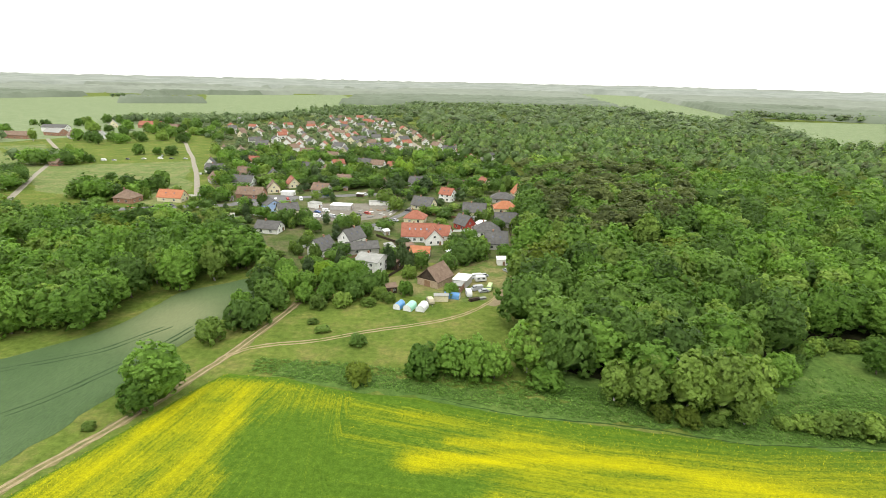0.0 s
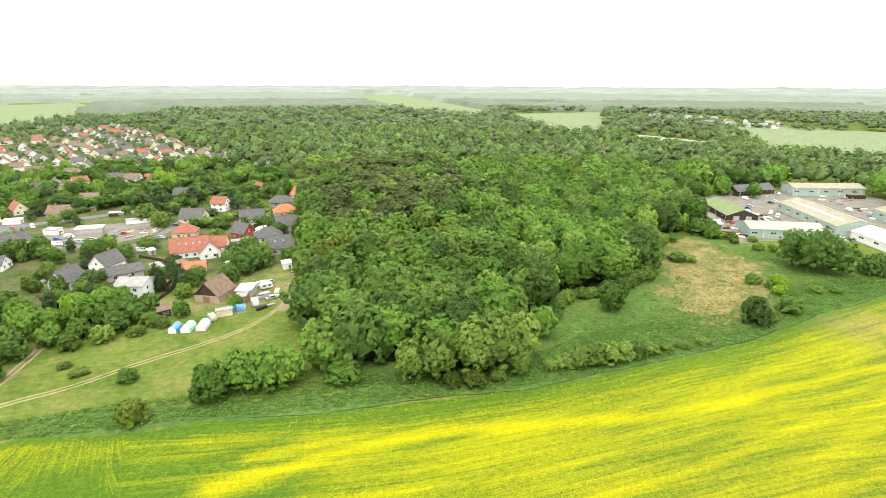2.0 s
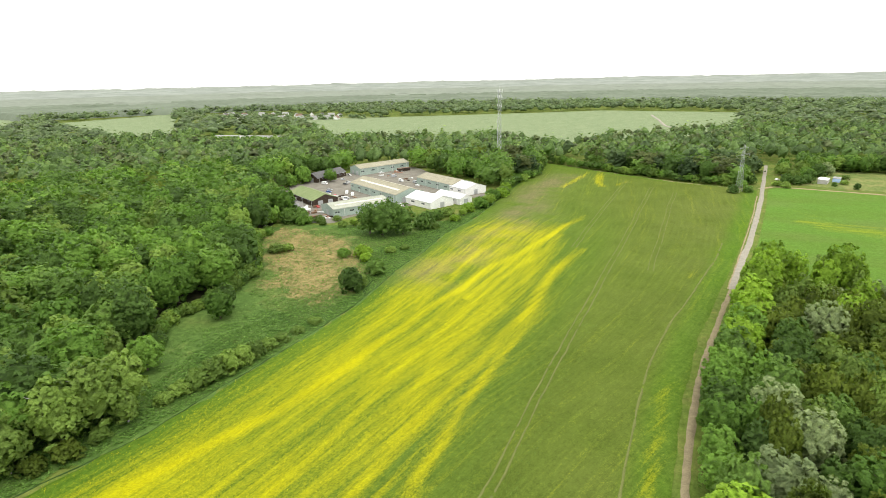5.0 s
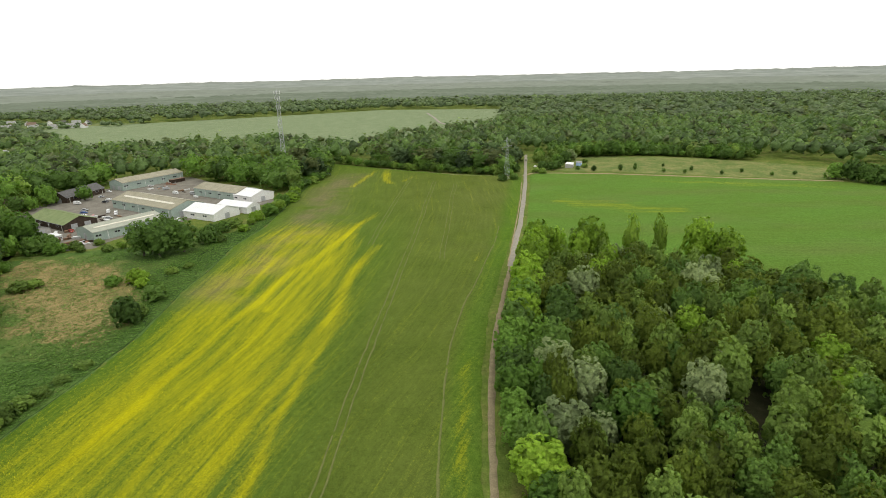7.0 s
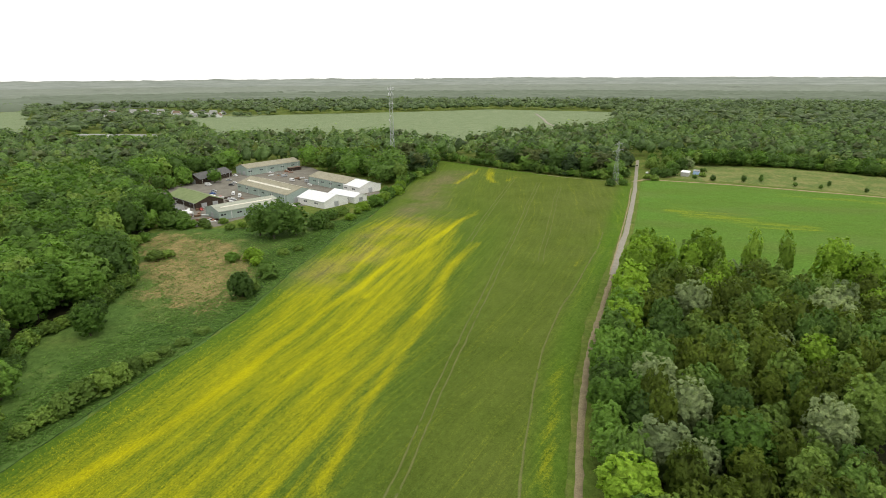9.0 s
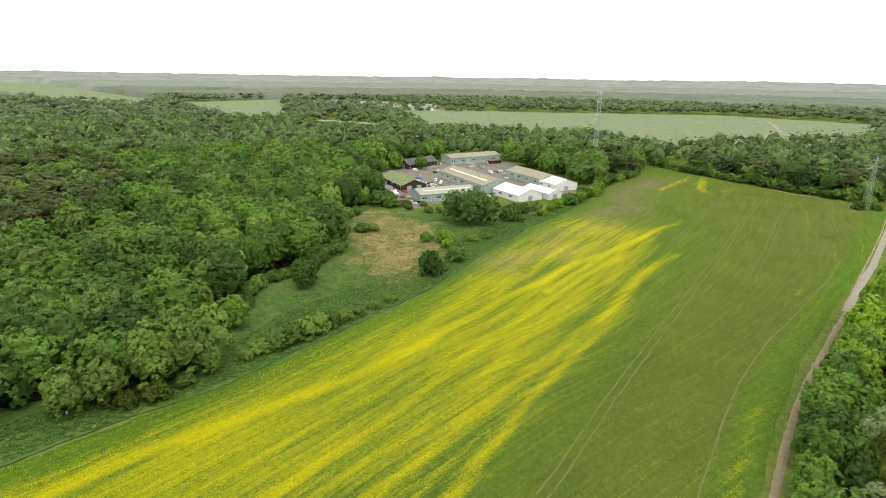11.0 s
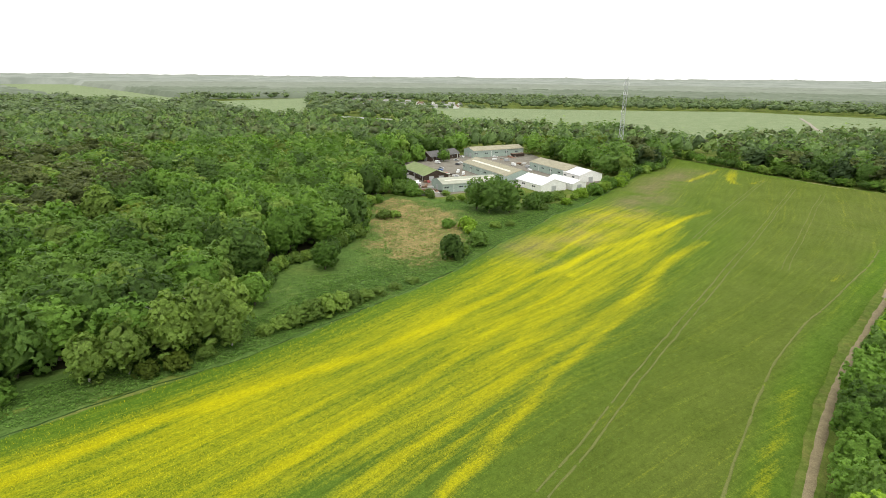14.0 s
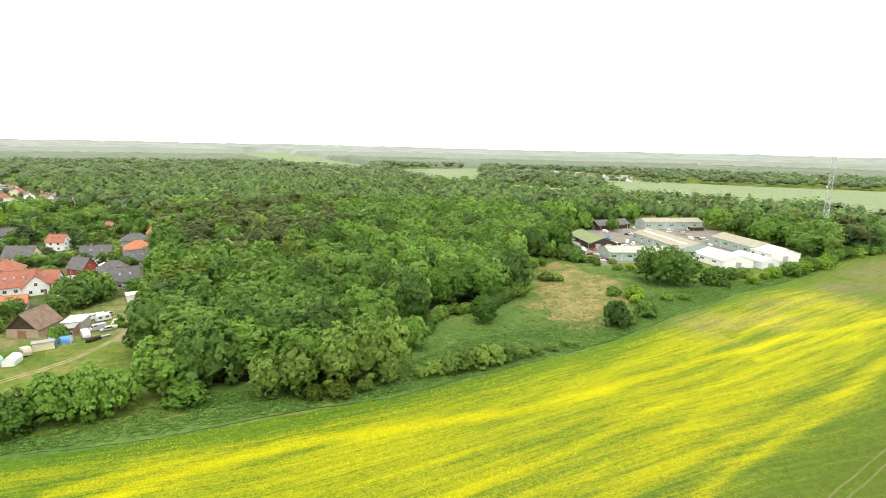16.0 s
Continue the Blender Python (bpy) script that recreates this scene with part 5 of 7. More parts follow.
rw = free(spread(58, 200, -175, -8, 6.0, lambda x, y: inside(x, y, RIGHT_WOOD) & (np.hypot((x - 98) * 0.8, y + 52) > 4.2), 23), 3.3)
rw = sized(rw, 8.5, 15.5, 2.7, 4.2, 24)
single = (rw[:, 0] > 70) & (rw[:, 0] < 125) & (rw[:, 1] > -62)
for x, y, h, r in rw[single][:70]:
    tree(str(RNG.choice(["bronze", "bronze", "birch", "birch", "bronze", "oak"])), float(x), float(y), float(h), float(r), group="trees of the wood beside the lane")
wood("lane_wood", np.concatenate([rw[~single], rw[single][70:]]), MIDDLE, "dense olive-green mixed wood beside the lane", dict(bronze=6, oak=1.2, aspen=0.6, willow=0.3, birch=4))
lw = sized(by_the_path(spread(-340, -60, 115, 305, 9.0, lambda x, y: inside(x, y, LEFT_WOOD), 25)), 12, 18, 5.0, 7.4, 26)
near_l = far(lw, 0, 235)
for x, y, h, r in lw[near_l][:60]:
    tree(str(RNG.choice(["oak", "maple", "maple", "maple", "birch"])), float(x), float(y), float(h), float(r), group="trees of the wood by the cereal field")
wood("field_wood", lw[~near_l], MIDDLE, "dense green broadleaf wood behind the cereal field", dict(oak=3, maple=4, birch=2, bronze=1), raised=0.25)
wood("field_wood", lw[near_l][60:], MIDDLE, "dense green broadleaf wood behind the cereal field", dict(oak=3, maple=4, birch=2, bronze=1))
mw = free(by_the_path(spread(10, 470, -420, 480, 10.0, in_main, 27)), 6.2)
mw = sized(mw, 11.5, 19.5, 5.4, 8.2, 28)
wood("deciduous_wood", mw[far(mw, 0, 300) & ~inside(mw[:, 0], mw[:, 1], PINE_STAND)], MIDDLE, "dense dark green broadleaf wood", MIX, raised=0.14)
mid = mw[far(mw, 300, 430)]
mid[:, 3] *= 1.15
west = (mid[:, 0] < 0.45 * mid[:, 1]) & (mid[:, 1] > 220)
pines = inside(mw[:, 0], mw[:, 1], PINE_STAND)
wood("pine_wood", mw[pines & far(mw, 0, 300)], MIDDLE, "olive mixed pine wood", PINES, raised=0.2)
wood("pine_wood", mid[west], COARSE, "olive mixed pine wood", PINES, raised=0.2)
east = (mid[:, 0] > 360) & (mid[:, 1] < 150) & (mid[:, 1] > -30)
wood("conifer_wood", mid[east], COARSE, "dark green wood of firs and oaks behind the field", dict(spruce=4, oak=3, pine=2), raised=0.08)
wood("deciduous_wood", mid[~west & ~east], COARSE, "dense dark green broadleaf wood", MIX, raised=0.08)
fw = by_the_path(spread(-120, 800, -800, 800, 12.5, in_main, 29))
fw = sized(fw[far(fw, 430, 760)], 12, 19, 5.6, 8.2, 30)
wood("distant_wood", fw, TINY, "distant woodland with thin haze in its leaf colour", dict(oak=5, maple=1, birch=1.5, pine=1.5), LEAF_THIN_HAZE, 0.2)
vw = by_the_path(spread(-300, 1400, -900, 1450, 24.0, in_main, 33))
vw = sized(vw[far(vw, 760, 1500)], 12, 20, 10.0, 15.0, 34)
wood("distant_wood", vw, TINY, "distant woodland with haze in its leaf colour", dict(oak=3, birch=2, pine=1), LEAF_HAZE, 0.2)

# trees kept low here so that the camera sees the long building
bw = sized(spread(415, 535, 395, 590, 9.0, lambda x, y: inside(x, y, BARRACKS) & (near_line(x, y, [(503, 562), (517, 462)]) > 9), 35), 3.5, 8, 3.0, 5.0, 36)
wood("young_wood", bw, COARSE, "trees before the long building, kept low to leave it in view", dict(oak=2, birch=2, maple=1))
sw = sized(spread(740, 1010, 530, 1020, 17.0, lambda x, y: inside(x, y, FAR_VILLAGE), 37), 4, 10, 5.0, 9.0, 38)
wood("distant_wood", sw[np.random.default_rng(39).random(len(sw)) < 0.6], TINY, "trees among far houses with haze in their leaf colour", dict(oak=3, birch=2), LEAF_HAZE)

edge = np.concatenate([polyline(p, 4.2) for p in ([(318, 110), (345, 107), (380, 107), (436, 120)], [(436, 116), (402, 56), (382, 10), (376, -18)], [(452, -150), (458, -90), (450, -68)], [(425, -196), (452, -146)])])
edge = edge + np.random.default_rng(51).uniform(-2, 2, edge.shape)
wood("edge_bushes", sized(edge, 4, 8.5, 3.0, 4.6, 52), COARSE, "bushes and low branches along the wood's edge", dict(oak=3, shrub=3, maple=2))

skirt = polyline([(88, 121), (97, 131), (110, 134), (128, 134.5), (144, 143), (158, 157), (172, 170), (188, 176)], 3.0)
skirt = skirt + np.random.default_rng(55).uniform(-1.6, 1.6, skirt.shape)
wood("edge_bushes", sized(skirt, 2.6, 6.0, 2.0, 3.4, 56), MIDDLE, "bushes and low branches along the wood's edge", dict(oak=3, shrub=3, maple=2), raised=0.0)
back = sized(spread(415, 485, -220, -50, 7.0, lambda x, y: inside(x, y, [(446, -58), (484, -58), (476, -150), (442, -215), (418, -200), (453, -146)]), 53), 8, 13.5, 4.0, 6.0, 54)
wood("orchard_wood", back, COARSE, "green wood behind the orchard meadow", dict(oak=3, birch=2, maple=2, willow=0.6))

# ---- buildings ----
FOOT = []  # x, y, radius kept free of trees


def gable_walls(w, l, eave, ridge):
    """Walls with pointed ends; the ridge runs along y."""
    bm = bmesh.new()
    a, b = w / 2, l / 2
    prof = [(-a, -0.3), (a, -0.3), (a, eave), (0, ridge), (-a, eave)]
    front = [bm.verts.new((x, -b, z)) for x, z in prof]
    back = [bm.verts.new((x, b, z)) for x, z in prof]
    bm.faces.new(front)
    bm.faces.new(back[::-1])
    for i in range(5):
        j = (i + 1) % 5
        bm.faces.new((front[j], front[i], back[i], back[j]))
    return bm


def gable_roof(w, l, eave, ridge, over=0.5, thick=0.22):
    """Two thick slabs that overhang the walls."""
    bm = bmesh.new()
    a, b = w / 2, l / 2 + over
    s = (ridge - eave) / a
    for side in (-1, 1):
        xo = a + over
        pts = [(0, ridge + 0.02), (side * xo, eave - s * over + 0.02), (side * xo, eave - s * over + thick + 0.02), (0, ridge + thick + 0.04)]
        f = [bm.verts.new((x, -b, z)) for x, z in pts]
        k = [bm.verts.new((x, b, z)) for x, z in pts]
        for q in (f, k[::-1]):
            bm.faces.new(q)
        for i in range(4):
            j = (i + 1) % 4
            bm.faces.new((f[j], f[i], k[i], k[j]))
    add_tube(bm, (0, -b, ridge + thick), (0, b, ridge + thick), 0.16, 0.16, 6)
    bmesh.ops.recalc_face_normals(bm, faces=bm.faces[:])
    return bm


def hip_roof(w, l, eave, ridge, over=0.6, thick=0.2):
    bm = bmesh.new()
    a, b = w / 2 + over, l / 2 + over
    k = max(0.3, b - a)
    low = [bm.verts.new(p) for p in ((-a, -b, eave - 0.1), (a, -b, eave - 0.1), (a, b, eave - 0.1), (-a, b, eave - 0.1))]
    mid = [bm.verts.new((v.co.x, v.co.y, v.co.z + thick)) for v in low]
    r0, r1 = bm.verts.new((0, -k, ridge)), bm.verts.new((0, k, ridge))
    bm.faces.new(low[::-1])
    for i in range(4):
        j = (i + 1) % 4
        bm.faces.new((low[i], low[j], mid[j], mid[i]))
    bm.faces.new((mid[0], mid[1], r0))
    bm.faces.new((mid[1], mid[2], r1, r0))
    bm.faces.new((mid[2], mid[3], r1))
    bm.faces.new((mid[3], mid[0], r0, r1))
    return bm


def window_part(parent, x, y, z, w, h, axis, out, frame_mat=None):
    """A window in a wall: axis 'x' faces along x, 'y' along y."""
    t = 0.07
    fm = frame_mat or FRAME_WHITE
    bm = bmesh.new()
    for u0, u1, z0, z1 in ((-w / 2 - t, w / 2 + t, z - t, z), (-w / 2 - t, w / 2 + t, z + h, z + h + t), (-w / 2 - t, -w / 2, z, z + h), (w / 2, w / 2 + t, z, z + h), (-0.03, 0.03, z, z + h)):
        if axis == "y":
            add_box(bm, x + u0, x + u1, min(y, y + out * 0.08), max(y, y + out * 0.08), z0, z1)
        else:
            add_box(bm, min(x, x + out * 0.08), max(x, x + out * 0.08), y + u0, y + u1, z0, z1)
    win = part("window", bm, fm, parent)
    if axis == "y":
        bm = box(x - w / 2, x + w / 2, min(y, y + out * 0.03), max(y, y + out * 0.03), z, z + h)
    else:
        bm = box(min(x, x + out * 0.03), max(x, x + out * 0.03), y - w / 2, y + w / 2, z, z + h)
    part("pane", bm, GLASS, win)
    return win


def slope_panel(w, eave, ridge, side, y, k0, k1, half, lift=0.30, thick=0.08):
    """A flat panel lying on one roof slope, from k0 to k1 of the way up."""
    a = w / 2
    bm = bmesh.new()
    pts = []
    for k in (k0, k1):
        x, z = side * a * (1 - k), eave + (ridge - eave) * k + lift
        pts += [(x, y - half, z), (x, y + half, z)]
    low = [bm.verts.new(p) for p in (pts[0], pts[1], pts[3], pts[2])]
    up = [bm.verts.new((v.co.x, v.co.y, v.co.z + thick)) for v in low]
    bm.faces.new(low)
    bm.faces.new(up)
    for i in range(4):
        j = (i + 1) % 4
        bm.faces.new((low[i], low[j], up[j], up[i]))
    bmesh.ops.recalc_face_normals(bm, faces=bm.faces[:])
    return bm


ROOF_SAY = {ROOF_RED.name: "red tiled", ROOF_ORANGE.name: "orange tiled", ROOF_GREY.name: "dark grey tiled", ROOF_BROWN.name: "brown tiled", ROOF_PALE.name: "pale grey", ROOF_WHITE.name: "white sheet"}
WALL_SAY = {WHITE_WALL.name: "white", CREAM_WALL.name: "cream", BLUE_WALL.name: "pale blue", RED_WALL.name: "red", BRICK_WALL.name: "brick", GREY_WALL.name: "grey"}


def house(x, y, ang, w, l, eave, ridge, roof, wall, hip=False, windows=2, lights=2, solar=False, chimney=True, group="village houses", say=""):
    """A house whose ridge runs along its own y, with windows, door, rooflights and chimney."""
    ob = thing("house", x, y, ang, say or f"{WALL_SAY[wall.name]} house with a {ROOF_SAY[roof.name]} {'hipped' if hip else 'pitched'} roof", "house", group)
    FOOT.append((x, y, U * 0.5 * math.hypot(w, l) + 0.3))
    a, b = w / 2, l / 2
    if hip:
        part("wall", box(-a, a, -b, b, -0.3, eave), wall, ob)
        part("roof", hip_roof(w, l, eave, ridge), roof, ob)
    else:
        part("wall", gable_walls(w, l, eave, ridge), wall, ob)
        part("roof", gable_roof(w, l, eave, ridge), roof, ob)
    if windows:
        for out in (-1, 1):
            for i in range(windows):
                u = (i + 0.5) / windows - 0.5
                window_part(ob, u * w * 0.85, out * b, 0.9, 1.1, 1.3, "y", out)
                window_part(ob, out * a, u * l * 0.85, 0.9, 1.2, 1.3, "x", out)
                if eave > 4.6:
                    window_part(ob, u * w * 0.85, out * b, 3.5, 1.1, 1.2, "y", out)
                    window_part(ob, out * a, u * l * 0.85, 3.5, 1.2, 1.2, "x", out)
            if not hip and ridge - eave > 2.6:
                window_part(ob, 0.0, out * b, eave + 0.3, 1.0, 1.2, "y", out)
        part("door", box(a * 0.55, a * 0.55 + 1.0, -b - 0.06, -b, 0.0, 2.1), DOOR_WOOD, ob)
    if chimney:
        bm = box(-0.35, 0.35, b * 0.25, b * 0.25 + 0.7, ridge - 0.8, ridge + 0.9)
        add_box(bm, -0.45, 0.45, b * 0.25 - 0.1, b * 0.25 + 0.8, ridge + 0.9, ridge + 1.05)
        part("chimney", bm, BRICK_WALL, ob)
    if lights and not hip:
        for side in (-1, 1):
            for i in range(lights):
                yy = ((i + 0.5) / lights - 0.5) * l * 0.7
                part("rooflight", slope_panel(w, eave, ridge, side, yy, 0.42, 0.58, 0.42), SOLAR, ob)
    if solar:
        part("solar_panel", slope_panel(w, eave, ridge, 1, -l * 0.12, 0.42, 0.85, l * 0.26), SOLAR, ob)
    return ob


def shed(name, x, y, ang, w, l, h, wall, roof, label, category, slope=0.3, lean=0.0):
    """A low building with a slightly sloping slab roof and a door."""
    ob = thing(name, x, y, ang, label, category)
    FOOT.append((x, y, 0.5 * math.hypot(w, l) + 0.6))
    a, b = w / 2, l / 2
    bm = add_box(bmesh.new(), -a, a, -b, b, -0.2, h)
    for v in bm.verts:
        if v.co.z > 0 and v.co.x > 0:
            v.co.z += slope
    part("wall", bm, wall, ob)
    bm = add_box(bmesh.new(), -a - 0.25, a + 0.25, -b - 0.25, b + 0.25, h + 0.02, h + 0.2)
    for v in bm.verts:
        if v.co.x > 0:
            v.co.z += slope
    part("roof", bm, roof, ob)
    part("door", box(-0.5, 0.5, -b - 0.05, -b, 0, 2.0), DOOR_WOOD, ob)
    window_part(ob, a * 0.5, -b, 1.0, 0.8, 0.8, "y", -1)
    return ob


def barn():
    ob = thing("barn", -2.5, 178, -33, "old barn with brick base, dark timber gable and brown tiled roof", "barn")
    FOOT.append((-2.5, 178, 9))
    w, l, eave, ridge = 10, 11.5, 3.0, 7.8
    part("wall", box(-w / 2, w / 2, -l / 2, l / 2, -0.3, eave), PALE_BRICK, ob, "weathered pale brick base")
    bm = bmesh.new()
    for y0, y1 in ((-l / 2 + 0.05, -l / 2 + 0.2), (l / 2 - 0.2, l / 2 - 0.05)):
        f = [bm.verts.new((x, y0, z)) for x, z in ((-w / 2, eave), (w / 2, eave), (0, ridge))]
        k = [bm.verts.new((x, y1, z)) for x, z in ((-w / 2, eave), (w / 2, eave), (0, ridge))]
        bm.faces.new(f)
        bm.faces.new(k[::-1])
        for i in range(3):
            j = (i + 1) % 3
            bm.faces.new((f[j], f[i], k[i], k[j]))
    part("gable", bm, DARK_TIMBER, ob, "dark timber gable boards")
    for i in range(9):
        xx = -w / 2 + 1.0 + i * 1.12
        top = eave + (ridge - eave) * (1 - abs(xx) / (w / 2)) - 0.25
        part("board", box(xx - 0.06, xx + 0.06, -l / 2 - 0.03, -l / 2 + 0.05, eave + 0.03, top), DARK_TIMBER, ob)
    part("roof", gable_roof(w, l, eave, ridge, 0.5, 0.25), ROOF_BROWN, ob, "worn brown clay tiles")
    part("door", box(-1.4, 1.4, -l / 2 - 0.08, -l / 2, 0, 2.6), DOOR_WOOD, ob)


barn()
H = house
# near rows
H(-26, 190, 68, 11, 11, 5.6, 7.4, ROOF_PALE, WHITE_WALL, lights=0)
H(-48.5, 207, -30, 8.5, 10.5, 3.6, 8.2, ROOF_GREY, WHITE_WALL)
H(-39, 222, -36, 9, 11, 3.6, 8.2, ROOF_GREY, WHITE_WALL)
H(-33, 211, -72, 8, 15, 2.8, 5.2, ROOF_GREY, GREY_WALL, lights=1)
H(-11, 231, 90, 11, 17, 3.4, 8.8, ROOF_RED, WHITE_WALL, windows=4, lights=4)
H(-4.5, 226.8, 10, 9, 11, 3.6, 8.2, ROOF_RED, WHITE_WALL, chimney=False, lights=1)
H(-1, 233.5, 75, 9, 10, 3.2, 7.4, ROOF_RED, WHITE_WALL, lights=1)
H(-9, 207, 84, 6.5, 9, 2.8, 5.0, ROOF_ORANGE, GREY_WALL, chimney=False, lights=0)
H(-14, 262, 80, 9.5, 12, 3.0, 7.2, ROOF_RED, CREAM_WALL, hip=True)
H(-11, 291, 65, 10, 14, 3.0, 7.8, ROOF_GREY, CREAM_WALL, lights=2)
H(2, 313, 60, 8.5, 9.5, 5.2, 9.0, ROOF_RED, WHITE_WALL)
H(16, 278, 82, 9, 14, 3.2, 8.0, ROOF_GREY, CREAM_WALL)
H(10, 251, 38, 8, 10, 3.4, 8.0, ROOF_GREY, RED_WALL)
H(20, 241, 88, 10, 14, 2.9, 7.6, ROOF_GREY, WHITE_WALL, hip=True)
H(22.5, 222, 88, 10, 11, 3.4, 8.4, ROOF_GREY, GREY_WALL, solar=True)
H(30, 258, 90, 9, 12, 3.4, 8.0, ROOF_GREY, GREY_WALL)
H(33, 288, 90, 10, 14, 3.0, 7.4, ROOF_ORANGE, CREAM_WALL, hip=True)
H(45, 328, 8, 8.5, 9, 3.6, 8.6, ROOF_ORANGE, CREAM_WALL)
H(34, 313, 80, 10, 16, 3.0, 7.0, ROOF_GREY, GREY_WALL, hip=True)
H(8, 352, 75, 9, 12, 3.0, 7.4, ROOF_BROWN, GREY_WALL)
H(26, 355, 20, 9, 11, 3.2, 8.0, ROOF_RED, CREAM_WALL)
shed("garage", 23.5, 200, 0, 6, 5, 2.7, WHITE_WALL, ROOF_WHITE, "white flat-roofed garage with a door", "garage")
shed("carport", 17, 254, -25, 4, 13, 2.6, GREY_WALL, ROOF_WHITE, "long carport with a white flat roof", "carport")
shed("garden_shed", -17, 169, 12, 4, 5, 2.3, DARK_TIMBER, ROOF_BROWN, "dark brown timber garden shed", "shed")
shed("garden_shed", -22, 214, 20, 4, 9, 2.4, GREY_WALL, ROOF_PALE, "grey shed with a pale flat roof", "shed")
shed("garden_shed", -14, 216, 20, 4, 6, 2.4, DARK_TIMBER, ROOF_BROWN, "brown timber lean-to shed", "shed")
shed("workshop", 7, 177, -20, 6, 8, 3.0, GREY_WALL, ROOF_WHITE, "low workshop with a whitish flat roof", "shed")
shed("workshop", 5.5, 172, -15, 4, 7, 2.6, BRICK_WALL, ROOF_PALE, "low brick lean-to with a pale roof", "shed")
shed("garden_shed", 34, 234, 10, 3, 4, 2.3, GREY_WALL, ROOF_PALE, "small grey garden shed", "shed")
shed("annex", -18.6, 192.5, 68, 6, 5, 3.4, DARK_TIMBER, ROOF_BROWN, "dark brown timber annex beside the white house", "annex")
# middle rows
H(-91, 280, 32, 10, 14, 4.4, 7.2, ROOF_GREY, BLUE_WALL, windows=3, lights=0, chimney=False)
H(-80, 271, -62, 9, 12, 3.2, 7.0, ROOF_GREY, CREAM_WALL, lights=0)
H(-129, 345, 80, 9, 17, 3.4, 7.8, ROOF_GREY, WHITE_WALL)
H(-112, 310, 85, 10, 18, 3.0, 7.2, ROOF_BROWN, BRICK_WALL)
H(-104, 326, 22, 8.5, 9, 3.4, 8.2, ROOF_BROWN, CREAM_WALL)
H(-66, 357, 80, 9, 12, 5.4, 7.6, ROOF_BROWN, BRICK_WALL)
H(-79, 238, 80, 9, 13, 2.9, 6.0, ROOF_GREY, WHITE_WALL, lights=0)
H(-151, 296, 82, 9, 17, 3.2, 7.4, ROOF_ORANGE, CREAM_WALL)
H(-173, 291, 80, 11, 13, 3.4, 8.2, ROOF_BROWN, BRICK_WALL, hip=True)
H(-178, 412, 15, 9, 11, 3.6, 8.6, ROOF_GREY, WHITE_WALL)
H(-166, 392, 82, 9, 16, 3.2, 7.4, ROOF_GREY, WHITE_WALL)
H(-150, 352, 35, 9, 12, 3.2, 8.0, ROOF_BROWN, GREY_WALL)
H(-196, 483, 12, 10, 12, 5.0, 9.4, ROOF_BROWN, CREAM_WALL)
H(-182, 485, 12, 9, 12, 4.6, 8.6, ROOF_BROWN, CREAM_WALL)
H(-75, 327, 75, 9, 12, 3.2, 7.2, ROOF_BROWN, GREY_WALL)
H(-97, 343, 30, 8, 10, 3.4, 7.8, ROOF_RED, CREAM_WALL)
H(-140, 378, 70, 9, 12, 3.4, 7.8, ROOF_BROWN, WHITE_WALL)
H(-118, 372, 20, 9, 11, 3.2, 7.6, ROOF_GREY, CREAM_WALL)
H(-150, 430, 80, 9, 13, 3.4, 8.0, ROOF_RED, WHITE_WALL)
H(-122, 448, 30, 9, 11, 3.4, 8.0, ROOF_BROWN, CREAM_WALL)
H(-160, 462, 20, 9, 11, 3.6, 8.2, ROOF_RED, CREAM_WALL)
H(-84, 398, 65, 8, 11, 3.0, 7.0, ROOF_BROWN, BRICK_WALL)
H(-18, 358, 80, 9, 13, 3.0, 7.2, ROOF_GREY, GREY_WALL)
H(-38, 345, 20, 8, 10, 3.2, 7.2, ROOF_BROWN, CREAM_WALL)
shed("garden_shed", -56, 402, 70, 4, 9, 2.5, WHITE_WALL, ROOF_PALE, "long whitish garden shed with a pale roof", "shed")
shed("garden_shed", -46, 380, 30, 4, 6, 2.4, GREY_WALL, ROOF_PALE, "grey garden shed with a pale roof", "shed")
shed("garden_shed", -93, 318, 80, 5, 9, 2.5, WHITE_WALL, ROOF_WHITE, "white low outbuilding beside the house", "shed")
shed("garage", -103, 251, 80, 6, 10, 2.8, WHITE_WALL, ROOF_PALE, "double garage with a pale flat roof", "garage")
shed("shop_hall", -55, 285, 85, 7, 13, 3.0, GREY_WALL, ROOF_WHITE, "low grey shop hall with a white flat roof", "shop")
shed("shop_annex", -70, 288, 60, 5, 8, 3.0, WHITE_WALL, ROOF_PALE, "white flat-roofed annex beside the shop", "shop")
shed("long_shed", -36, 297, 95, 2.5, 14, 2.6, WHITE_WALL, ROOF_PALE, "long white open shed beside the car park", "shed")
# farms and outlying houses
FARM = dict(windows=3, lights=0, group="farm buildings")
H(-440, 566, 85, 13, 34, 4.4, 8.5, ROOF_BROWN, BRICK_WALL, **FARM)
H(-452, 640, 88, 12, 34, 6.0, 9.5, ROOF_GREY, WHITE_WALL, **FARM)
H(-425, 600, 75, 13, 26, 4.6, 9.0, ROOF_PALE, BRICK_WALL, **FARM)
H(-392, 580, 40, 13, 24, 4.0, 9.0, ROOF_BROWN, GREY_WALL, **FARM)
H(-362, 578, 20, 11, 15, 4.6, 9.6, ROOF_PALE, WHITE_WALL, **FARM)
H(-424, 706, 30, 12, 16, 4.0, 11.0, ROOF_PALE, CREAM_WALL, **FARM)
H(-378, 710, 88, 14, 34, 4.4, 10.0, ROOF_RED, BRICK_WALL, **FARM)
H(-346, 700, 85, 12, 22, 3.6, 7.5, ROOF_BROWN, BRICK_WALL, **FARM)
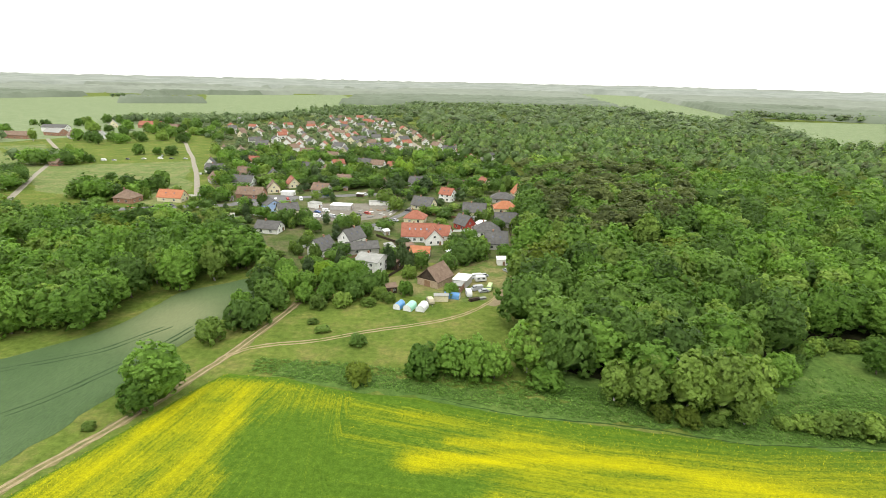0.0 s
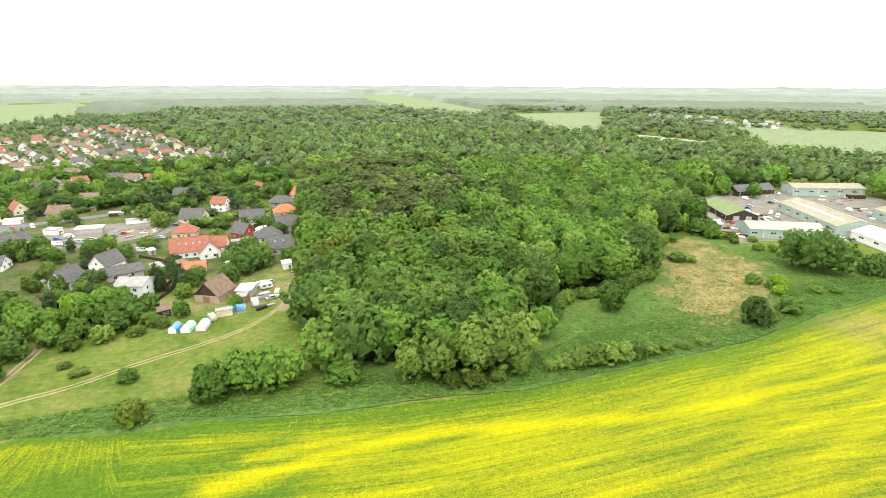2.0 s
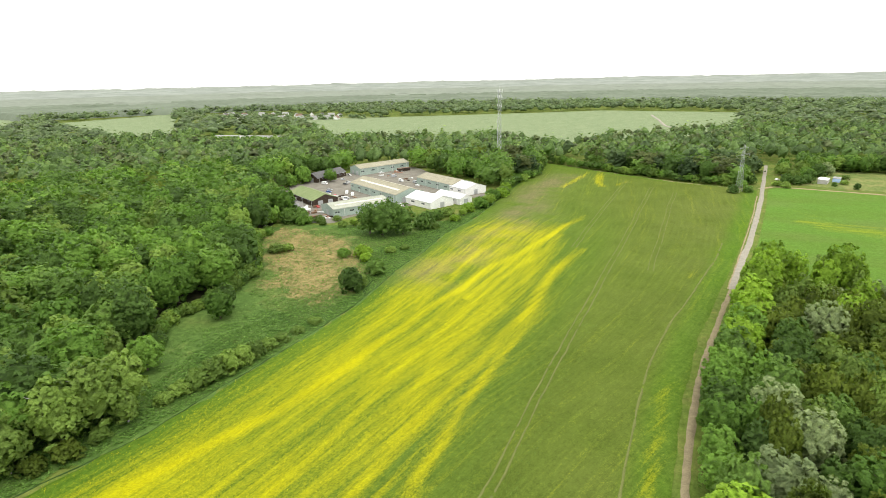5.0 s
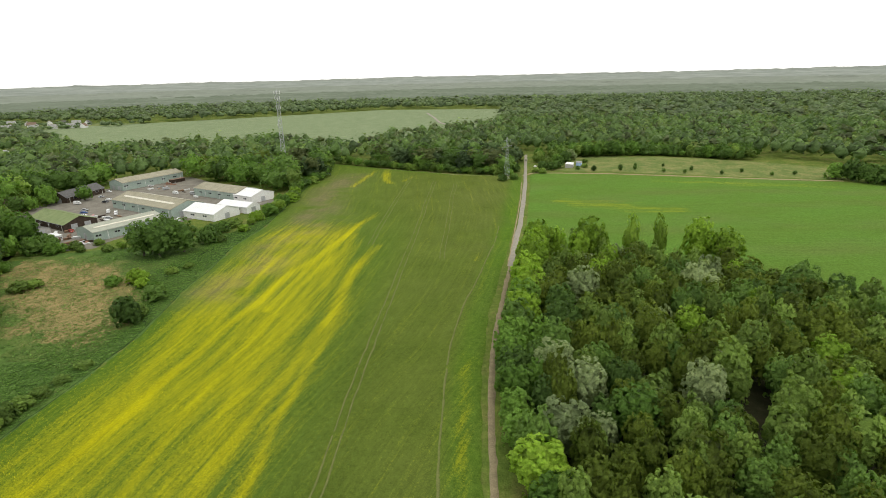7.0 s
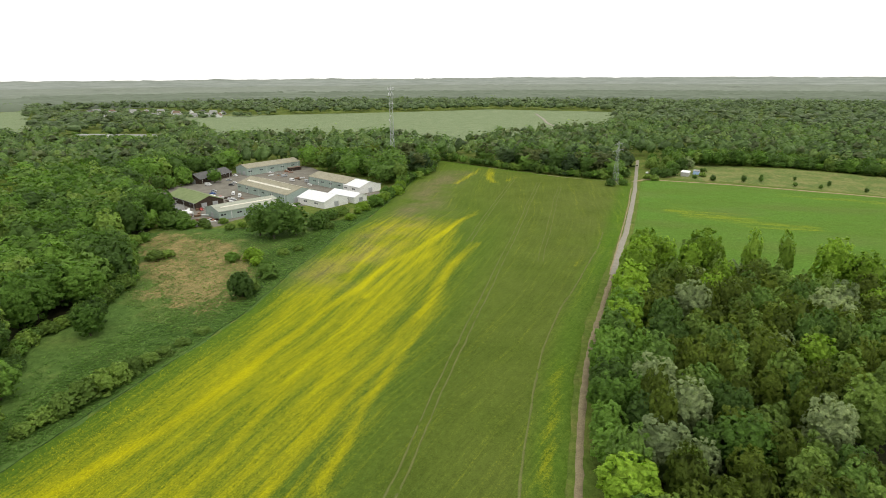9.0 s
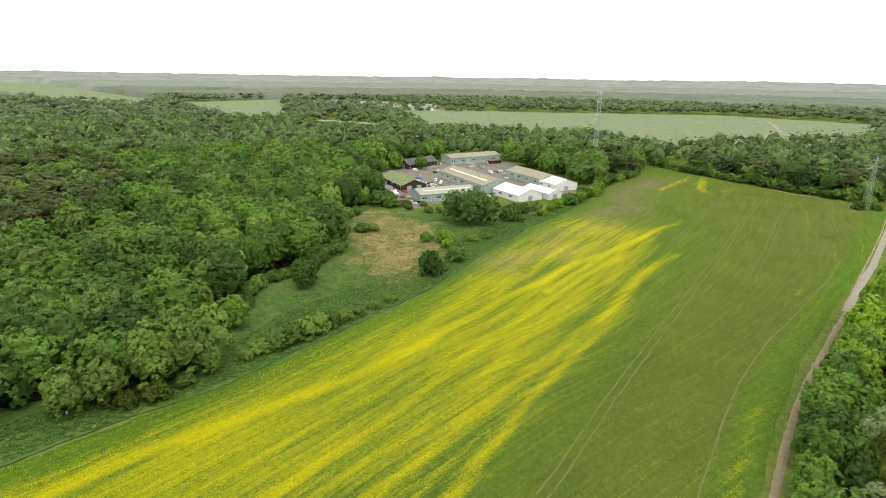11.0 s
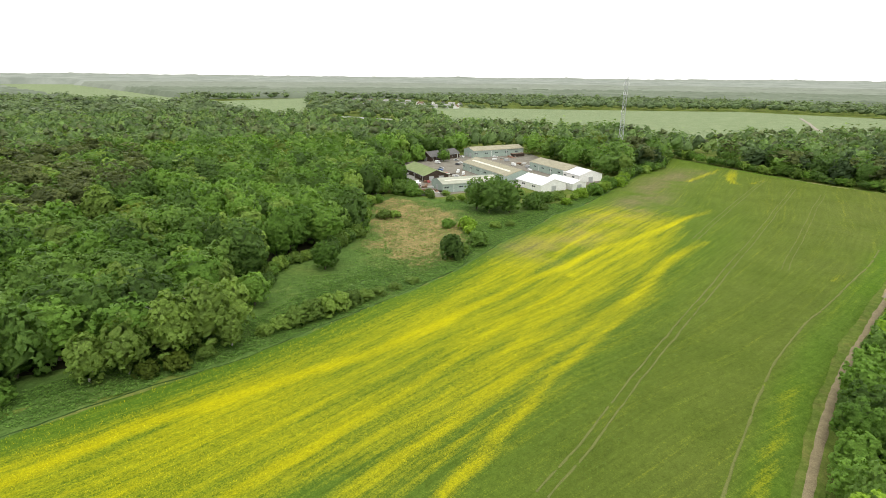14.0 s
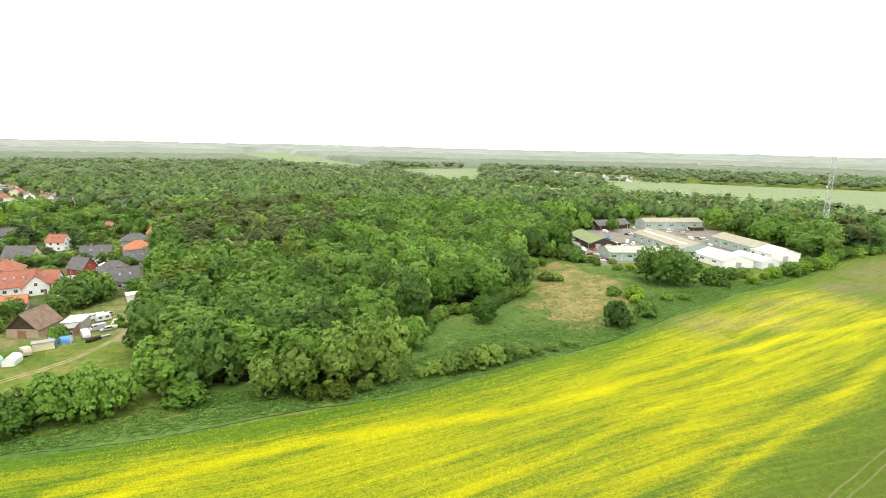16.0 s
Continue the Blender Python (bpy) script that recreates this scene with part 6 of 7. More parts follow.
H(-290, 404, 80, 7, 9, 3.0, 6.0, ROOF_BROWN, BRICK_WALL, **FARM)
H(-300, 810, 40, 10, 14, 3.6, 9.5, ROOF_PALE, WHITE_WALL, **FARM)


def far_house(x, y, ang, w, l, eave, ridge, roof, wall):
    """A small distant house: walls, roof, chimney, two gable windows and a side window."""
    ob = thing("house", x, y, ang, f"{WALL_SAY[wall.name]} house with a {ROOF_SAY[roof.name]} pitched roof", "house", "far village houses")
    FOOT.append((x, y, U * 0.5 * math.hypot(w, l) + 0.3))
    part("wall", gable_walls(w, l, eave, ridge), wall, ob)
    part("roof", gable_roof(w, l, eave, ridge), roof, ob)
    part("chimney", box(-0.4, 0.4, l * 0.1, l * 0.1 + 0.8, ridge - 0.8, ridge + 1.0), BRICK_WALL, ob)
    for xx in (-w * 0.22, w * 0.22):
        part("window", box(xx - 0.6, xx + 0.6, -l / 2 - 0.03, -l / 2, 1.0, 2.4), GLASS, ob)
    part("window", box(w / 2, w / 2 + 0.03, -1.2, 1.2, 1.0, 2.3), GLASS, ob)
    return ob


def far_houses():
    """Rows of houses along the far streets."""
    r = np.random.default_rng(5)
    roofs = [ROOF_RED, ROOF_BROWN, ROOF_RED, ROOF_GREY, ROOF_BROWN, ROOF_GREY, ROOF_RED, ROOF_GREY]
    walls = [WHITE_WALL, WHITE_WALL, WHITE_WALL, WHITE_WALL, CREAM_WALL]
    streets = [([(-9, 505), (-40, 610), (-66, 722), (-146, 963)], 15), ([(-48, 500), (-88, 620), (-130, 760), (-190, 940)], 13), ([(-80, 500), (-130, 640), (-190, 800)], 13), ([(-112, 490), (-170, 620), (-240, 780)], 14), ([(-150, 500), (-215, 620), (-280, 740)], 15), ([(30, 470), (16, 560), (-10, 680)], 12)]
    for pts, off in streets:
        for i, (x, y) in enumerate(polyline(pts, 19.0)):
            if r.random() < 0.08:
                continue
            side = off if i % 2 else -off * 0.6
            w, l, e = r.uniform(8.5, 10.5), r.uniform(11, 15), r.uniform(3.6, 5.2)
            far_house(float(x + side + r.uniform(-3, 3)), float(y + r.uniform(-5, 5)), float(r.choice([-60, 20, 30, 5, -15, 75, 100]) + r.uniform(-8, 8)), w, l, e, e + r.uniform(3.2, 4.2), roofs[r.integers(len(roofs))], walls[r.integers(len(walls))])
    for pts in ([(-30, 420), (-75, 440), (-120, 400)], [(-60, 470), (-110, 470)]):
        for x, y in polyline(pts, 20.0):
            e = r.uniform(3.4, 4.6)
            far_house(float(x + r.uniform(-6, 6)), float(y + r.uniform(-6, 6)), float(r.choice([-60, 20, 75])), 9, r.uniform(10, 13), e, e + 3.8, roofs[r.integers(len(roofs))], walls[r.integers(len(walls))])


def farther_houses():
    """Small houses of the next village, beyond the yard's woods."""
    r = np.random.default_rng(15)
    for pts in ([(770, 870), (815, 680), (845, 575)], [(810, 900), (860, 700)], [(860, 940), (900, 780), (880, 620)]):
        for x, y in polyline(pts, 31.0):
            e = r.uniform(3.4, 5.4)
            far_house(float(x + r.uniform(-8, 8)), float(y + r.uniform(-6, 6)), float(r.choice([-50, 30, 60, 110])), 10, r.uniform(11, 16), e, e + 4.4, (ROOF_PALE, ROOF_BROWN, ROOF_PALE, ROOF_GREY)[r.integers(4)], WHITE_WALL)


far_houses()
farther_houses()


# ---- industrial yard ----
def hall(x, y, ang, w, l, eave, ridge, wall, roof, label, lights=0, ribs=8, doors=1, name="industrial_hall"):
    """A long shed of sheet: ribbed roof, wall bays, rooflights and gates."""
    FOOT.append((x, y, 0.5 * math.hypot(w, l)))
    w, l, eave, ridge = w * SCALE, l * SCALE, eave * SCALE, ridge * SCALE
    ob = thing(name, x, y, ang, label, "hall", "halls of the yard")
    a, b = w / 2, l / 2
    part("wall", gable_walls(w, l, eave, ridge), wall, ob)
    part("roof", gable_roof(w, l, eave, ridge, 0.35, 0.16), roof, ob)
    for side in (-1, 1):
        for i in range(ribs):
            yy = ((i + 0.5) / ribs - 0.5) * l
            part("pilaster", box(min(side * a, side * (a + 0.12)), max(side * a, side * (a + 0.12)), yy - 0.12, yy + 0.12, 0, eave - 0.3), FRAME_WHITE if i % 3 == 0 else wall, ob)
            if eave > 3.8 and i % 2:
                window_part(ob, side * a, yy, eave * 0.5, l / ribs * 0.6, 0.9, "x", side, STEEL)
        part("gutter", box(min(side * (a + 0.36), side * (a + 0.5)), max(side * (a + 0.36), side * (a + 0.5)), -b, b, eave - 0.25, eave - 0.1), STEEL, ob)
    for i in range(lights):
        side = 1 if i % 2 else -1
        part("rooflight", slope_panel(w, eave, ridge, side, 0, 0.44, 0.58, l * 0.42, 0.26, 0.06), SKYLIGHT, ob)
    for i in range(doors):
        xx = ((i + 0.5) / doors - 0.5) * w * 0.8
        for out in (-1, 1):
            part("gate", box(xx - 1.7, xx + 1.7, min(out * b, out * (b + 0.08)), max(out * b, out * (b + 0.08)), 0, min(3.4, eave - 0.2)), STEEL, ob)
    return ob


D = -27.5  # the yard's axis
hall(283, 172, D, 19, 54, 4.6, 7.4, GREEN_SHEET, ROOF_TAN, "large green-walled hall with a lichened tan roof", 2, 12, 2)
hall(316, 149, D, 16, 38, 4.6, 6.8, GREEN_SHEET, ROOF_TAN, "green-walled hall with a tan roof", 0, 9, 2)
hall(356, 222, 66, 14, 44, 5.0, 7.0, GREEN_SHEET, ROOF_TAN, "long hall with a pale tan roof behind the yard", 0, 10, 2)
hall(240, 164, 60, 16, 32, 4.2, 6.0, GREEN_SHEET, ROOF_SAGE, "pale green hall with a sage sheet roof", 2, 8, 1)
hall(267, 134, D + 4, 16, 22, 3.6, 6.2, WHITE_WALL, ROOF_WHITE, "bright white hall tent with a pitched roof", 0, 5, 1, "hall_tent")
hall(279, 125, D + 4, 9, 21, 3.4, 5.0, WHITE_WALL, ROOF_WHITE, "narrow white hall tent", 0, 5, 1, "hall_tent")
hall(304, 127, D, 16, 15, 4.0, 6.4, WHITE_WALL, ROOF_WHITE, "square white hall tent at the end of a hall", 0, 4, 1, "hall_tent")
hall(253, 203, D, 15, 34, 3.2, 6.0, DARK_TIMBER, ROOF_MOSS, "open timber shed with a moss green roof", 0, 8, 2, "timber_shed")
hall(314, 240, 86, 10, 30, 3.2, 6.2, DARK_TIMBER, ROOF_GREY, "dark shed with a grey pitched roof under trees", 0, 7, 1, "timber_shed")
hall(283, 256, 10, 10, 16, 3.6, 7.0, BRICK_WALL, ROOF_BROWN, "reddish brick building under trees", 0, 4, 1, "brick_building")
hall(234, 203, D + 10, 8, 12, 2.8, 4.2, GREY_WALL, ROOF_GREY, "low grey shed beside the green-roofed one", 0, 3, 1, "low_shed")
hall(243, 214, D, 7, 12, 2.8, 4.0, GREY_WALL, ROOF_PALE, "low pale shed beside the green-roofed one", 0, 3, 1, "low_shed")
shed("container", 226, 186, -28, 3, 9, 2.7, WHITE_WALL, ROOF_WHITE, "white storage container in the yard", "container", 0.0)
shed("container", 362, 205, 66, 4, 12, 2.7, DARK_TIMBER, ROOF_BROWN, "dark brown container row", "container", 0.0)
FOOT.extend([(260, 215, 14), (300, 225, 20), (340, 205, 16), (330, 180, 14), (300, 195, 14), (250, 185, 10), (222, 175, 12), (345, 190, 10)])


# ---- vehicles and camp things ----
def wheels(parent, w, l, r=0.32):
    for sx in (-1, 1):
        for sy in (-0.31, 0.31):
            bm = bmesh.new()
            add_tube(bm, (sx * (w / 2 - 0.2), sy * l, r), (sx * (w / 2 + 0.01), sy * l, r), r, r, 14)
            wh = part("wheel", bm, RUBBER, parent)
            bm = bmesh.new()
            add_tube(bm, (sx * (w / 2 - 0.02), sy * l, r), (sx * (w / 2 + 0.03), sy * l, r), r * 0.6, r * 0.55, 10)
            part("rim", bm, STEEL, wh)


def body_of(profile, w, taper=0.86, soft=0.06):
    """A body drawn from its side outline (y, z), narrower at the top."""
    bm = bmesh.new()
    zs = [z for _, z in profile]
    lo, hi = min(zs), max(zs)
    sides = []
    for s in (-1, 1):
        sides.append([bm.verts.new((s * w / 2 * (1 - (1 - taper) * max(0, (z - lo) / (hi - lo) - 0.45) / 0.55), y, z)) for y, z in profile])
    n = len(profile)
    bm.faces.new(sides[0])
    bm.faces.new(sides[1][::-1])
    for i in range(n):
        j = (i + 1) % n
        bm.faces.new((sides[0][j], sides[0][i], sides[1][i], sides[1][j]))
    bmesh.ops.recalc_face_normals(bm, faces=bm.faces[:])
    bmesh.ops.bevel(bm, geom=bm.edges[:], offset=soft, segments=2, affect="EDGES", profile=0.6)
    return bm


def car(x, y, ang, paint, van=False, group="parked cars"):
    colour = paint
    if van:
        l, w = 4.9, 1.95
        prof = [(-2.45, 0.35), (2.45, 0.35), (2.45, 2.2), (-1.3, 2.25), (-1.9, 1.35), (-2.4, 1.15)]
        ob = thing("van", x, y, ang, f"{colour} panel van parked on the ground", "van", group)
        glass = [(-1.88, 1.38), (-1.28, 2.1), (-0.4, 2.1), (-0.4, 1.38)]
    else:
        l, w = 4.3, 1.78
        prof = [(-2.15, 0.3), (2.15, 0.3), (2.15, 0.85), (1.75, 0.98), (1.2, 1.45), (-0.4, 1.47), (-1.15, 0.98), (-2.1, 0.8)]
        ob = thing("car", x, y, ang, f"{colour} car parked on the ground", "car", group)
        glass = [(-1.05, 1.0), (-0.38, 1.42), (1.15, 1.4), (1.68, 1.0)]
    part("body", body_of(prof, w), PAINT[paint], ob)
    bm = bmesh.new()
    for s in (-1, 1):
        k = w / 2 * (0.93 if van else 0.915)
        k0 = w / 2 + 0.012
        v = [bm.verts.new((s * (k0 if z < 1.2 else k), yy, z)) for yy, z in glass]
        bm.faces.new(v if s > 0 else v[::-1])
    part("side_window", bm, GLASS, ob)
    y0, z0, y1, z1 = glass[0][0], glass[0][1], glass[1][0], glass[1][1]
    bm = bmesh.new()
    v = [bm.verts.new(p) for p in ((-w * 0.40, y0 - 0.05, z0 + 0.02), (w * 0.40, y0 - 0.05, z0 + 0.02), (w * 0.36, y1 - 0.04, z1 + 0.03), (-w * 0.36, y1 - 0.04, z1 + 0.03))]
    bm.faces.new(v)
    part("windscreen", bm, GLASS, ob)
    for s in (-1, 1):
        part("headlight", box(s * w * 0.33 - 0.16, s * w * 0.33 + 0.16, -l / 2 - 0.02, -l / 2 + 0.08, 0.62, 0.76), FRAME_WHITE, ob)
        part("tail_light", box(s * w * 0.38 - 0.1, s * w * 0.38 + 0.1, l / 2 - 0.06, l / 2 + 0.02, 0.66, 0.82), RED_WALL, ob)
    wheels(ob, w, l)
    FOOT.append((x, y, 3.0))
    return ob


def caravan(x, y, ang, paint, l=5.0):
    ob = thing("caravan", x, y, ang, f"{paint} touring caravan standing on the grass", "caravan", "caravans")
    b = l / 2
    prof = [(-b, 0.45), (b, 0.45), (b + 0.1, 1.4), (b - 0.25, 2.5), (-b + 0.3, 2.5), (-b - 0.12, 1.4)]
    part("body", body_of(prof, 2.2, 0.95, 0.1), PAINT[paint], ob)
    for s in (-1, 1):
        for yy in (-b * 0.5, b * 0.45):
            window_part(ob, s * 1.1, yy, 1.35, 1.0, 0.6, "x", s, STEEL)
        bm = bmesh.new()
        add_tube(bm, (s * 0.9, 0, 0.33), (s * 1.08, 0, 0.33), 0.33, 0.33, 14)
        part("wheel", bm, RUBBER, ob)
    bm = bmesh.new()
    add_tube(bm, (0, -b, 0.45), (0, -b - 1.2, 0.45), 0.06, 0.05, 6)
    add_tube(bm, (0, -b - 1.05, 0.5), (0, -b - 1.05, 0.0), 0.04, 0.04, 6)
    part("drawbar", bm, STEEL, ob)
    part("rooflight", box(-0.35, 0.35, -0.3, 0.3, 2.49, 2.6, 0.03), SKYLIGHT, ob)
    FOOT.append((x, y, 3.0))
    return ob


def tent_hall(x, y, ang, canvas, label, w=3.2, l=5.2):
    """A tunnel tent: arched cover, end panel, hoops."""
    ob = thing("garage_tent", x, y, ang, label, "tent", "storage tents")
    prof = [(w / 2 * math.cos(math.pi * i / 10), 1.1 + 1.3 * math.sin(math.pi * i / 10)) for i in range(11)]
    prof = [(w / 2, 0.0)] + prof + [(-w / 2, 0.0)]
    bm = bmesh.new()
    rows = [[bm.verts.new((x0, yy, z)) for x0, z in prof] for yy in (-l / 2, -l / 4, 0, l / 4, l / 2)]
    for i, row in enumerate(rows):
        if i % 2:
            for v in row:
                v.co.z *= 0.965
    for r0, r1 in zip(rows, rows[1:]):
        for i in range(len(prof) - 1):
            bm.faces.new((r0[i], r0[i + 1], r1[i + 1], r1[i]))
    bm.faces.new(rows[-1])
    part("cover", bm, canvas, ob)
    bm = bmesh.new()
    f = [bm.verts.new((x0 * 0.98, -l / 2 + 0.05, z)) for x0, z in prof]
    bm.faces.new(f[::-1])
    part("end_panel", bm, CANVAS_WHITE, ob)
    for yy in (-l / 2 - 0.02, l / 2 + 0.02):
        bm = bmesh.new()
        for p, q in zip(prof, prof[1:]):
            add_tube(bm, (p[0], yy, p[1]), (q[0], yy, q[1]), 0.05, 0.05, 5)
        part("hoop", bm, STEEL, ob)
    return ob


tent_hall(-13.2, 155.5, -22, CANVAS_BLUE, "blue tarpaulin storage tent on the grass", 2.8, 4.4)
tent_hall(-9.8, 154.8, -22, CANVAS_GREEN, "green and white storage tent on the grass")
tent_hall(-6.0, 154.6, -18, CANVAS_WHITE, "white storage tent on the grass")
tent_hall(3.4, 164.5, 75, CANVAS_BLUE, "long blue tarpaulin tent beside the hut", 3.0, 6.0)
shed("site_hut", -0.2, 162.0, 92, 2.6, 5.4, 2.3, CREAM_WALL, ROOF_PALE, "low cream caravan hut with two windows", "hut", 0.0)
caravan(8.8, 166.5, 8, "white", 4.4)
caravan(-3.6, 159.0, 20, "sand", 3.4)
car(16.2, 172.5, -14, "lime", True)
car(11.8, 171.5, -70, "silver", True)
car(14.0, 170.0, -75, "silver")
car(12.0, 183.0, -75, "white", True)
car(14.8, 185.0, -72, "silver")
car(9.0, 181.0, -20, "black")
caravan(13.5, 180.2, -75, "white", 4.6)
car(27.0, 192.0, 40, "black")
car(24.0, 191.0, 30, "silver")
for x, y, ang, c, van in ((-64, 266, 70, "white", True), (-61, 268, 72, "silver", False), (-66, 262, 70, "white", True), (-59, 263, 66, "white", False), (-95, 300, 20, "white", True), (-99, 296, 15, "silver", False), (-103, 303, 10, "black", False), (-90, 306, 30, "red", False), (-112, 293, 80, "white", False), (-146, 283, 80, "black", False), (-128, 303, 85, "white", False), (-82, 305, 20, "white", True)):
    car(x, y, ang, c, van)
for x, y, ang, c, van in ((-271, 431, 80, "white", True), (-264, 433, 85, "white", False), (-278, 428, 80, "silver", False), (-257, 440, 80, "black", False), (-246, 444, 85, "white", False), (-234, 447, 80, "white", True), (-226, 449, 80, "black", False), (-215, 450, 85, "silver", False), (-285, 425, 70, "white", False), (-240, 462, 10, "silver", False)):
    car(x, y, ang, c, van, "vehicles stored on the lot")
for x, y, ang, c, van in ((275, 195, -60, "white", True), (271, 188, -60, "white", True), (296, 228, -5, "white", True), (314, 226, 60, "silver", False), (347, 215, 60, "white", False), (320, 172, -30, "silver", True), (318, 164, -30, "white", True), (330, 232, -20, "white", False), (256, 146, 80, "white", True), (266, 197, -50, "red", False), (262, 186, 30, "silver", False), (268, 204, 20, "white", False), (274, 208, 24, "blue", False), (280, 212, 24, "silver", False), (322, 184, -30, "white", True), (336, 198, 60, "silver", True), (300, 214, 10, "black", False), (306, 216, 10, "white", False), (248, 178, 60, "white", True), (238, 188, -30, "red", False), (310, 205, 60, "white", False)):
    car(x, y, ang, c, van, "vehicles in the yard")


def boards(x, y, ang, n, label, mat, seed):
    """A stack of boards or sheets lying in the yard."""
    ob = thing("board_stack", x, y, ang, label, "stack", "stacks in the yard")
    r = random.Random(seed)
    for i in range(n):
        bm = box(-0.6 + r.uniform(-0.2, 0.2), 0.6 + r.uniform(-0.2, 0.2), -2.2 + r.uniform(-0.3, 0.3), 2.2 + r.uniform(-0.3, 0.3), 0.16 * i, 0.16 * i + 0.14)
        part("board", bm, mat, ob)
    FOOT.append((x, y, 2.5))


for k, (x, y, ang, mat) in enumerate(((219, 167, 40, FRAME_WHITE), (223, 172, 70, DOOR_WOOD), (228, 178, 20, FRAME_WHITE), (217, 172, 80, ROOF_PALE), (250, 190, -30, DOOR_WOOD), (256, 190, -40, DOOR_WOOD), (259, 185, -20, FRAME_WHITE), (318, 158, -28, DOOR_WOOD), (312, 166, -28, FRAME_WHITE), (344, 207, 66, ROOF_PALE), (337, 209, 66, FRAME_WHITE), (10.5, 162.5, -60, DARK_TIMBER), (12.5, 163.6, -70, ROOF_PALE))):
    boards(x, y, ang, 5 + k % 3, "stack of boards and sheets lying on the ground", mat, k)


lot_r = random.Random(78)
for k in range(18):
    boards(-38 + lot_r.uniform(-10, 12), 276 + lot_r.uniform(-9, 10), lot_r.uniform(0, 180), lot_r.randint(2, 5), "low stack of pale slabs stored on the gravel lot", lot_r.choice((ROOF_PALE, GREY_WALL, FRAME_WHITE, DOOR_WOOD)), 200 + k)
yard_r = random.Random(77)
for k in range(36):
    x, y = ((232 + yard_r.uniform(-6, 8), 184 + yard_r.uniform(-10, 12)), (262 + yard_r.uniform(-6, 6), 190 + yard_r.uniform(-8, 8)), (350 + yard_r.uniform(-14, 10), 206 + yard_r.uniform(-4, 3)), (330 + yard_r.uniform(-5, 5), 175 + yard_r.uniform(-12, 14)), (222 + yard_r.uniform(-6, 4), 170 + yard_r.uniform(-5, 6)))[k % 5]
    boards(x, y, yard_r.choice((-28, 62, 20, -60)) + yard_r.uniform(-6, 6), yard_r.randint(3, 8), "stack of boards and sheets lying on the ground", yard_r.choice((DOOR_WOOD, DOOR_WOOD, ROOF_PALE, FRAME_WHITE, DARK_TIMBER, BRICK_WALL)), 100 + k)


# ---- mast, pylon, hut ----
def lattice(ob, h, half0, half1, legs_r, bay):
    def half(z):
        return half0 + (half1 - half0) * z / h
    corners = ((-1, -1), (1, -1), (1, 1), (-1, 1))
    for cx, cy in corners:
        bm = bmesh.new()
        add_tube(bm, (cx * half0, cy * half0, -0.2), (cx * half1, cy * half1, h), legs_r, legs_r * 0.7, 6)
        part("leg", bm, STEEL, ob)
    z, flip = 0.0, 0
    while z < h - 0.1:
        z1 = min(h, z + bay)
        for i in range(4):
            a, b = corners[i], corners[(i + 1) % 4]
            p, q = (a[0] * half(z), a[1] * half(z), z), (b[0] * half(z1), b[1] * half(z1), z1)
            p2, q2 = (b[0] * half(z), b[1] * half(z), z), (a[0] * half(z1), a[1] * half(z1), z1)
            for s, t in ((p, q), (p2, q2), (q2, q)):
                bm = bmesh.new()
                add_tube(bm, s, t, legs_r * 0.45, legs_r * 0.45, 4)
                part("brace", bm, STEEL, ob)
        z = z1


def radio_mast():
    ob = thing("radio_mast", 412, 147, 20, "tall grey lattice radio mast with antennas", "mast", u=1.0)
    lattice(ob, 57, 1.7, 0.9, 0.18, 4.4)
    for z, n, r in ((55.5, 6, 2.2), (51.5, 6, 2.0), (45.0, 3, 1.7)):
        bm = bmesh.new()
        add_tube(bm, (0, 0, z - 0.1), (0, 0, z + 0.1), r, r, 12)
        part("platform", bm, STEEL, ob)
        for i in range(n):
            a = 2 * math.pi * i / n
            bm = box(-0.18, 0.18, -0.1, 0.1, z - 0.6, z + 1.7, 0.04)
            bmesh.ops.transform(bm, matrix=pose(r * math.cos(a), r * math.sin(a), 0, 0, 0, math.degrees(a) + 90), verts=bm.verts[:])
            part("antenna", bm, FRAME_WHITE, ob)
    for z, a in ((36, 0.5), (33, 2.0)):
        bm = bmesh.new()
        c = (1.4 * math.cos(a), 1.4 * math.sin(a), z)
        add_tube(bm, c, (c[0] + 0.5 * math.cos(a), c[1] + 0.5 * math.sin(a), z), 0.6, 0.7, 14)
        part("dish", bm, FRAME_WHITE, ob)
    bm = bmesh.new()
    add_tube(bm, (0, 0, 57), (0, 0, 60), 0.09, 0.04, 6)
    part("rod", bm, STEEL, ob)
    FOOT.append((412, 147, 3))


def pylon(x, y, h=27):
    ob = thing("power_pylon", x, y, -30, "thin grey lattice power pylon with two cross arms", "pylon", "power pylons", u=1.0)
    lattice(ob, h, 1.5, 0.3, 0.05, 4.0)
    for z, w in ((h - 2, 4.5), (h - 6, 6.5)):
        bm = bmesh.new()
        for s in (-1, 1):
            add_tube(bm, (s * 0.3, 0.2, z), (s * w, 0, z + 0.3), 0.08, 0.05, 4)
            add_tube(bm, (s * 0.3, -0.2, z + 1.0), (s * w, 0, z + 0.35), 0.07, 0.05, 4)
            add_tube(bm, (s * w, 0, z + 0.3), (s * w, 0, z - 1.0), 0.06, 0.06, 6)
        part("cross_arm", bm, STEEL, ob)


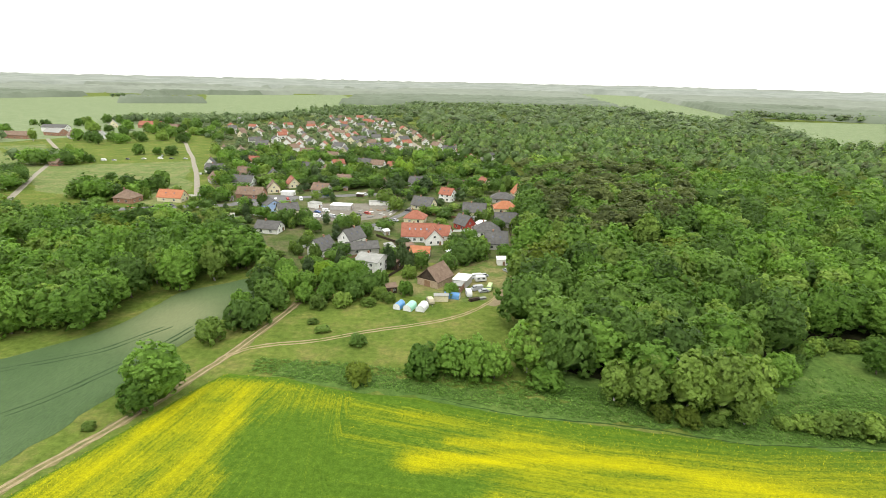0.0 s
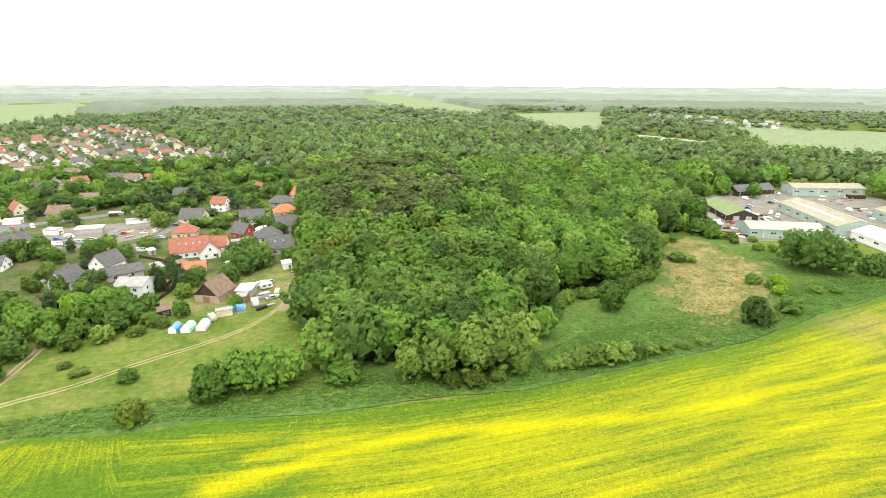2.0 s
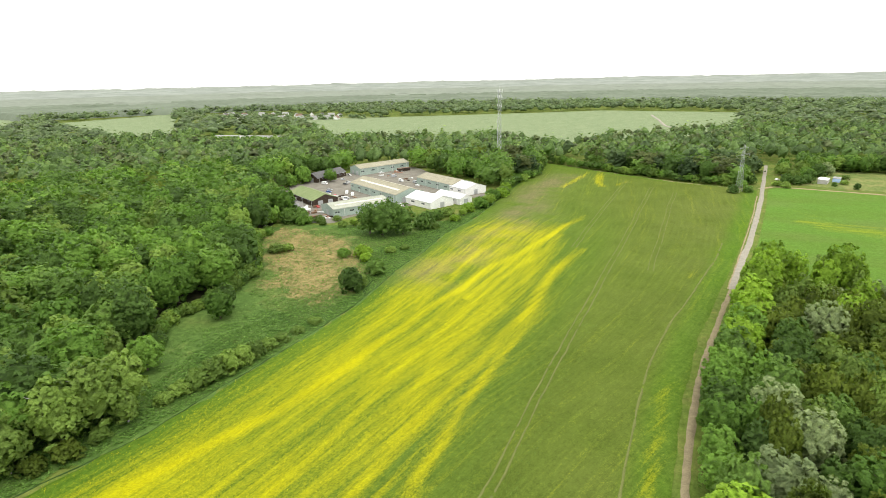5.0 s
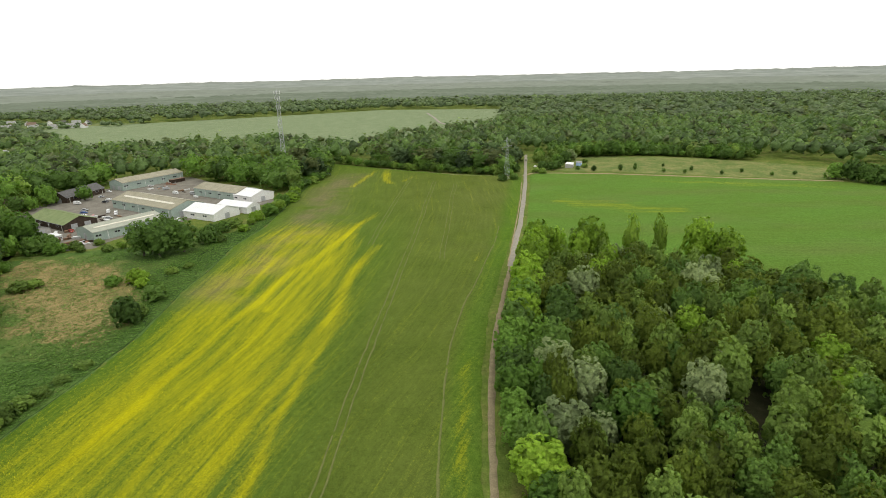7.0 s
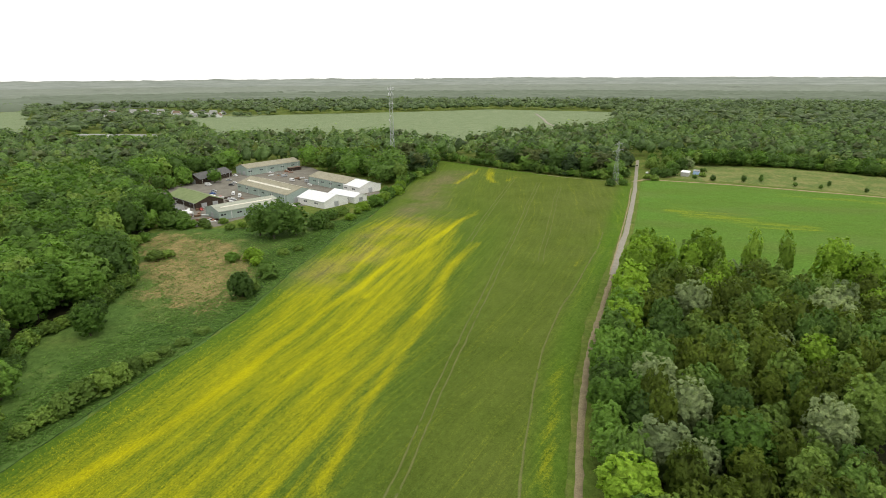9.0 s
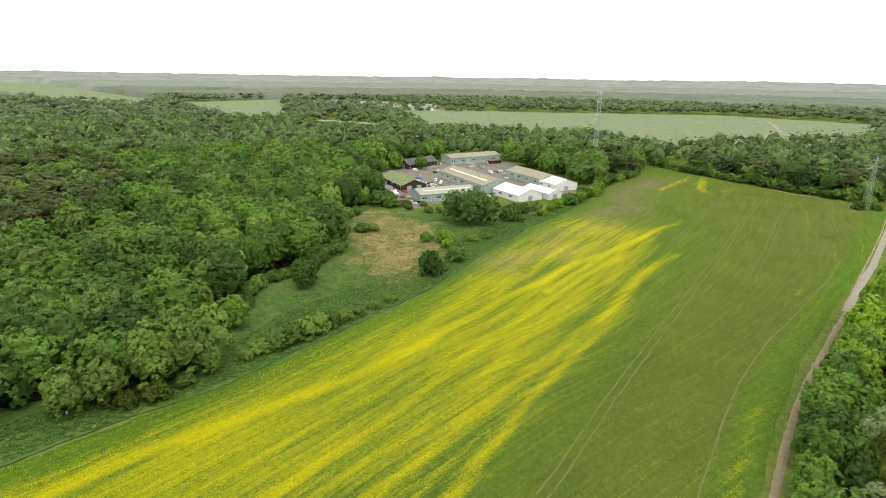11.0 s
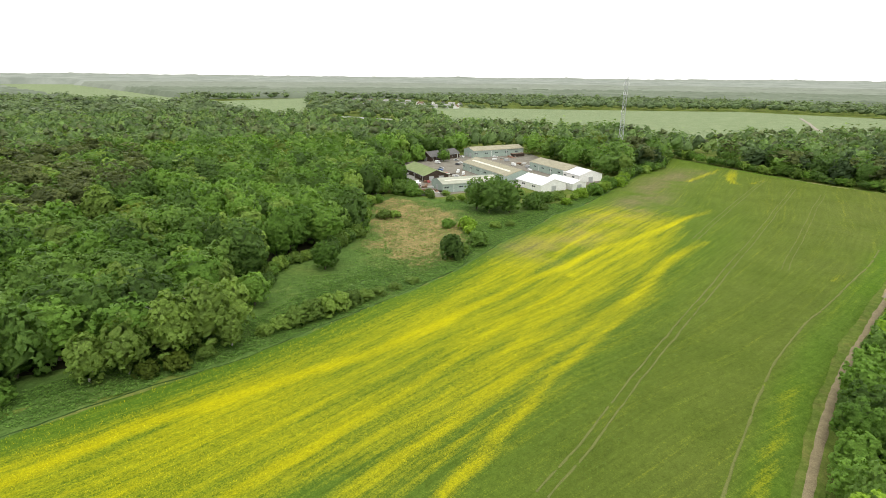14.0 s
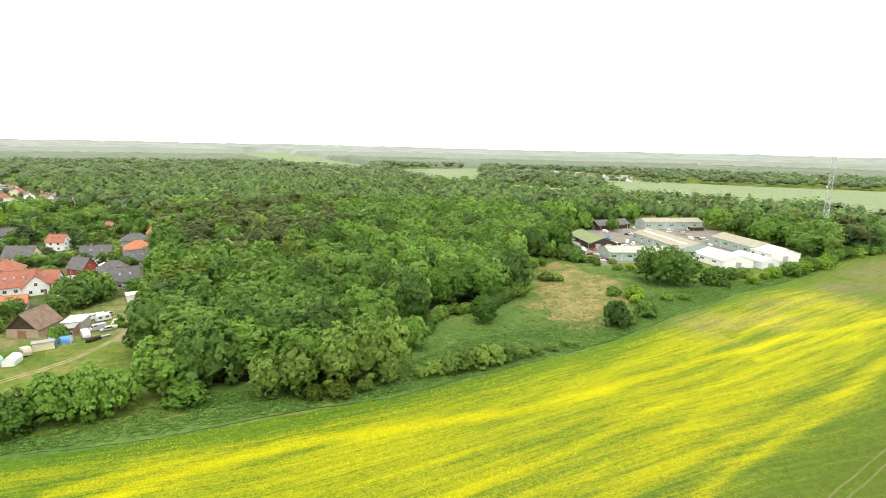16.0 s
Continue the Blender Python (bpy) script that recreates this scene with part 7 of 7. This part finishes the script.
radio_mast()
pylon(356, -19)
shed("allotment_hut", 403, -66, 75, 6, 11, 3.0, GREY_WALL, ROOF_WHITE, "small grey hut with a white roof beside the orchard", "hut")
shed("allotment_hut", 411, -74, 75, 4.5, 8, 2.6, BLUE_WALL, ROOF_PALE, "small blue-grey hut beside the orchard", "hut")
car(405, -42, 60, "white")
for x, y, h, r in ((386, -80, 4, 2.0), (383, -97, 5.5, 1.8), (388, -108, 4, 1.6), (377, -124, 3, 1.4), (372, -136, 3, 1.3), (380, -143, 4, 1.2), (366, -157, 3, 1.2), (372, -172, 3.4, 1.3), (360, -185, 3, 1.3), (392, -70, 3, 1.8), (362, -200, 3, 1.4), (398, -130, 3, 1.2), (402, -112, 3, 1.0)):
    tree("oak", x, y, h, r, label="small young fruit tree in the orchard meadow", group="orchard trees")
for row in (("oak", 356, -24, 4.5, 3.0), ("oak", 352, -16, 5, 3.2), ("shrub", 378, -44, 4, 3.0), ("oak", 392, -52, 6, 4.0), ("oak", 398, -57, 6, 4.0), ("shrub", 400, -24, 6, 4.0), ("oak", 412, -60, 7, 4.0)):
    tree(*row)

# trees between the houses, kept off the buildings and streets
FOOTPRINTS = np.array(FOOT)
STREETS = ([(-320, 680), (-301, 629), (-240, 510), (-212, 457), (-185, 401), (-160, 347), (-140, 300)], [(-230, 255), (-144, 281), (-118, 288), (-100, 306), (-85, 312), (-60, 320), (-30, 330)], [(-42, 240), (-28, 262), (-20, 280), (-16, 300), (10, 322)], [(-146, 963), (-66, 722), (-28, 564), (-9, 499)])
VILLAGE = [(-64, 186), (-30, 172), (-14, 196), (4, 190), (28, 200), (34, 230), (40, 280), (48, 330), (58, 380), (50, 420), (8, 470), (-8, 560), (-30, 700), (-95, 1000), (-210, 980), (-290, 800), (-310, 700), (-240, 560), (-205, 490), (-170, 400), (-145, 330), (-160, 305), (-195, 310), (-190, 262), (-130, 250), (-100, 235), (-72, 210)]
OPEN = [[(-78, 258), (-46, 254), (-24, 266), (-22, 292), (-40, 304), (-78, 300)], [(-122, 290), (-94, 282), (-80, 300), (-84, 320), (-110, 320)], [(-92, 220), (-76, 214), (-62, 220), (-62, 242), (-84, 240)], [(-210, 420), (-292, 410), (-300, 450), (-215, 470)]]


def in_village(x, y):
    k = inside(x, y, VILLAGE)
    for poly in OPEN:
        k &= ~inside(x, y, poly)
    for line in STREETS:
        k &= near_line(x, y, line) > 5.5
    d = np.hypot(x[:, None] - FOOTPRINTS[None, :, 0], y[:, None] - FOOTPRINTS[None, :, 1]) - FOOTPRINTS[None, :, 2]
    return k & (d.min(1) > 1.3)


vt = free(spread(-330, 60, 170, 1000, 7.4, in_village, 41), 3.5)
vt = vt[np.random.default_rng(42).random(len(vt)) < np.where(vt[:, 1] < 330, 0.66, np.where(vt[:, 1] < 500, 0.62, 0.40))]
vt = sized(vt, 2.4, 8.5, 1.9, 4.8, 43)
tall = (vt[:, 1] > 335) & (vt[:, 1] < 500)
vt[tall, 2:] *= 1.6
vt[vt[:, 1] > 500, 2:] *= 1.15
wood("garden_trees", vt[far(vt, 0, 260)], MIDDLE, "green garden trees and bushes between the houses", dict(oak=3, maple=3, birch=1, spruce=1.6, shrub=3))
wood("garden_trees", vt[far(vt, 260, 520)], COARSE, "green garden trees and bushes between the houses", dict(oak=4, maple=1.5, birch=1.5, spruce=1.6, shrub=1))
wood("garden_trees", vt[far(vt, 520, 1100)], TINY, "green garden trees and bushes between far houses", dict(oak=4, birch=1.5, pine=1.5), LEAF_HAZE)
shed("greenhouse", -107, 260, 80, 4, 8, 2.6, FRAME_WHITE, SKYLIGHT, "small white greenhouse with a pale glazed roof", "greenhouse")
shed("long_barracks", 513, 487, 8, 12, 62, 5.0, WHITE_WALL, ROOF_PALE, "long low white building among the trees", "building")
shed("long_barracks", 506, 538, 8, 12, 46, 5.0, WHITE_WALL, ROOF_PALE, "long low white building among the trees", "building")


def garden_fence(x0, y0, x1, y1, mat, label):
    """Posts and board panels in a straight run."""
    length, ang = math.hypot(x1 - x0, y1 - y0) * SCALE, math.degrees(math.atan2(y1 - y0, x1 - x0))
    ob = thing("garden_fence", x0, y0, ang, label, "fence", "garden fences")
    n = max(2, int(length / 2.4))
    for i in range(n + 1):
        xx = length * i / n
        part("post", box(xx - 0.06, xx + 0.06, -0.06, 0.06, -0.1, 1.55), mat, ob)
        if i < n:
            part("panel", box(xx + 0.08, xx + length / n - 0.08, -0.025, 0.025, 0.1, 1.45), mat, ob)


for x0, y0, x1, y1, mat, label in ((-56, 200, -40, 198, DOOR_WOOD, "brown board fence along a garden"), (-40, 198, -34, 204, DOOR_WOOD, "brown board fence along a garden"), (-20, 180, -12, 198, DARK_TIMBER, "dark board fence beside the white house"), (-58, 214, -50, 226, FRAME_WHITE, "white board fence round a garden"), (-30, 234, -18, 222, DARK_TIMBER, "dark board fence between two gardens"), (2, 214, 14, 212, DOOR_WOOD, "brown board fence along a garden"), (14, 212, 16, 232, DOOR_WOOD, "brown board fence along a garden"), (4, 244, 26, 248, FRAME_WHITE, "white board fence round a garden"), (-6, 276, 8, 270, DOOR_WOOD, "brown board fence along a garden"), (26, 270, 40, 272, DARK_TIMBER, "dark board fence between two gardens"), (-98, 268, -86, 262, FRAME_WHITE, "white board fence round a garden"), (-120, 326, -98, 336, DOOR_WOOD, "brown board fence along a garden"), (-156, 310, -138, 306, FRAME_WHITE, "white board fence round a garden"), (30, 206, 31, 250, DARK_TIMBER, "dark board fence along the wood's edge")):
    garden_fence(x0, y0, x1, y1, mat, label)
for k, (x, y, ang) in enumerate(((-42, 200, 20), (-54, 216, 60), (-18, 222, 10), (3, 208, 30), (14, 266, 80), (25, 296, 10), (-4, 302, 60), (-26, 238, 20), (-64, 256, 10), (-100, 334, 70), (-120, 300, 20), (-86, 332, 50), (-140, 340, 10), (-160, 372, 30), (-62, 336, 15), (-50, 318, 75), (38, 276, 10), (18, 338, 40))):
    shed("garden_shed", x, y, ang, 2.6 + 0.3 * (k % 3), 3.4 + 0.5 * (k % 4), 2.2, (DARK_TIMBER, GREY_WALL, DOOR_WOOD)[k % 3], (ROOF_PALE, ROOF_BROWN, ROOF_GREY, ROOF_WHITE)[k % 4], "small garden shed with a low sloping roof", "shed")
for k, (x, y, ang) in enumerate(((-30, 243, 60), (-24, 262, 62), (-19, 284, 70), (-12, 305, 40), (28, 214, 90), (18, 270, 0), (-56, 266, 60), (-52, 270, 62), (-48, 266, 64), (-44, 272, 66), (-40, 276, 66), (-66, 276, 60), (-62, 278, 60), (-110, 292, 75), (-126, 287, 75), (-134, 284, 75), (-152, 279, 73), (-164, 275, 73), (-70, 318, 80), (-48, 324, 80), (-130, 314, 30), (-172, 380, 25))):
    car(x, y, ang, ("white", "silver", "black", "red", "blue", "white", "silver")[k % 7], k % 6 == 0)
# groves on the far left and tree rows by the pastures
GROVES = ([(-330, 300), (-300, 350), (-268, 340), (-250, 300), (-230, 262), (-300, 255)], [(-330, 405), (-292, 392), (-276, 400), (-284, 425), (-320, 430)], [(-520, 500), (-440, 490), (-430, 540), (-520, 560)], [(-480, 770), (-330, 750), (-290, 800), (-300, 900), (-430, 860)], [(-300, 800), (-210, 990), (-90, 1010), (-90, 1300), (-260, 1250)], [(-215, 300), (-180, 318), (-165, 305), (-195, 280)], [(-1270, 1540), (-1170, 1520), (-1150, 1590), (-1250, 1610)], [(-1290, 1690), (-1210, 1680), (-1190, 1740), (-1280, 1740)], [(-950, 1560), (-880, 1560), (-870, 1610), (-940, 1620)])
gv = by_the_path(spread(-1300, -60, 250, 1760, 10.0, lambda x, y: np.any([inside(x, y, g) for g in GROVES], axis=0), 45))
d = np.hypot(gv[:, 0, None] - FOOTPRINTS[None, :, 0], gv[:, 1, None] - FOOTPRINTS[None, :, 1]) - FOOTPRINTS[None, :, 2]
gv = gv[(d.min(1) > 3) & ((gv[:, 1] < 890) | (np.random.default_rng(47).random(len(gv)) < 0.5))]
gv[gv[:, 1] > 890] += np.random.default_rng(48).normal(0, 9, gv[gv[:, 1] > 890].shape)
gv = sized(gv, 7, 15, 4.5, 8.5, 46)
wood("pasture_groves", gv[far(gv, 0, 520)], COARSE, "green groves beside the pastures", dict(oak=5, maple=2, birch=1))
wood("pasture_groves", gv[far(gv, 520, 2000)], TINY, "green groves beside the pastures", dict(oak=5, maple=2, birch=1), LEAF_HAZE)
for k, (x, y) in enumerate(((-302, 411), (-292, 407), (-299, 426), (-282, 411), (-289, 431), (-276, 421), (-317, 439), (-313, 454), (-306, 442), (-286, 422), (-274, 333), (-264, 328), (-267, 339), (-290, 357), (-281, 354), (-276, 346), (-206, 298), (-200, 306), (-196, 296), (-188, 306), (-182, 298), (-176, 314), (-172, 320), (-210, 306), (-264, 470), (-250, 474), (-236, 470))):
    tree(("oak", "maple", "oak", "birch")[k % 4], x, y, 6.5 + 1.1 * (k * 7 % 5), 4.4 + 0.5 * (k * 3 % 5), group="trees by the pastures")
for k, (x, y) in enumerate(((-527, 707), (-500, 690), (-468, 706), (-469, 723), (-466, 763), (-440, 748), (-424, 736), (-398, 736), (-344, 674), (-375, 751), (-339, 724), (-326, 700), (-299, 656), (-279, 634), (-280, 661), (-247, 604), (-327, 728), (-305, 734), (-262, 620), (-292, 640), (-318, 670), (-480, 600), (-470, 585), (-410, 640), (-400, 655), (-375, 640), (-340, 640), (-356, 660), (-312, 690), (-286, 690), (-262, 650), (-420, 660), (-340, 560), (-352, 548), (-372, 556), (-410, 545), (-330, 590), (-310, 560), (-322, 546), (-296, 574), (-336, 530), (-300, 600), (-278, 590), (-316, 624), (-268, 560), (-350, 600), (-384, 668), (-360, 690), (-316, 650), (-240, 580), (-250, 640))):
    tree(("oak", "oak", "maple", "birch")[k % 4], x, y, 8 + 1.2 * (k * 7 % 6), 5.0 + 0.8 * (k * 3 % 5), group="trees round the farm")
for row in (("oak", -96, 282, 9, 3.6), ("maple", -132, 296, 9, 5.0), ("maple", -124, 297, 8.5, 4.6), ("spruce", -108, 262, 9, 2.6), ("spruce", -98, 262, 9, 2.6), ("oak", -73, 247, 9, 5.0), ("oak", -66, 250, 8.5, 4.6), ("oak", -205, 330, 9, 5.0), ("oak", -178, 338, 10, 5.6), ("oak", -170, 322, 7, 4.0), ("poplar", -30, 372, 17, 5.0), ("poplar", -24, 366, 16, 4.5), ("birch", -33, 300, 9, 5.5), ("birch", -26, 285, 8, 4.5)):
    tree(*row)

# trees inside the yard
for row in (("oak", 274, 246, 11, 5.0), ("maple", 281, 244, 9, 4.4), ("oak", 268, 252, 12, 5.4), ("maple", 294, 244, 12, 6.5), ("oak", 303, 252, 12, 6.0), ("maple", 305, 230, 10, 4.6), ("birch", 262, 244, 9, 5.4), ("oak", 221, 197, 7.5, 5.4), ("oak", 213, 186, 8, 5.0), ("oak", 228, 210, 8, 5.4), ("birch", 242, 228, 8, 6.0), ("oak", 205, 178, 8, 4.6), ("maple", 208, 170, 4, 3.0)):
    tree(*row)


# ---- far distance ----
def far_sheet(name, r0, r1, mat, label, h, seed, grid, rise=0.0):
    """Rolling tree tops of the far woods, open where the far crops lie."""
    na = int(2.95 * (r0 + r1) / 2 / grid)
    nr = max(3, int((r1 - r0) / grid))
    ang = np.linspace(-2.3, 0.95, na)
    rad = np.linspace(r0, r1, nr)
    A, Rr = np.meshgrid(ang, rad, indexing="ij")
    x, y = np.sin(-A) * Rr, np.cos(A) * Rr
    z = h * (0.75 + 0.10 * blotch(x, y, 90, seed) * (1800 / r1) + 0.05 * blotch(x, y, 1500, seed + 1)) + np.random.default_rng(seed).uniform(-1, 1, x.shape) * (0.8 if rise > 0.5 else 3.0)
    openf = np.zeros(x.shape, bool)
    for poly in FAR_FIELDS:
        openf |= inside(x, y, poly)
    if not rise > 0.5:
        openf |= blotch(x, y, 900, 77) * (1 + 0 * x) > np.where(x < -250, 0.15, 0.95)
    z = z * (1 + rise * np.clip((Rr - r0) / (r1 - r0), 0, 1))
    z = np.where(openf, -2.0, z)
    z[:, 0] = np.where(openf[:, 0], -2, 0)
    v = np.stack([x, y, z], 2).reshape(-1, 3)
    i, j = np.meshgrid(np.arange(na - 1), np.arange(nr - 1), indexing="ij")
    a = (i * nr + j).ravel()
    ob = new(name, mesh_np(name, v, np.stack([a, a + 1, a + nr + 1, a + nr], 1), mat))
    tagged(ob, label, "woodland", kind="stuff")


# each farther ring is paler and greyer: haze painted in, partly as emission
far_sheet("far_woods", 1450, 2100, distance_material("hazed_far_wood_tops", (0.125, 0.15, 0.105), (0.17, 0.20, 0.145)), "far wood tops with haze in their colour", 17, 61, 11)
far_sheet("far_woods", 2100, 3100, distance_material("hazed_farther_wood_tops", (0.18, 0.20, 0.16), (0.22, 0.245, 0.195), 0.05), "far wood tops with haze in their colour", 18, 62, 17, 0.3)
# rise lifts this ring to fit the horizon seen by the camera
far_sheet("backdrop", 3100, 4150, distance_material("hazed_horizon_wood_tops", (0.175, 0.195, 0.165), (0.25, 0.27, 0.235), 0.15), "backdrop woods with painted haze, lifted to the camera horizon", 24, 63, 34, 1.7)

# ---- grass tufts and plants ----
def tufts(name, xy, h0, h1, w, mat, label, seed):
    """Low leafy tufts: three spread leaves each."""
    r = np.random.default_rng(seed)
    n = len(xy)
    h, a = r.uniform(h0, h1, n), r.uniform(0, 6.283, n)
    leaves = []
    for k in range(3):
        b = a + 2.1 * k + r.uniform(-0.4, 0.4, n)
        s = w * r.uniform(0.7, 1.5, n)
        out, side = np.stack([np.cos(b), np.sin(b)]), np.stack([-np.sin(b), np.cos(b)])
        z = h * r.uniform(0.6, 1.0, n)
        foot = np.c_[xy[:, 0], xy[:, 1], z * 0.55]
        left = np.c_[xy[:, 0] + s * (out[0] + 0.55 * side[0]), xy[:, 1] + s * (out[1] + 0.55 * side[1]), z]
        right = np.c_[xy[:, 0] + s * (out[0] - 0.55 * side[0]), xy[:, 1] + s * (out[1] - 0.55 * side[1]), z * 0.92]
        leaves.append(np.stack([foot, right, left], 1))
    q = np.concatenate(leaves)
    tone = np.concatenate([np.repeat(r.random(n), 3)] * 3)
    ob = new(name, mesh_np(name, q.reshape(-1, 3), np.arange(len(q) * 3).reshape(-1, 3), mat, dict(tone=tone)))
    tagged(ob, label, "grass", kind="stuff")


def scatter(poly, n, seed, patchy=0.0):
    r = np.random.default_rng(seed)
    p = np.array(poly)
    xy = r.uniform(p.min(0), p.max(0), (n, 2))
    k = inside(xy[:, 0], xy[:, 1], poly)
    if patchy:
        k &= blotch(xy[:, 0], xy[:, 1], 14, seed) > r.normal(size=n) * 0.4 + patchy - 0.5
    return xy[k]


VERGE_BAND = [(-46, 115), (-22, 110), (-3, 107), (15, 102), (32, 99), (48, 95.8), (62, 93), (76, 92), (92, 91.6), (112, 90.8), (133, 90.6), (153, 93.6), (170, 95.6), (200, 98), (216, 100.4), (246, 98.4), (280, 102), (292, 103), (292, 108), (234, 110), (182, 116), (140, 106), (100, 112), (70, 106), (30, 112), (0, 116), (-22, 120), (-46, 122)]
tufts("verge_grass", scatter(VERGE_BAND, 30000, 201), 0.2, 0.55, 0.34, TALL_GRASS, "tall rank green grass and nettles", 202)
MEADOW = [(88, 95), (128, 94), (182, 100), (230, 102), (215, 140), (200, 160), (182, 176), (150, 148), (128, 128), (110, 114), (98, 124), (80, 112)]
tufts("meadow_grass", scatter(MEADOW, 14000, 203, 0.1), 0.2, 0.5, 0.34, TALL_GRASS, "tall green meadow grass", 204)
REED_AREA = [(206, 182), (204, 160), (198, 136), (182, 122), (162, 111), (146, 101), (131, 100), (125, 112), (132, 127), (150, 144), (172, 161), (190, 180)]
tufts("dry_reeds", scatter(REED_POLY, 5000, 205, 0.5), 0.2, 0.6, 0.2, DRY_TUFT, "dry straw-coloured reeds", 206)
tufts("meadow_grass", scatter(REED_AREA, 1500, 207, 0.5), 0.2, 0.5, 0.26, TALL_GRASS, "green grass between the reeds", 208)

# crop plants that stand out singly on the nearer half of the field
def crop_plants():
    r = np.random.default_rng(211)
    up, down = np.array(EDGE_UP), np.array(EDGE_DOWN)
    xy = np.stack([r.uniform(-72, 150, 150000), r.uniform(20, 114, 150000)], 1)
    hi, lo = np.interp(xy[:, 0], *up.T), np.interp(xy[:, 0], *down.T)
    xy = xy[(xy[:, 1] < hi - 0.6) & (xy[:, 1] > lo + 0.6) & (np.hypot(xy[:, 0] - 6, xy[:, 1]) > 68)]
    b = bloom_at(xy[:, 0], xy[:, 1]) + 0.12 * r.normal(size=len(xy))
    fl = xy[b > 0.46][:46000]
    gr = xy[b < 0.1][:26000]
    for name, spots, mat, label, h in (("rape_flowers", fl, FLOWER_TUFT, "yellow rape flower heads", 0.62), ("rape_plants", gr, CROP_TUFT, "green rape plants", 0.5)):
        n = len(spots)
        a = r.uniform(0, 6.283, n)
        s = r.uniform(0.04, 0.075, n)
        z = h + r.uniform(-0.12, 0.12, n)
        tri = [np.c_[spots[:, 0] + s * np.cos(a + k), spots[:, 1] + s * np.sin(a + k), z + r.uniform(-0.06, 0.06, n)] for k in (0, 2.1, 4.2)]
        stem = [np.c_[spots[:, 0] + 0.02 * k, spots[:, 1], z - 0.02 if k else z * 0 + 0.25] for k in (-1, 1, 0)]
        v = np.stack(tri + stem, 1).reshape(-1, 3)
        ob = new(name, mesh_np(name, v, np.arange(len(v)).reshape(-1, 3), mat, dict(tone=np.repeat(r.random(n), 6))))
        tagged(ob, label, "crop", kind="stuff")


crop_plants()

# the plan is drawn in units of SCALE metres: bring everything to true size
for ob in list(scene.objects):
    if ob.parent is None and ob is not cam and ob is not sun:
        ob.matrix_world = Matrix.Diagonal((SCALE, SCALE, SCALE, 1)) @ ob.matrix_world
